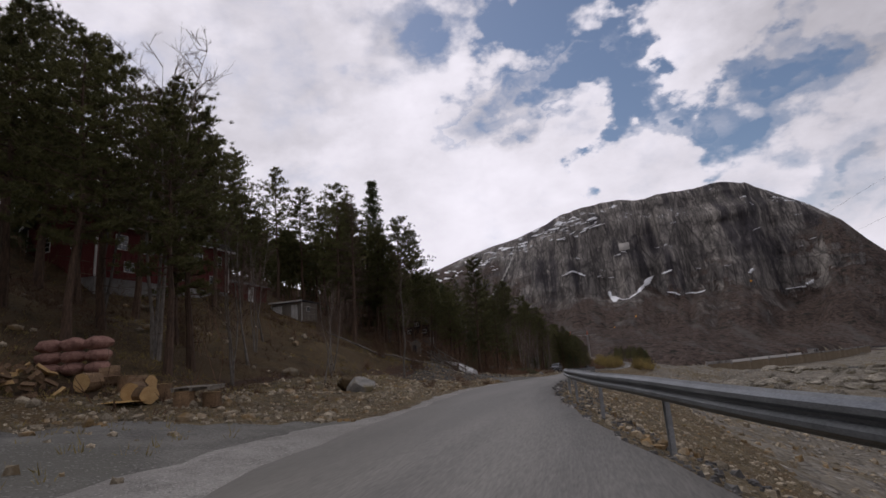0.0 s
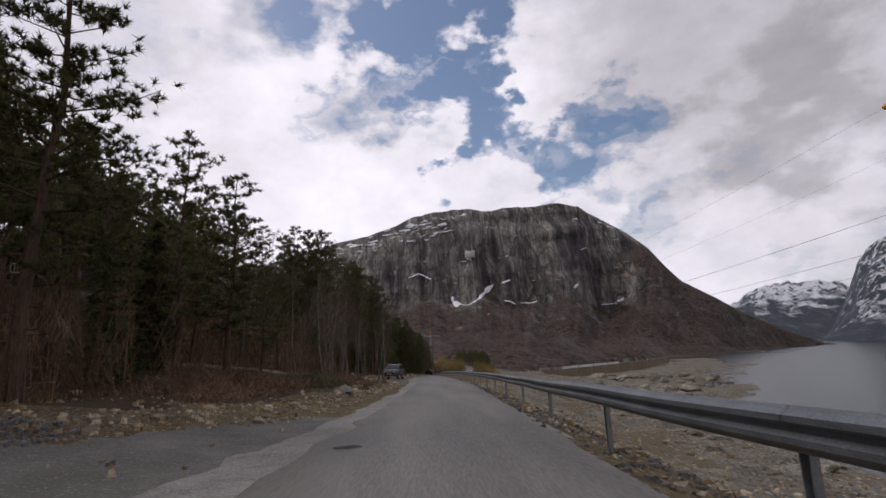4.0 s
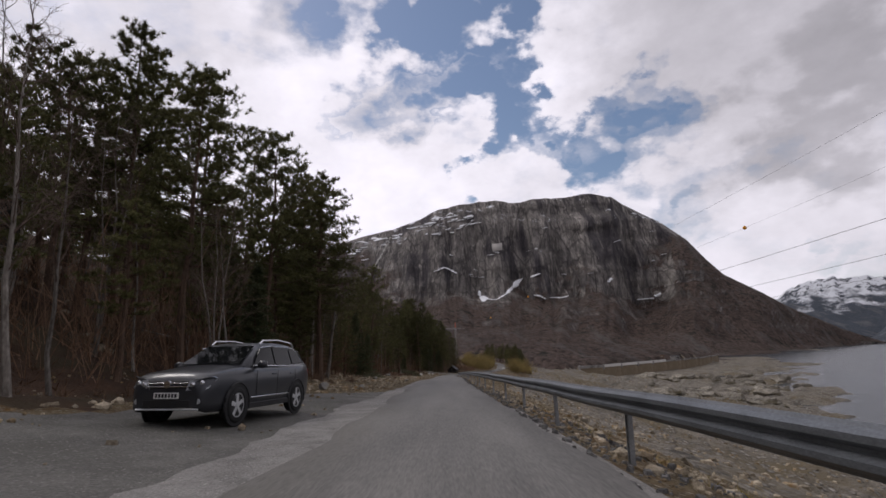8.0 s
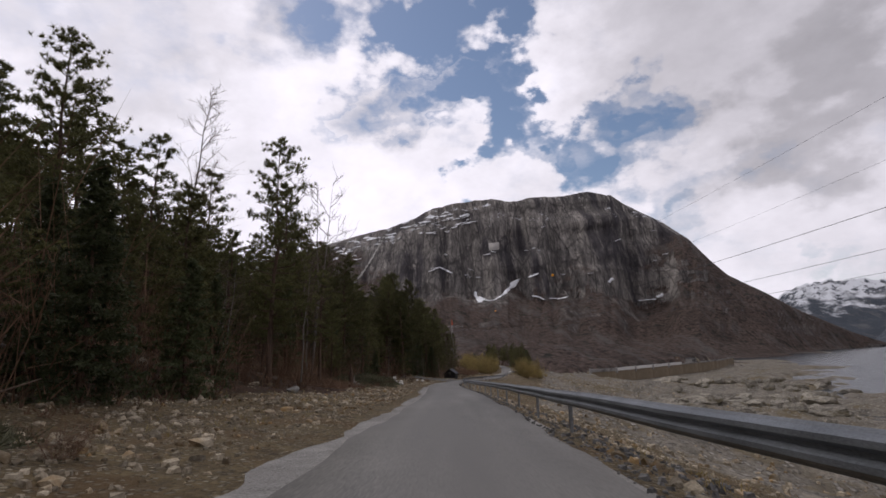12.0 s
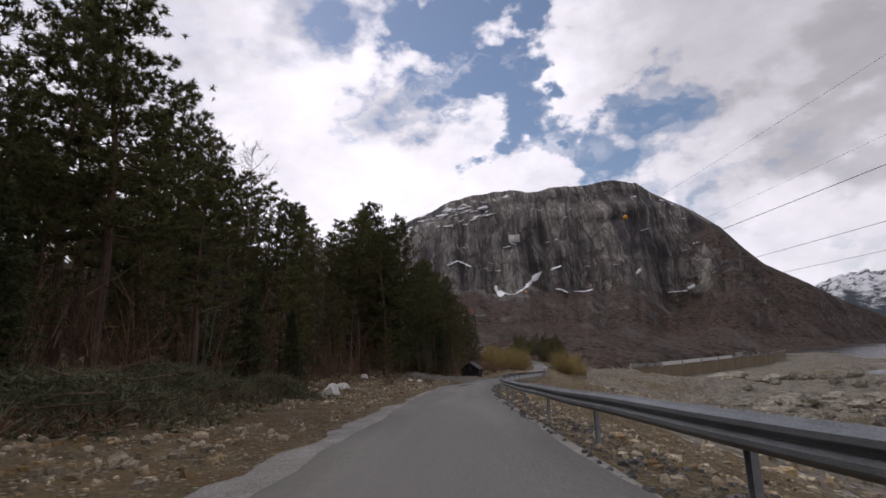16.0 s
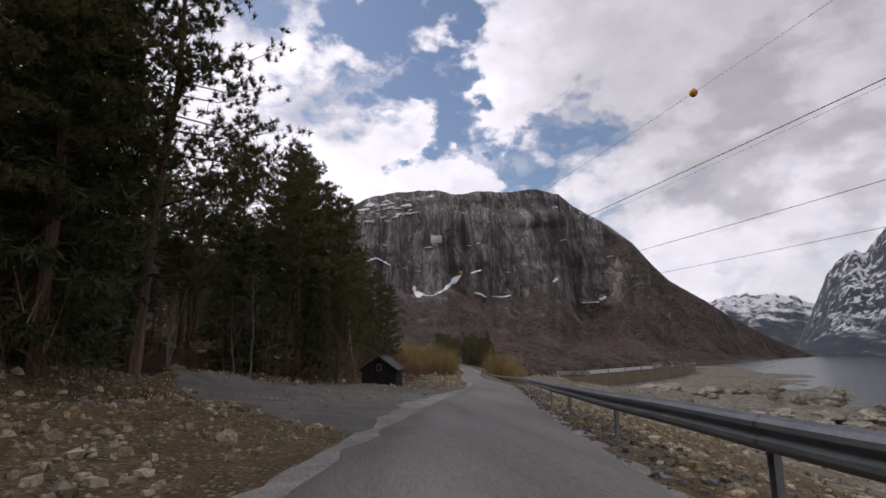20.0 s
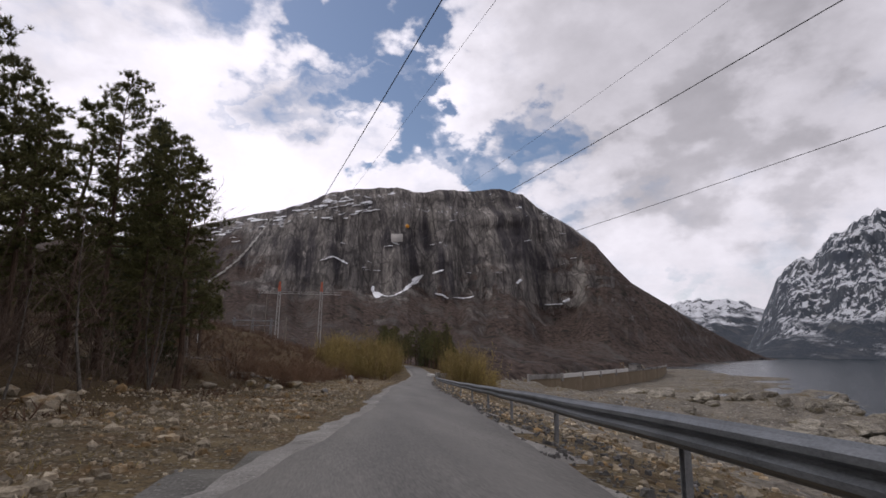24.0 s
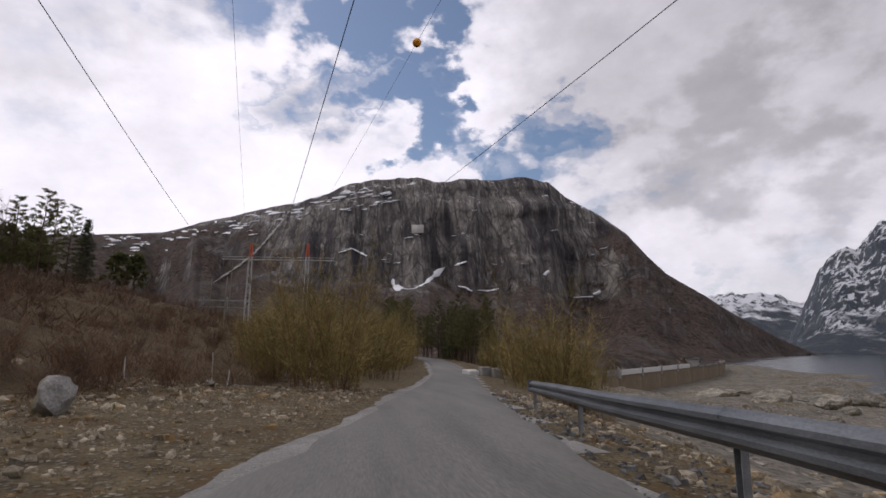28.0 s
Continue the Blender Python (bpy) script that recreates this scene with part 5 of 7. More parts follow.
rubble("rubble", 6500, -14, 345, -3.4, -13.5, 0.17, M["stone"], "pale angular stones strewn along the verge", 71, 0.9, 0.35)
rubble("rubble", 40000, -14, 345, -2.8, -12.5, 0.095, M["stone"], "small broken stones covering the verge", 72, 1.1, 0.2, 1.9, CHIPS)
rubble("rubble", 12000, 252, 345, -2.4, -13, 0.055, M["stone"], "fine pale gravel washed over the verge", 70, 1.0, 0.0, 1.9, CHIPS)
rubble("rubble", 6500, -14, 345, 2.9, 15, 0.145, M["stone"], "pale broken stones on the bank below the guardrail", 73, 1.3, 0.1)
rubble("rubble", 16000, -14, 345, 2.7, 14, 0.11, M["stone"], "small broken stones on the bank", 78, 1.4, 0.1, 1.9, CHIPS)
rubble("rubble", 13000, -14, 345, 2.15, 4.3, 0.075, M["dark_stone"], "grey crushed stone under the guardrail", 74, 1.0, 0.0, 1.9, CHIPS)
rubble("rubble", 6500, 20, 430, 14, 110, 0.55, M["stone"], "weathered blocks and stones on the dry lake bed", 75, 1.2, 0.4, 1.9, CHIPS)
rubble("rubble", 9500, 40, 58, -5.6, -13.0, 0.085, M["dark_stone"], "heap of grey blasted stone beside the yard", 76, 1.0, 0.0, 1.9, CHIPS)
rubble("rubble", 900, -12, 340, -11, -30, 0.45, M["stone"], "mossy blocks under the trees", 77, 1.3, 0.5)


def boulder(x, y, size, label, seed, tint=None, sink=0.25):
    bm = bmesh.new()
    bmesh.ops.create_icosphere(bm, subdivisions=3, radius=0.5)
    g = np.random.default_rng(seed)
    cuts = [(Vector(g.normal(size=3)).normalized(), g.uniform(0.25, 0.41)) for _ in range(13)]
    for v in bm.verts:
        for nrm, lim in cuts:
            over = v.co.dot(nrm) - lim
            if over > 0:
                v.co -= nrm * over * 0.94
        v.co += v.co.normalized() * (0.05 * noise.noise(v.co * 4 + Vector((seed, 0, 0))) + 0.018 * noise.noise(v.co * 13))
        v.co = Vector((v.co.x * size[0], v.co.y * size[1], v.co.z * size[2]))
    me = bpy.data.meshes.new("boulder")
    bm.to_mesh(me)
    bm.free()
    me.materials.append(tint or M["boulder"])
    ob = new("boulder", me)
    ob.matrix_basis = pose(x, y, gz(x, y) + size[2] * (0.5 - sink), 0, 0, g.uniform(0, 360))
    return tagged(ob, label, "boulder", group="boulders along the verge")


BOULDERS = [(-6.9, 206.3, 1.1, 0.85), (-8.3, 214.6, 1.1, 0.75), (-8.7, 217, 0.8, 0.5), (-10.0, 229.8, 0.9, 0.6), (-10.6, 232.8, 0.45, 0.4), (-6.0, 233.4, 0.6, 0.45), (-5.0, 232.8, 0.7, 0.45), (-12.3, 120, 0.7, 0.55), (-10.4, 118, 0.6, 0.5), (-13.5, 124, 0.8, 0.45), (-18, 135.4, 1.2, 1.1), (-19, 136.6, 1.0, 1.2), (4.0, 313.5, 1.3, 0.7), (4.8, 309.5, 0.8, 0.6), (6.4, 306.5, 0.9, 0.55), (-16.7, 202, 0.8, 0.6), (-6.0, 71.9, 0.9, 0.6), (-11.2, 49.1, 0.8, 0.6), (-7.6, 141.1, 0.5, 0.35), (-4.7, 141.3, 0.45, 0.3), (-13.0, 145.1, 0.7, 0.45),
            (-9.4, 166.6, 0.9, 0.5), (10.2, 303.0, 0.7, 0.5), (6.6, 309.1, 1.1, 0.6), (12.0, 344.0, 0.6, 0.4), (-6.8, 118.5, 0.7, 0.5), (-5.6, 122, 0.5, 0.35), (-9.5, 196, 0.6, 0.45)]
for k, (x, y, w, h) in enumerate(BOULDERS):
    boulder(x, y, (w, w * 0.85, h), "nearly white rounded boulder beside cut brush" if k < 8 else "pale rounded boulder among rubble at the road's edge", 800 + k, M["white_boulder"] if k < 8 else M["pale_block"] if y > 295 and k % 2 else None)


# ---- bare rock outcrops on the dry lake bed ----
def outcrop(x, y, size, turn, seed):
    """A low ledge of layered rock, stepped along its joints."""
    bm = bmesh.new()
    bmesh.ops.create_icosphere(bm, subdivisions=4, radius=0.5)
    g = np.random.default_rng(seed)
    cuts = [(Vector(g.normal(size=3)).normalized(), g.uniform(0.24, 0.40)) for _ in range(12)]
    for v in bm.verts:
        for nrm, lim in cuts:
            over = v.co.dot(nrm) - lim
            if over > 0:
                v.co -= nrm * over * 0.9
        step = 0.11
        v.co.z += 0.55 * (round(v.co.z / step) * step - v.co.z)
        v.co += v.co.normalized() * (0.10 * noise.noise(v.co * 3 + Vector((seed, 0, 0))) + 0.05 * noise.noise(v.co * 9))
        v.co = Vector((v.co.x * size[0], v.co.y * size[1], v.co.z * size[2]))
    ob = part("rock_outcrop", bm, M["outcrop"], None, m=pose(x, y, gz(x, y) + size[2] * 0.06, g.uniform(-6, 6), g.uniform(-6, 6), turn))
    return tagged(ob, "bare layered grey rock outcrop on the dry lake bed", "rock outcrop", group="rock outcrops on the lake bed")


g4 = np.random.default_rng(55)
M["outcrop"] = surface("outcrop_rock", (0.075, 0.068, 0.058), (0.46, 0.42, 0.34), 0.45, 2.6, 0.9, 1.0, stretch=(1, 1, 2.2), third=(0.12, 0.10, 0.06), third_scale=0.2, random_tint=0.25, bump_dist=0.4)
for k in range(95):
    y = g4.uniform(300, 505) if k < 70 else g4.uniform(120, 300)
    span = float(np.interp(y, SHORE[:, 0], SHORE[:, 1]) - road_x(y))
    x = float(road_x(y)) + span * g4.uniform(0.42, 0.97)
    w = g4.uniform(7, 22) * (1 if k < 70 else 0.6)
    outcrop(x, y, (w, w * g4.uniform(0.4, 0.8), g4.uniform(4.0, 8.5) * (1 if k < 70 else 0.5)), g4.uniform(-30, 50), 1300 + k)

# ---- parked car ----
M["car_paint"] = surface("grey_metallic_paint", (0.034, 0.036, 0.041), (0.046, 0.048, 0.054), 2, 400, 0.36, 0.0, metal=0.4, spec=0.4)
M["car_paint"].node_tree.nodes["Principled BSDF"].inputs["Coat Weight"].default_value = 0.35
M["black_plastic"] = plain("black_plastic", (0.012, 0.012, 0.013), 0.6)
M["chrome"] = plain("chrome", (0.62, 0.63, 0.65), 0.18, 1.0)
M["alloy"] = plain("alloy", (0.68, 0.69, 0.70), 0.34, 0.55)
M["rubber"] = plain("rubber", (0.012, 0.012, 0.012), 0.85)
M["car_glass"] = plain("car_glass", (0.006, 0.007, 0.008), 0.04, 0.0, 0.14)
M["lamp_glass"] = plain("lamp_glass", (0.45, 0.47, 0.50), 0.08, 0.3, 0.8)
M["plate_white"] = plain("plate_white", (0.70, 0.70, 0.68), 0.5)
M["ink_and_shade"] = plain("ink_and_shade", (0.02, 0.02, 0.025), 0.6)


def loft(sections, mirror=True, caps=True):
    """A skin over cross-sections, each a list of (across, up) from sill to roof, given with its station along the car."""
    bm = bmesh.new()
    rings = []
    for y, pts in sections:
        ring = [bm.verts.new((x, y, z)) for x, z in pts]
        ring += [bm.verts.new((-x, y, z)) for x, z in reversed(pts) if abs(x) > 1e-6]
        rings.append(ring)
    for a, b in zip(rings, rings[1:]):
        for k in range(len(a) - 1):
            f = bm.faces.new((a[k], a[k + 1], b[k + 1], b[k]))
            f.smooth = True
    if caps:
        bm.faces.new(rings[0])
        bm.faces.new(rings[-1][::-1])
    bmesh.ops.recalc_face_normals(bm, faces=bm.faces)
    return bm


def sheet(points, thick=0.012, push=(0, 0, 0)):
    """A flat panel with a little thickness through the given corners."""
    bm = bmesh.new()
    p = [Vector(q) for q in points]
    n = (p[1] - p[0]).cross(p[-1] - p[0]).normalized()
    a = [bm.verts.new(q + Vector(push)) for q in p]
    b = [bm.verts.new(q + Vector(push) - n * thick) for q in p]
    bm.faces.new(a)
    bm.faces.new(b[::-1])
    for k in range(len(p)):
        bm.faces.new((a[k], b[k], b[(k + 1) % len(p)], a[(k + 1) % len(p)]))
    return bm


def make_wheel(car, x, y):
    side = 1 if x > 0 else -1
    wheel = part("wheel", mesh_of("wheel", [], [], M["rubber"]), parent=car, m=pose(x, y, 0.345))
    bm = bmesh.new()
    prof = [(0.235, -0.10), (0.315, -0.112), (0.342, -0.08), (0.345, 0.0), (0.342, 0.08), (0.315, 0.112), (0.235, 0.10)]
    n = 36
    rings = [[bm.verts.new((w, r * math.cos(2 * math.pi * k / n), r * math.sin(2 * math.pi * k / n))) for k in range(n)] for r, w in prof]
    for a, b in zip(rings, rings[1:]):
        for k in range(n):
            bm.faces.new((a[k], a[(k + 1) % n], b[(k + 1) % n], b[k])).smooth = True
    wheel.data.materials.clear()
    tyre_me = bpy.data.meshes.new("tyre")
    bm.to_mesh(tyre_me)
    bm.free()
    tyre_me.materials.append(M["rubber"])
    wheel.data = tyre_me
    rim = bmesh.new()
    for r, w in ((0.238, 0.085),):
        ring_a = [rim.verts.new((side * w, r * math.cos(2 * math.pi * k / n), r * math.sin(2 * math.pi * k / n))) for k in range(n)]
        ring_b = [rim.verts.new((side * w, (r - 0.022) * math.cos(2 * math.pi * k / n), (r - 0.022) * math.sin(2 * math.pi * k / n))) for k in range(n)]
        ring_c = [rim.verts.new((side * (w - 0.12), (r - 0.03) * math.cos(2 * math.pi * k / n), (r - 0.03) * math.sin(2 * math.pi * k / n))) for k in range(n)]
        for p, q in ((ring_a, ring_b), (ring_b, ring_c)):
            for k in range(n):
                rim.faces.new((p[k], p[(k + 1) % n], q[(k + 1) % n], q[k]))
    for k in range(5):
        a = 90 + 72 * k
        box(rim, (0.03, 0.062, 0.21), (side * 0.07, 0.115 * math.cos(radians(a)), 0.115 * math.sin(radians(a))), (a - 90, 0, 0))
        box(rim, (0.03, 0.045, 0.17), (side * 0.065, 0.13 * math.cos(radians(a + 13)), 0.13 * math.sin(radians(a + 13))), (a - 84, 0, 0))
    bmesh.ops.create_cone(rim, cap_ends=True, segments=16, radius1=0.055, radius2=0.05, depth=0.04, matrix=pose(side * 0.075, 0, 0, 0, 90, 0))
    part("rim", rim, M["alloy"], wheel, "silver alloy rim")
    disc = bmesh.new()
    bmesh.ops.create_cone(disc, cap_ends=True, segments=24, radius1=0.21, radius2=0.21, depth=0.02, matrix=pose(side * -0.02, 0, 0, 0, 90, 0))
    part("brake_disc", disc, M["black_plastic"], wheel)


def make_car(m):
    """A compact SUV, nose towards -y, its middle over the origin."""
    car = thing("car", m, "dark grey metallic compact SUV parked on the gravel lay-by", "car")
    # stations from nose to tail: y, half width, sill height, belt height, crown
    st = [(-2.20, 0.62, 0.36, 0.62, 0.02), (-2.16, 0.74, 0.30, 0.80, 0.03), (-2.05, 0.83, 0.26, 0.93, 0.04), (-1.80, 0.885, 0.25, 0.99, 0.05), (-1.30, 0.90, 0.25, 1.05, 0.055), (-0.95, 0.90, 0.25, 1.09, 0.055),
          (-0.60, 0.90, 0.24, 1.08, 0.05), (0.20, 0.905, 0.24, 1.09, 0.04), (1.00, 0.905, 0.24, 1.11, 0.04), (1.60, 0.90, 0.26, 1.13, 0.03), (1.95, 0.87, 0.30, 1.14, 0.03), (2.15, 0.80, 0.38, 1.10, 0.02), (2.22, 0.72, 0.46, 0.95, 0.02)]
    secs = []
    for y, w, lo, hi, cr in st:
        h = hi - lo
        secs.append((y, [(w * 0.86, lo), (w * 0.97, lo + 0.08 * h), (w * 0.985, lo + 0.25 * h), (w, lo + 0.55 * h), (w * 0.985, lo + 0.80 * h), (w * 0.93, lo + 0.96 * h), (w * 0.84, hi), (w * 0.45, hi + cr * 0.8), (0.0, hi + cr)]))
    part("body", loft(secs), M["car_paint"], car)
    cab = []
    for y, wr, zr in ((-0.98, 0.74, 1.12), (-0.55, 0.70, 1.36), (-0.15, 0.66, 1.57), (0.10, 0.645, 1.625), (0.60, 0.64, 1.645), (1.20, 0.63, 1.625), (1.70, 0.60, 1.56), (1.86, 0.61, 1.45), (2.10, 0.66, 1.13)):
        wb = 0.80 if y < 1.7 else 0.77
        cab.append((y, [(wb, 1.02), (wb * 0.995, 1.10), (max(wr + 0.015, wb - (zr - 1.10) * 0.32), max(zr - 0.10, 1.105)), (wr, zr - 0.03), (wr * 0.8, zr), (0.0, zr + 0.015)]))
    part("cabin", loft(cab), M["car_paint"], car)
    part("windscreen", sheet([(-0.68, -0.95, 1.14), (0.68, -0.95, 1.14), (0.565, -0.24, 1.53), (-0.565, -0.24, 1.53)], 0.01, (0, -0.03, 0.02)), M["car_glass"], car, "sloping windscreen reflecting clouds")
    part("rear_window", sheet([(0.60, 2.07, 1.15), (-0.60, 2.07, 1.15), (-0.52, 1.87, 1.46), (0.52, 1.87, 1.46)], 0.01, (0, 0.035, 0.01)), M["car_glass"], car)
    for s in (-1, 1):
        def side_pane(pts):
            q = [(s * (0.815 - (z - 1.10) * 0.30), y, z) for y, z in pts]
            return sheet(q if s < 0 else q[::-1], 0.008, (s * 0.012, 0, 0))
        part("side_window", side_pane([(-0.62, 1.14), (-0.28, 1.47), (0.24, 1.535), (0.26, 1.13)]), M["car_glass"], car)
        part("side_window", side_pane([(0.33, 1.13), (0.31, 1.535), (1.05, 1.53), (1.12, 1.14)]), M["car_glass"], car)
        part("side_window", side_pane([(1.19, 1.15), (1.12, 1.52), (1.50, 1.47), (1.74, 1.20)]), M["car_glass"], car)
        trim = [(-0.70, 1.115), (0.3, 1.105), (1.2, 1.115), (1.80, 1.16), (1.60, 1.46), (1.15, 1.545), (0.2, 1.555), (-0.28, 1.50)]
        bm = bmesh.new()
        tube(bm, [(s * (0.833 - (z - 1.10) * 0.30), y, z) for y, z in trim], [0.011] * len(trim), 5)
        part("window_trim", bm, M["chrome"], car, "chrome window surround")
        for y in (-1.32, 1.28):
            arch = bmesh.new()
            pts = [(s * 0.905, y + 0.43 * math.cos(a), 0.345 + 0.43 * math.sin(a)) for a in np.linspace(-0.25, math.pi + 0.25, 13)]
            tube(arch, pts, [0.024] * 13, 6)
            part("wheel_arch", arch, M["black_plastic"], car)
            # black disc on the uncut body: arch liner and the recess's shade in one
            well = bmesh.new()
            bmesh.ops.create_cone(well, cap_ends=True, segments=24, radius1=0.41, radius2=0.41, depth=0.03, matrix=pose(s * 0.893, y, 0.345, 0, 90, 0))
            part("wheel_well", well, M["black_plastic"], car)
            make_wheel(car, s * 0.828, y)
        part("sill", boxed((0.05, 1.75, 0.12), (s * 0.885, 0.0, 0.30), bevel=0.015), M["black_plastic"], car)
        part("side_strip", boxed((0.02, 1.7, 0.03), (s * 0.912, 0.0, 0.46), bevel=0.006), M["chrome"], car)
        for y in (0.12, 0.98):
            part("door_handle", boxed((0.03, 0.17, 0.03), (s * 0.905, y, 0.93), bevel=0.01), M["car_paint"], car)
        for y in (-0.62, 0.29, 1.18):
            part("door_gap", boxed((0.006, 0.012, 0.62), (s * 0.904, y, 0.70)), M["black_plastic"], car)
        mir = bmesh.new()
        bmesh.ops.create_uvsphere(mir, u_segments=12, v_segments=8, radius=0.5, matrix=pose(s * 1.00, -0.62, 1.13) @ Matrix.Diagonal((0.23, 0.14, 0.17, 1)))
        box(mir, (0.12, 0.05, 0.04), (s * 0.88, -0.60, 1.08))
        mirror = part("side_mirror", mir, M["car_paint"], car)
        part("mirror_glass", boxed((0.17, 0.012, 0.11), (s * 1.00, -0.548, 1.13), bevel=0.004), M["chrome"], mirror)
        rail = bmesh.new()
        pts = [(s * 0.60, -0.10, 1.585), (s * 0.60, 0.05, 1.68), (s * 0.60, 0.75, 1.715), (s * 0.59, 1.45, 1.67), (s * 0.58, 1.62, 1.57)]
        tube(rail, pts, [0.02, 0.022, 0.022, 0.022, 0.02], 6)
        part("roof_rail", rail, M["chrome"], car, "silver roof rail")
        # front lamps
        lamp = part("headlight", sheet([(s * 0.38, -2.150, 0.67), (s * 0.44, -2.160, 0.85), (s * 0.81, -2.02, 0.915), (s * 0.83, -1.88, 0.88), (s * 0.78, -2.08, 0.70)][:: 1 if s > 0 else -1], 0.04, (0, -0.02, 0)), M["lamp_glass"], car, "clear swept-back headlight")
        for k, (lx, ly, lz) in enumerate(((0.50, -2.165, 0.77), (0.66, -2.125, 0.80))):
            bm = bmesh.new()
            bmesh.ops.create_uvsphere(bm, u_segments=12, v_segments=8, radius=0.055, matrix=pose(s * lx, ly, lz))
            part("projector", bm, M["chrome"], lamp)
        fog = bmesh.new()
        bmesh.ops.create_cone(fog, cap_ends=True, segments=14, radius1=0.06, radius2=0.05, depth=0.05, matrix=pose(s * 0.63, -2.17, 0.47, 90, 0, 0))
        part("fog_light", fog, M["lamp_glass"], car)
        part("air_intake", boxed((0.24, 0.05, 0.12), (s * 0.60, -2.135, 0.47), (0, 0, s * 14), 0.02), M["black_plastic"], car)
        part("tail_light", boxed((0.20, 0.10, 0.16), (s * 0.70, 2.10, 0.95), bevel=0.02), plain("tail_red", (0.25, 0.01, 0.01), 0.2), car)
    grille = part("grille", boxed((0.92, 0.06, 0.17), (0, -2.165, 0.765), bevel=0.02), M["black_plastic"], car)
    for z in (0.735, 0.795):
        part("grille_bar", boxed((0.88, 0.02, 0.022), (0, -2.205, z), bevel=0.004), M["chrome"], grille, "chrome grille bar")
    badge = bmesh.new()
    bmesh.ops.create_cone(badge, cap_ends=True, segments=24, radius1=0.075, radius2=0.07, depth=0.03, matrix=pose(0, -2.215, 0.775, 90, 0, 0))
    part("badge", badge, M["chrome"], grille, "round chrome badge")
    part("lower_grille", boxed((1.0, 0.05, 0.15), (0, -2.185, 0.43), bevel=0.02), M["black_plastic"], car)
    part("front_lip", boxed((1.30, 0.06, 0.035), (0, -2.175, 0.325), bevel=0.012), M["alloy"], car)
    plate = part("number_plate", boxed((0.52, 0.012, 0.11), (0, -2.222, 0.575), bevel=0.003), M["plate_white"], car, "white number plate")
    for k in range(7):
        part("plate_bar", boxed((0.045, 0.004, 0.07), (-0.20 + 0.067 * k, -2.230, 0.575)), M["ink_and_shade"], plate)
    for x in (-0.28, 0.20):
        wip = bmesh.new()
        tube(wip, [(x, -1.02, 1.135), (x + 0.40, -0.90, 1.215)], [0.010, 0.007], 4)
        part("wiper", wip, M["black_plastic"], car)
    return car


make_car(pose(-5.75, 105.8, gz(-5.75, 105.8) + 0.03, -3.0, 0.0, -9.0))


# ---- buildings ----
def make_window(parent, m, w, h, frame_mat, bars=(2, 2), shutters=None, glass="glass_dark"):
    win = part("window", boxed((w + 0.16, 0.05, h + 0.16), bevel=0.01), frame_mat, parent, m=m)
    part("pane", boxed((w, 0.05, h), (0, -0.012, 0)), M[glass], win)
    for i in range(1, bars[0]):
        part("glazing_bar", boxed((0.035, 0.03, h), (-w / 2 + w * i / bars[0], -0.035, 0)), frame_mat, win)
    for i in range(1, bars[1]):
        part("glazing_bar", boxed((w, 0.03, 0.035), (0, -0.036, -h / 2 + h * i / bars[1])), frame_mat, win)
    if shutters:
        for s in (-1, 1):
            part("shutter", boxed((0.38, 0.04, h + 0.1), (s * (w / 2 + 0.30), -0.01, 0), bevel=0.008), shutters, win)
    return win


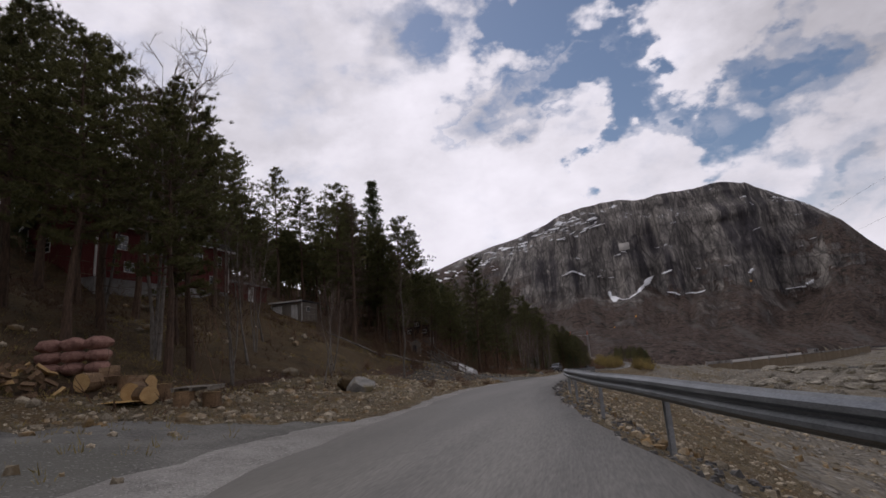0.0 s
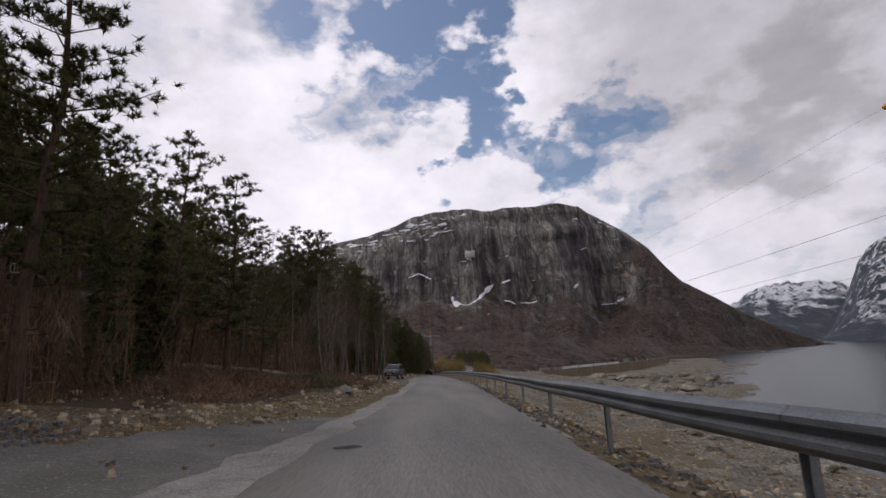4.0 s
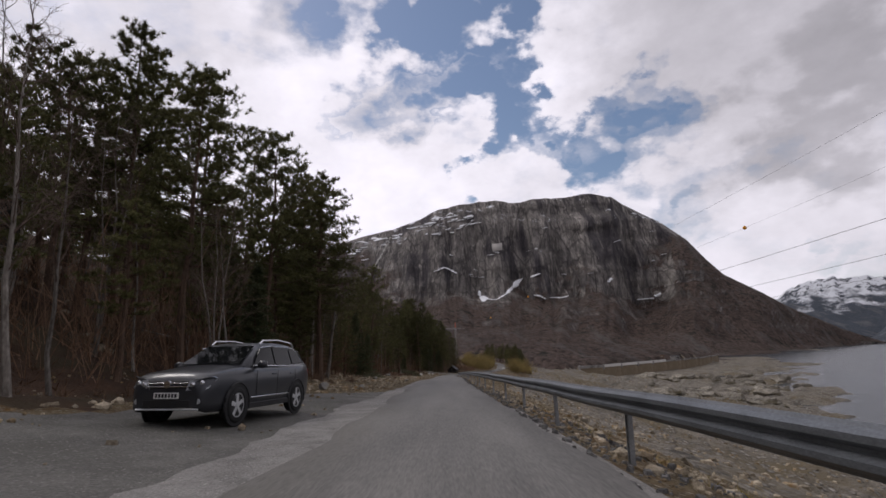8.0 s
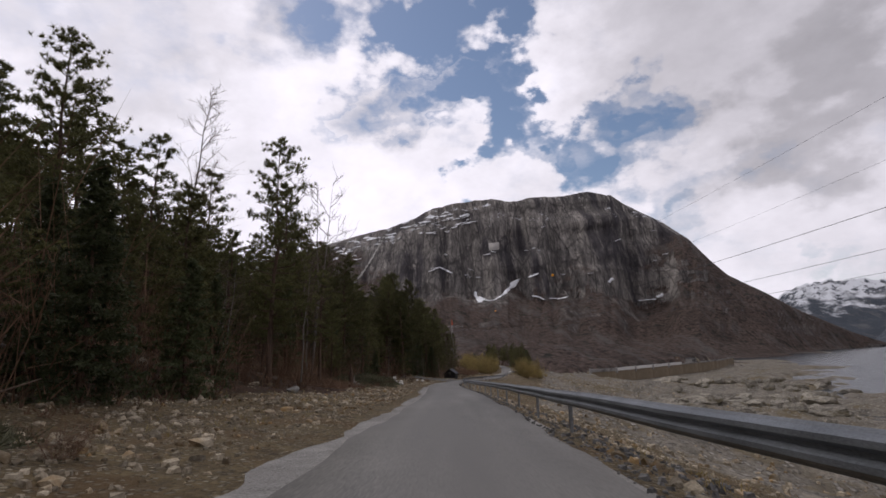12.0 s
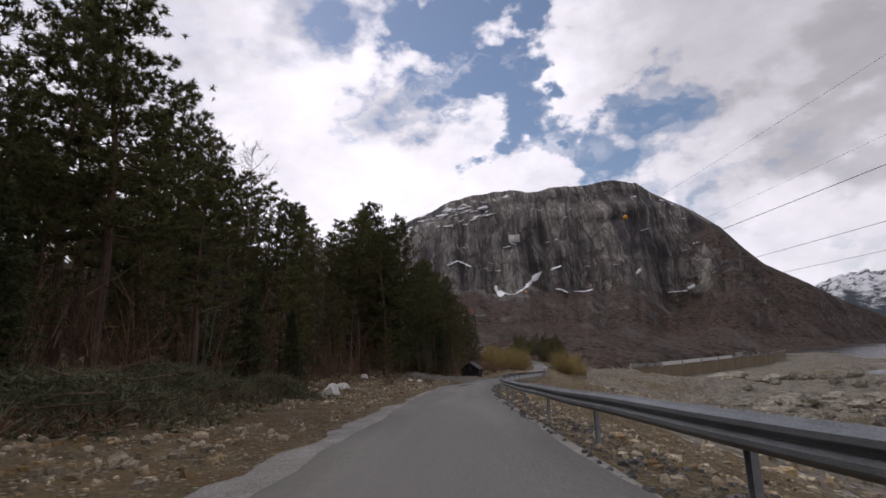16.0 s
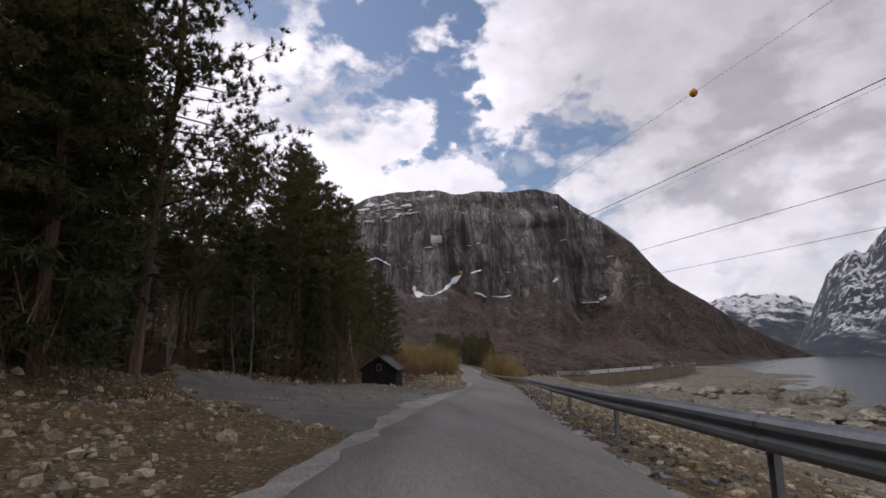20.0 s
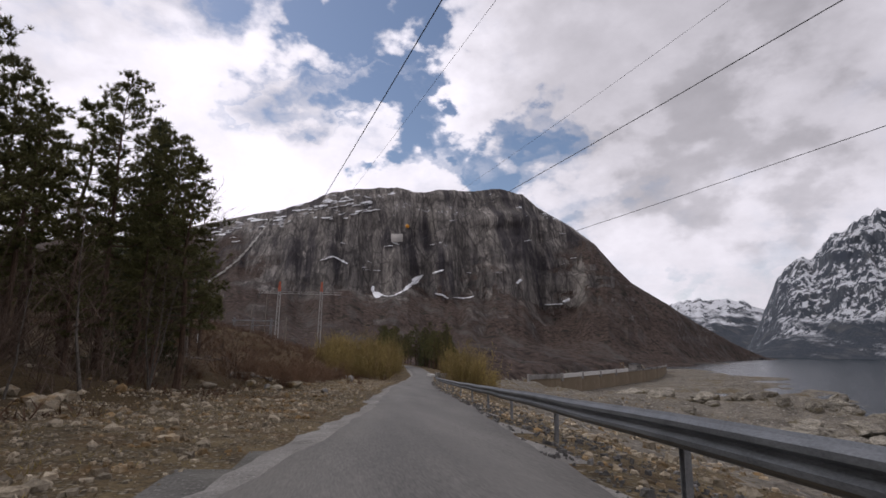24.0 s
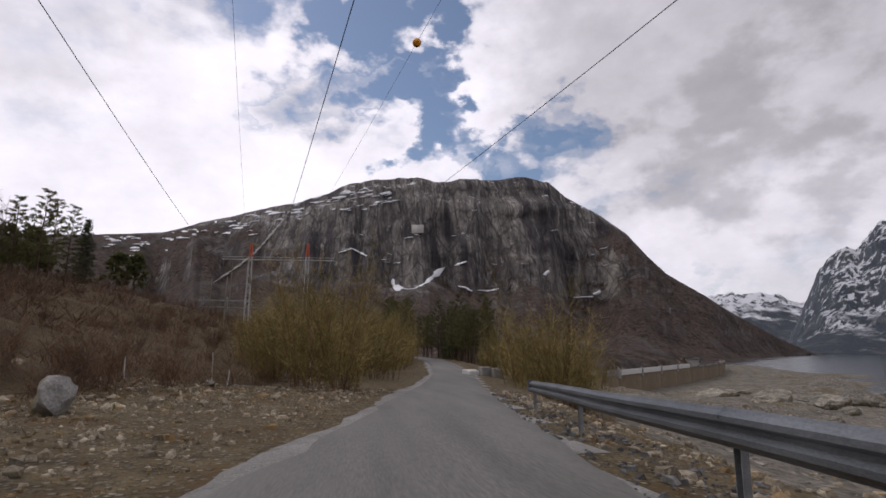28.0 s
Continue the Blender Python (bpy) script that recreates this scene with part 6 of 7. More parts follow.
def make_house(name, m, width, length, wall_h, rise, wall_mat, roof_mat, label, trim=None, over=0.4, plinth=0.5, board=0.0, category="house"):
    """A gabled house, ridge along y, standing on a plinth; the front gable looks to -y."""
    house = thing(name, m, label, category)
    bm = bmesh.new()
    hw, hl = width / 2, length / 2
    prof = [(-hw, 0), (hw, 0), (hw, wall_h), (0, wall_h + rise), (-hw, wall_h)]
    a = [bm.verts.new((x, -hl, z)) for x, z in prof]
    b = [bm.verts.new((x, hl, z)) for x, z in prof]
    bm.faces.new(a)
    bm.faces.new(b[::-1])
    for k in range(5):
        bm.faces.new((a[k], b[k], b[(k + 1) % 5], a[(k + 1) % 5]))
    bmesh.ops.recalc_face_normals(bm, faces=bm.faces)
    wall = part("wall", bm, wall_mat, house)
    part("plinth", boxed((width - 0.06, length - 0.06, plinth + 1.2), (0, 0, -(plinth + 1.2) / 2 + 0.02)), M["concrete"], house)
    if board:
        # cladding boards
        n = int(length / board)
        me = bpy.data.meshes.new("board")
        bb = boxed((0.022, board * 0.86, wall_h), bevel=0.0)
        bb.to_mesh(me)
        bb.free()
        me.materials.append(wall_mat)
        for s in (-1, 1):
            for k in range(n):
                part("board", me, parent=wall, m=pose(s * (hw + 0.011), -hl + board * (k + 0.5), wall_h / 2))
        n = int(width / board)
        for k in range(n):
            x = -hw + board * (k + 0.5)
            h = wall_h + rise * (1 - abs(x) / hw) - 0.05
            me2 = bpy.data.meshes.new("board")
            bb = boxed((board * 0.86, 0.022, h), (0, 0, h / 2))
            bb.to_mesh(me2)
            bb.free()
            me2.materials.append(wall_mat)
            part("board", me2, parent=wall, m=pose(x, -hl - 0.011, 0))
    slope, ln = math.degrees(math.atan2(rise, hw)), math.hypot(rise, hw) + over
    for s in (-1, 1):
        mid = Vector((s * (hw + over * math.cos(radians(slope))) / 2, 0, wall_h + rise - (rise + over * math.sin(radians(slope))) / 2 + 0.07))
        roof = part("roof", boxed((ln, length + 2 * over, 0.12), mid, (0, s * slope, 0), 0.01), roof_mat, house)
        for e in (-1, 1):
            part("bargeboard", boxed((ln, 0.04, 0.20), (mid.x, e * (hl + over + 0.012), mid.z - 0.05), (0, s * slope, 0), 0.006), trim or wall_mat, roof)
        part("fascia", boxed((0.04, length + 2 * over, 0.16), (s * (hw + over * math.cos(radians(slope)) + 0.01), 0, wall_h - over * math.sin(radians(slope)) + 0.03)), trim or wall_mat, roof)
    part("ridge_cap", boxed((0.30, length + 2 * over, 0.05), (0, 0, wall_h + rise + 0.13), bevel=0.015), roof_mat, house)
    if trim:
        for x in (-hw, hw):
            for y in (-hl, hl):
                part("corner_board", boxed((0.13, 0.13, wall_h), (x, y, wall_h / 2), bevel=0.01), trim, house)
    return house


M["green_wood"] = surface("dark_green_boards", (0.018, 0.022, 0.022), (0.040, 0.047, 0.046), 1.5, 25, 0.8, 0.3, stretch=(1, 1, 0.2), random_tint=0.1)
M["shutter_red"] = surface("red_shutter", (0.09, 0.012, 0.010), (0.14, 0.022, 0.018), 3, 25, 0.7, 0.2)
# red house above the verge
red = make_house("house", pose(-37.6, 35.2, 8.3, 0, 0, 0), 7.0, 14.5, 4.4, 2.7, M["red_wood"], M["roof_dark"], "dark red wooden house with white windows on the wooded slope", M["white_paint"], 0.5, 1.6, 0.5)
for y in (-5.2, -2.6, 0.2, 3.0, 5.6):
    make_window(red, pose(3.55, y, 2.9, 0, 0, 90), 0.95, 1.05, M["white_paint"], (2, 3))
for y in (-4.4, 1.5, 5.0):
    make_window(red, pose(3.55, y, 1.0, 0, 0, 90), 0.8, 0.7, M["white_paint"], (2, 2))
for x in (-1.6, 1.6):
    make_window(red, pose(x, -7.29, 2.9), 0.95, 1.05, M["white_paint"], (2, 3))
part("chimney", boxed((0.7, 0.7, 1.5), (0, 1.5, 7.6), bevel=0.02), M["concrete"], red)
annex = make_house("house_annex", pose(-38.2, 47.6, 7.9), 4.5, 8.0, 1.9, 0.8, M["red_wood"], M["roof_dark"], "low dark red outbuilding beside the red house", None, 0.3, 0.8, 0.5, "outbuilding")
part("door", boxed((0.06, 0.95, 1.75), (2.27, 1.0, 0.9), bevel=0.01), M["white_paint"], annex)


def make_shed():
    shed = thing("shed", pose(-32.4, 52.0, 5.35, 0, 0, -6), "small weathered shed with white panels and flat roof", "shed")
    part("wall", boxed((4.3, 2.9, 2.25), (0, 0, 1.12)), M["grey_wood"], shed)
    part("plinth", boxed((4.2, 2.8, 1.4), (0, 0, -0.68)), M["concrete"], shed)
    part("roof", boxed((4.7, 3.4, 0.09), (0, -0.05, 2.36), (-3, 0, 0), 0.01), M["roof_dark"], shed)
    part("fascia", boxed((4.72, 0.05, 0.16), (0, -1.76, 2.42), (-3, 0, 0)), M["white_paint"], shed)
    for x in (-1.65, -0.95):
        part("panel", boxed((0.62, 0.05, 1.9), (x, -1.48, 1.05), bevel=0.008), M["white_paint"], shed, "flaking white board panel")
    door = part("door", boxed((0.85, 0.05, 1.95), (1.10, -1.48, 1.05), bevel=0.008), M["white_paint"], shed, "white plank door")
    part("door_handle", boxed((0.03, 0.05, 0.14), (0.78, -1.53, 1.05)), M["black_plastic"], door)
    for x in (-2.15, 2.15):
        part("corner_board", boxed((0.13, 0.06, 2.25), (x, -1.49, 1.12)), M["white_paint"], shed)
    make_window(shed, pose(2.17, -0.3, 1.5, 0, 0, 90), 0.55, 0.45, M["white_paint"], (2, 2))
    me = bpy.data.meshes.new("board")
    bb = boxed((0.025, 2.8, 0.16))
    bb.to_mesh(me)
    bb.free()
    me.materials.append(M["grey_wood"])
    for k in range(11):
        part("board", me, parent=shed, m=pose(2.16, 0, 0.12 + 0.195 * k, 0, 5, 0))


make_shed()
# dark house with a steep roof among the pines
dark = make_house("house", pose(-29.0, 118.0, 2.5, 0, 0, 4), 6.2, 9.0, 2.9, 2.7, M["green_wood"], M["roof_dark"], "dark green wooden cabin with grey roof and red shutters among pines", M["green_wood"], 0.5, 0.9, 0.5)
for y in (-2.4, 1.6):
    make_window(dark, pose(3.15, y, 1.55, 0, 0, 90), 0.9, 0.9, M["white_paint"], (3, 3), M["shutter_red"])
make_window(dark, pose(-1.2, -4.55, 1.55), 0.9, 0.9, M["white_paint"], (3, 3))
make_window(dark, pose(0.0, -4.55, 3.7), 0.7, 0.8, M["white_paint"], (2, 2))
part("white_verge", boxed((4.3, 0.05, 0.16), (-1.85, -5.09, 4.05), (0, -41, 0)), M["white_paint"], dark)
part("white_verge", boxed((4.3, 0.05, 0.16), (1.85, -5.09, 4.05), (0, 41, 0)), M["white_paint"], dark)
part("chimney", boxed((0.55, 0.55, 1.3), (0.3, 2.2, 5.9), bevel=0.02), M["concrete"], dark)
# tarred hut by the road
hut = make_house("hut", pose(0.9, 272.1, gz(0.9, 272.1) + 0.65, 0, 0, -12), 3.0, 3.6, 1.75, 1.05, M["black_wood"], M["roof_dark"], "small black tarred boathouse with gable roof below the road", None, 0.22, 0.6, 0.25, "hut")
make_window(hut, pose(0, -1.84, 1.95), 0.22, 0.42, M["grey_wood"], (1, 1))
part("lamp", boxed((0.14, 0.10, 0.12), (0, -1.9, 2.72), bevel=0.02), M["white_paint"], hut)
part("lower_panel", boxed((2.5, 0.04, 0.5), (0, -1.80, -0.28)), surface("mossy_panel", (0.03, 0.035, 0.022), (0.06, 0.065, 0.04), 3, 20, 0.9, 0.2), hut)
for x in (-1.42, 1.42):
    part("foot", boxed((0.22, 0.3, 0.7), (x, -1.68, -0.35), bevel=0.02), M["concrete"], hut)
# cabin half hidden by pines
cabin = make_house("cabin", pose(-13.9, 252.0, gz(-13.9, 252.0) + 0.9, 0, 0, -20), 3.8, 4.6, 2.0, 1.5, M["black_wood"], M["roof_dark"], "small dark cabin on pale piers behind the pines", None, 0.35, 0.0, 0.25, "cabin")
part("verge_trim", boxed((2.75, 0.05, 0.12), (1.1, -2.68, 2.72), (0, 38, 0)), M["grey_wood"], cabin)
make_window(cabin, pose(-0.9, -2.33, 1.1), 0.4, 0.6, M["grey_wood"], (1, 2))
# privy on the slope
privy = make_house("privy", pose(-21.4, 63.6, gz(-21.4, 63.6) - 0.15, 0, 0, 14), 1.15, 1.15, 1.4, 0.35, M["grey_wood"], M["roof_dark"], "tiny weathered plank hut with open doorway", None, 0.12, 0.0, 0.25, "hut")
# black panel on the closed wall paints the shade inside an open doorway
part("doorway", boxed((0.5, 0.05, 1.2), (-0.15, -0.585, 0.62)), M["ink_and_shade"], privy)
part("door", boxed((0.5, 0.04, 1.3), (0.40, -0.63, 0.67), (0, 0, 8)), M["grey_wood"], privy, "pale open plank door")
# gabled cottage far along the wood
cottage = make_house("cottage", pose(-27.5, 84.0, gz(-27.5, 84.0) + 0.3, 0, 0, 10), 4.5, 5.5, 2.2, 1.9, M["black_wood"], M["roof_dark"], "dark cottage with pale bargeboards among the trees", M["grey_wood"], 0.35, 0.6, 0.0, "cottage")
make_window(cottage, pose(0, -2.79, 2.3), 0.5, 0.5, M["white_paint"], (2, 2))
for x in (-1.2, 1.2):
    make_window(cottage, pose(x, -2.79, 1.1), 0.7, 0.5, M["white_paint"], (4, 1))


# ---- overturned boat and the wooden steps ----
def make_boat():
    a, b = Vector((-12.5, 57.9, gz(-12.5, 57.9) + 0.10)), Vector((-17.3, 62.0, gz(-17.3, 62.0) + 0.42))
    ln = (b - a).length
    ahead = (b - a).normalized()
    across = ahead.cross(Vector((0, 0, 1))).normalized()
    up = across.cross(ahead)
    m = Matrix((across, ahead, up)).transposed().to_4x4()
    m.translation = a
    boat = thing("boat", m, "white hull of an overturned boat lying on the slope", "boat")
    secs = []
    for k, u in enumerate(np.linspace(0, 1, 15)):
        w = 0.92 * math.sin(math.pi * min(1, 0.10 + u * 0.80)) ** 0.55
        h = 0.80 * (0.55 + 0.45 * math.sin(math.pi * (0.15 + 0.7 * u)))
        secs.append((u * ln, [(w, 0.0), (w * 0.99, 0.15 * h), (w * 0.90, 0.50 * h), (w * 0.62, 0.82 * h), (w * 0.25, 0.96 * h), (0.0, h)]))
    part("hull", loft(secs), surface("gelcoat", (0.55, 0.55, 0.54), (0.80, 0.80, 0.79), 1.2, 12, 0.45, 0.1, third=(0.42, 0.42, 0.38), third_scale=0.9), boat)
    keel = bmesh.new()
    tube(keel, [(0, s[0], s[1][-1][1] + 0.02) for s in secs], [0.03] * 15, 5)
    part("keel", keel, M["grey_wood"], boat)
    for s in (-1, 1):
        rub = bmesh.new()
        tube(rub, [(s * q[1][1][0], q[0], q[1][1][1]) for q in secs], [0.03] * 15, 5)
        part("rubbing_strake", rub, M["black_plastic"], boat)


make_boat()


def make_steps():
    a, b = Vector((-13.7, 57.1, gz(-13.7, 57.1))), Vector((-18.1, 60.9, gz(-18.1, 60.9) + 0.9))
    flat = Vector((b.x - a.x, b.y - a.y, 0))
    turn = math.degrees(math.atan2(-flat.x, flat.y))
    steps = thing("wooden_steps", pose(a.x, a.y, a.z, 0, 0, turn), "weathered grey outdoor wooden steps with handrails", "steps")
    run, rise = flat.length, b.z - a.z
    n = 13
    for k in range(n):
        part("tread", boxed((1.05, 0.30, 0.045), (0, run * (k + 0.5) / n, rise * (k + 1) / n), bevel=0.006), M["grey_wood"], steps)
    pitch = math.degrees(math.atan2(rise, run))
    for s in (-1, 1):
        part("stringer", boxed((0.05, math.hypot(run, rise), 0.24), (s * 0.53, run / 2, rise / 2 + 0.02), (pitch, 0, 0)), M["grey_wood"], steps)
        for z in (0.55, 0.98):
            part("handrail", boxed((0.045, math.hypot(run, rise) + 0.2, 0.11), (s * 0.60, run / 2, rise / 2 + z), (pitch, 0, 0), 0.008), M["grey_wood"], steps)
        for k in range(5):
            u = 0.03 + 0.235 * k
            part("baluster", boxed((0.08, 0.08, 1.35), (s * 0.57, run * u, rise * u + 0.35), bevel=0.008), M["grey_wood"], steps)


make_steps()


# ---- firewood yard ----
def make_log(x, y, z, r, ln, rot, label="sawn log round with pale cut face", mat=None):
    log = thing("log", pose(x, y, z, *rot), label, "log", group="sawn logs in the yard")
    bm = bmesh.new()
    g = np.random.default_rng(int(abs(x * 100 + y * 7)))
    n = 14
    rr = [r * g.uniform(0.92, 1.06) for _ in range(n)]
    a = [bm.verts.new((rr[k] * math.cos(6.283 * k / n), rr[k] * math.sin(6.283 * k / n), -ln / 2)) for k in range(n)]
    b = [bm.verts.new((rr[k] * 0.97 * math.cos(6.283 * k / n), rr[k] * 0.97 * math.sin(6.283 * k / n), ln / 2)) for k in range(n)]
    for k in range(n):
        bm.faces.new((a[k], a[(k + 1) % n], b[(k + 1) % n], b[k]))
    part("bark", bm, mat or M["log"], log)
    for s, ring in ((-1, a), (1, b)):
        face = bmesh.new()
        f = [face.verts.new((rr[k] * 0.95 * math.cos(6.283 * k / n), rr[k] * 0.95 * math.sin(6.283 * k / n), s * (ln / 2 + 0.004))) for k in range(n)]
        face.faces.new(f if s > 0 else f[::-1])
        part("cut_face", face, M["cut_wood"], log)
    return log


for x, y, r, ln, lying, spin in ((-13.0, 12.2, 0.30, 0.55, 90, 20), (-12.4, 12.0, 0.28, 0.5, 90, 70), (-13.6, 13.0, 0.33, 0.6, 90, 100), (-12.9, 13.2, 0.24, 0.5, 0, 0), (-14.8, 12.2, 0.30, 0.55, 90, 10), (-14.3, 13.1, 0.27, 0.5, 0, 40), (-15.4, 13.4, 0.34, 0.6, 90, 140), (-11.2, 12.2, 0.30, 0.42, 0, 0), (-10.6, 12.6, 0.26, 0.4, 0, 0)):
    make_log(x, y, gz(x, y) + (r * 0.92 if lying else ln / 2), r, ln, (lying, 0, spin))
g0 = np.random.default_rng(5)
for k in range(46):
    x, y = -16.6 + g0.normal(0, 0.9), 11.3 + g0.normal(0, 0.6)
    hgt = max(0.0, 0.85 - 0.55 * math.hypot(x + 16.6, y - 11.3))
    wedge = bmesh.new()
    vs = [wedge.verts.new(p) for p in ((-0.2, -0.07, 0), (-0.2, 0.07, 0), (-0.2, 0, 0.12), (0.2, -0.07, 0), (0.2, 0.07, 0), (0.2, 0, 0.12))]
    for f in ((0, 2, 1), (3, 4, 5), (0, 3, 5, 2), (1, 2, 5, 4), (0, 1, 4, 3)):
        wedge.faces.new([vs[i] for i in f])
    ob = part("split_log", wedge, M["cut_wood"] if k % 3 == 0 else M["log"], None, m=pose(x, y, gz(x, y) + hgt * g0.uniform(0.1, 1.0) + 0.02, g0.uniform(-40, 40), g0.uniform(-40, 40), g0.uniform(0, 360)))
    tagged(ob, "split firewood log thrown on a heap", "firewood", group="firewood heap")
for i in range(3):
    for j in range(3):
        bm = bmesh.new()
        bmesh.ops.create_uvsphere(bm, u_segments=14, v_segments=8, radius=0.5, matrix=Matrix.Diagonal((0.95, 0.62, 0.46, 1)))
        for v in bm.verts:
            v.co += v.co.normalized() * 0.07 * noise.noise(v.co * 5 + Vector((i, j, 0)))
        x, y = -17.6 + 0.9 * i, 13.0 + 0.15 * i
        ob = part("sack", bm, surface("pink_net_sack", (0.22, 0.11, 0.09), (0.42, 0.25, 0.20), 6, 40, 0.9, 0.6), None, m=pose(x, y, gz(-16.7, 13.2) + 0.35 + 0.40 * j, 0, 0, 8 * j))
        tagged(ob, "pinkish net sack of firewood in a stack", "sack", group="stack of firewood sacks")
pal = thing("pallet", pose(-11.0, 12.5, gz(-11.0, 12.5) + 0.44, 0, 0, 15), "grey wooden pallet resting on log rounds", "pallet")
for k in range(6):
    part("slat", boxed((1.2, 0.11, 0.022), (0, -0.40 + 0.16 * k, 0.11)), M["grey_wood"], pal)
for x in (-0.52, 0, 0.52):
    part("bearer", boxed((0.10, 0.90, 0.09), (x, 0, 0.05)), M["grey_wood"], pal)
dust = bmesh.new()
bmesh.ops.create_circle(dust, cap_ends=True, segments=26, radius=1.0)
for v in dust.verts:
    v.co *= 0.75 + 0.35 * noise.noise(v.co * 2)
    v.co = Vector((v.co.x * 1.3, v.co.y * 0.6, 0))
tagged(part("sawdust", dust, M["sawdust"], None, m=pose(-13.0, 11.6, gz(-13.0, 11.6) + 0.05)), "yellow sawdust spilled by the chopping place", "sawdust", kind="stuff")
boulder(-9.9, 21.4, (1.7, 1.2, 0.95), "large grey split boulder on the verge", 850, None, 0.25)
boulder(-10.9, 22.0, (1.5, 1.3, 1.15), "earth-covered brown boulder with dry grass", 851, M["grass_slope"], 0.2)
boulder(12.7, 330.6, (1.25, 1.0, 0.95), "large rounded granite boulder by the road", 852, None, 0.22)
boulder(7.6, 310.5, (2.2, 0.9, 0.75), "long pale block of stone beside the road", 853, M["pale_block"], 0.25)
boulder(3.2, 304.0, (1.1, 0.9, 0.7), "pale angular block among rubble", 854, M["pale_block"], 0.25)


# ---- patches in the asphalt ----
def make_patch(x, y, w, l, seed):
    bm = bmesh.new()
    g = np.random.default_rng(seed)
    ring = [bm.verts.new((w * (0.55 + 0.6 * g.random()) * math.cos(a), l * (0.55 + 0.6 * g.random()) * math.sin(a), 0)) for a in np.linspace(0, 6.283, 18)[:-1]]
    bm.faces.new(ring)
    pitch = math.degrees(math.atan2(float(road_z(y + 1) - road_z(y - 1)), 2))
    zz = float(road_z(y)) + float(np.interp(x - float(road_x(y)), CROWN[:, 0], CROWN[:, 1])) + 0.008
    tagged(part("patch", bm, M["patch"], None, m=pose(x, y, zz, pitch, 0, 0)), "dark repaired spot in the asphalt", "road patch", kind="structure")


for x, y, w, l in ((-0.6, 223.4, 0.42, 1.3), (-0.05, 225.4, 0.35, 0.7), (-0.2, 10.5, 0.3, 0.25), (19.4, 335.0, 0.3, 0.35), (17.9, 318.5, 0.3, 0.35), (-3.7, 56.2, 0.22, 0.2)):
    make_patch(x, y, w, l, int(y * 10))

# ---- snow, scar and pipeline lying on the mountain ----
def on_cliff(az, el):
    """The place on the mountain's face seen from the hub at that direction."""
    i = int(np.clip((az + 75) / 123 * (cliff_grid.shape[0] - 1), 0, cliff_grid.shape[0] - 1))
    col = cliff_grid[i]
    r = np.hypot(col[:, 0] - HUB[0], col[:, 1] - HUB[1])
    e = np.degrees(np.arctan2(col[:, 2] - EYE_Z, r))
    k = int(np.argmax(e >= el)) if (e >= el).any() else len(e) - 2
    k = max(k, 1)
    f = np.clip((el - e[k - 1]) / (e[k] - e[k - 1] + 1e-9), 0, 1)
    p = col[k - 1] + (col[k] - col[k - 1]) * f
    out = Vector((HUB[0] - p[0], HUB[1] - p[1], EYE_Z - p[2])).normalized()
    return Vector(p) + out * 5.0, out


def draped(name, line, width, material, label, category, rough=0.5, seed=0, step=0.22):
    """A ragged strip lying along the face through directions (azimuth, elevation); width in degrees, one or one per station."""
    widths = width if isinstance(width, tuple) else None
    width = max(widths) if widths else width
    g = np.random.default_rng(seed)
    pts = []
    for (a0, e0), (a1, e1) in zip(line, line[1:]):
        n = max(2, int(math.hypot(a1 - a0, e1 - e0) / step))
        pts += [(a0 + (a1 - a0) * k / n, e0 + (e1 - e0) * k / n) for k in range(n)]
    pts.append(line[-1])
    bm = bmesh.new()
    rows = []
    for k, (a, e) in enumerate(pts):
        u = k / (len(pts) - 1)
        swell = np.interp(u * (len(line) - 1), range(len(line)), widths) / width if widths else 0.35 + 0.65 * math.sin(math.pi * (0.12 + 0.76 * u))
        w = width * swell * max(0.25, 1 + rough * g.normal(0, 0.5)) if rough else width
        a0, e0 = pts[max(k - 1, 0)]
        a1, e1 = pts[min(k + 1, len(pts) - 1)]
        ln = math.hypot(a1 - a0, e1 - e0) + 1e-9
        na, ne = -(e1 - e0) / ln, (a1 - a0) / ln
        row = []
        for s in (-0.5, -0.17, 0.17, 0.5):
            p, out = on_cliff(a + na * w * s, e + ne * w * s)
            row.append(bm.verts.new(p + out * (1.5 if abs(s) < 0.3 else -2.0)))
        rows.append(row)
    for p, q in zip(rows, rows[1:]):
        for j in range(3):
            bm.faces.new((p[j], p[j + 1], q[j + 1], q[j])).smooth = True
    bmesh.ops.recalc_face_normals(bm, faces=bm.faces)
    return tagged(part(name, bm, material), label, category, kind="structure")


SNOW_LINES = [([(3.75, 7.6), (3.75, 6.8), (4.1, 6.3), (4.9, 6.3)], (0.12, 0.25, 0.75, 0.16)), ([(4.7, 6.3), (5.5, 6.15), (6.25, 6.25), (7.7, 6.95)], (0.12, 0.07, 0.16, 0.12)), ([(7.4, 6.8), (8.0, 7.3), (8.8, 7.95), (9.8, 8.76)], (0.14, 0.55, 0.8, 0.06)),
              ([(10.9, 8.95), (11.6, 9.15), (12.3, 9.4)], (0.12, 0.35, 0.14)), ([(11.4, 6.55), (12.2, 6.4), (12.9, 6.0)], (0.10, 0.28, 0.12)), ([(13.6, 6.1), (14.9, 6.0), (16.1, 6.25)], (0.09, 0.16, 0.12)), ([(24.5, 5.15), (26.5, 5.2)], (0.10, 0.16)),
              ([(26.65, 5.45), (27.35, 5.7)], (0.35, 0.4)), ([(21.3, 7.75), (21.85, 8.2)], (0.3, 0.3)), ([(-2.7, 10.1), (-1.1, 10.7), (0.6, 9.9)], (0.10, 0.18, 0.16))]
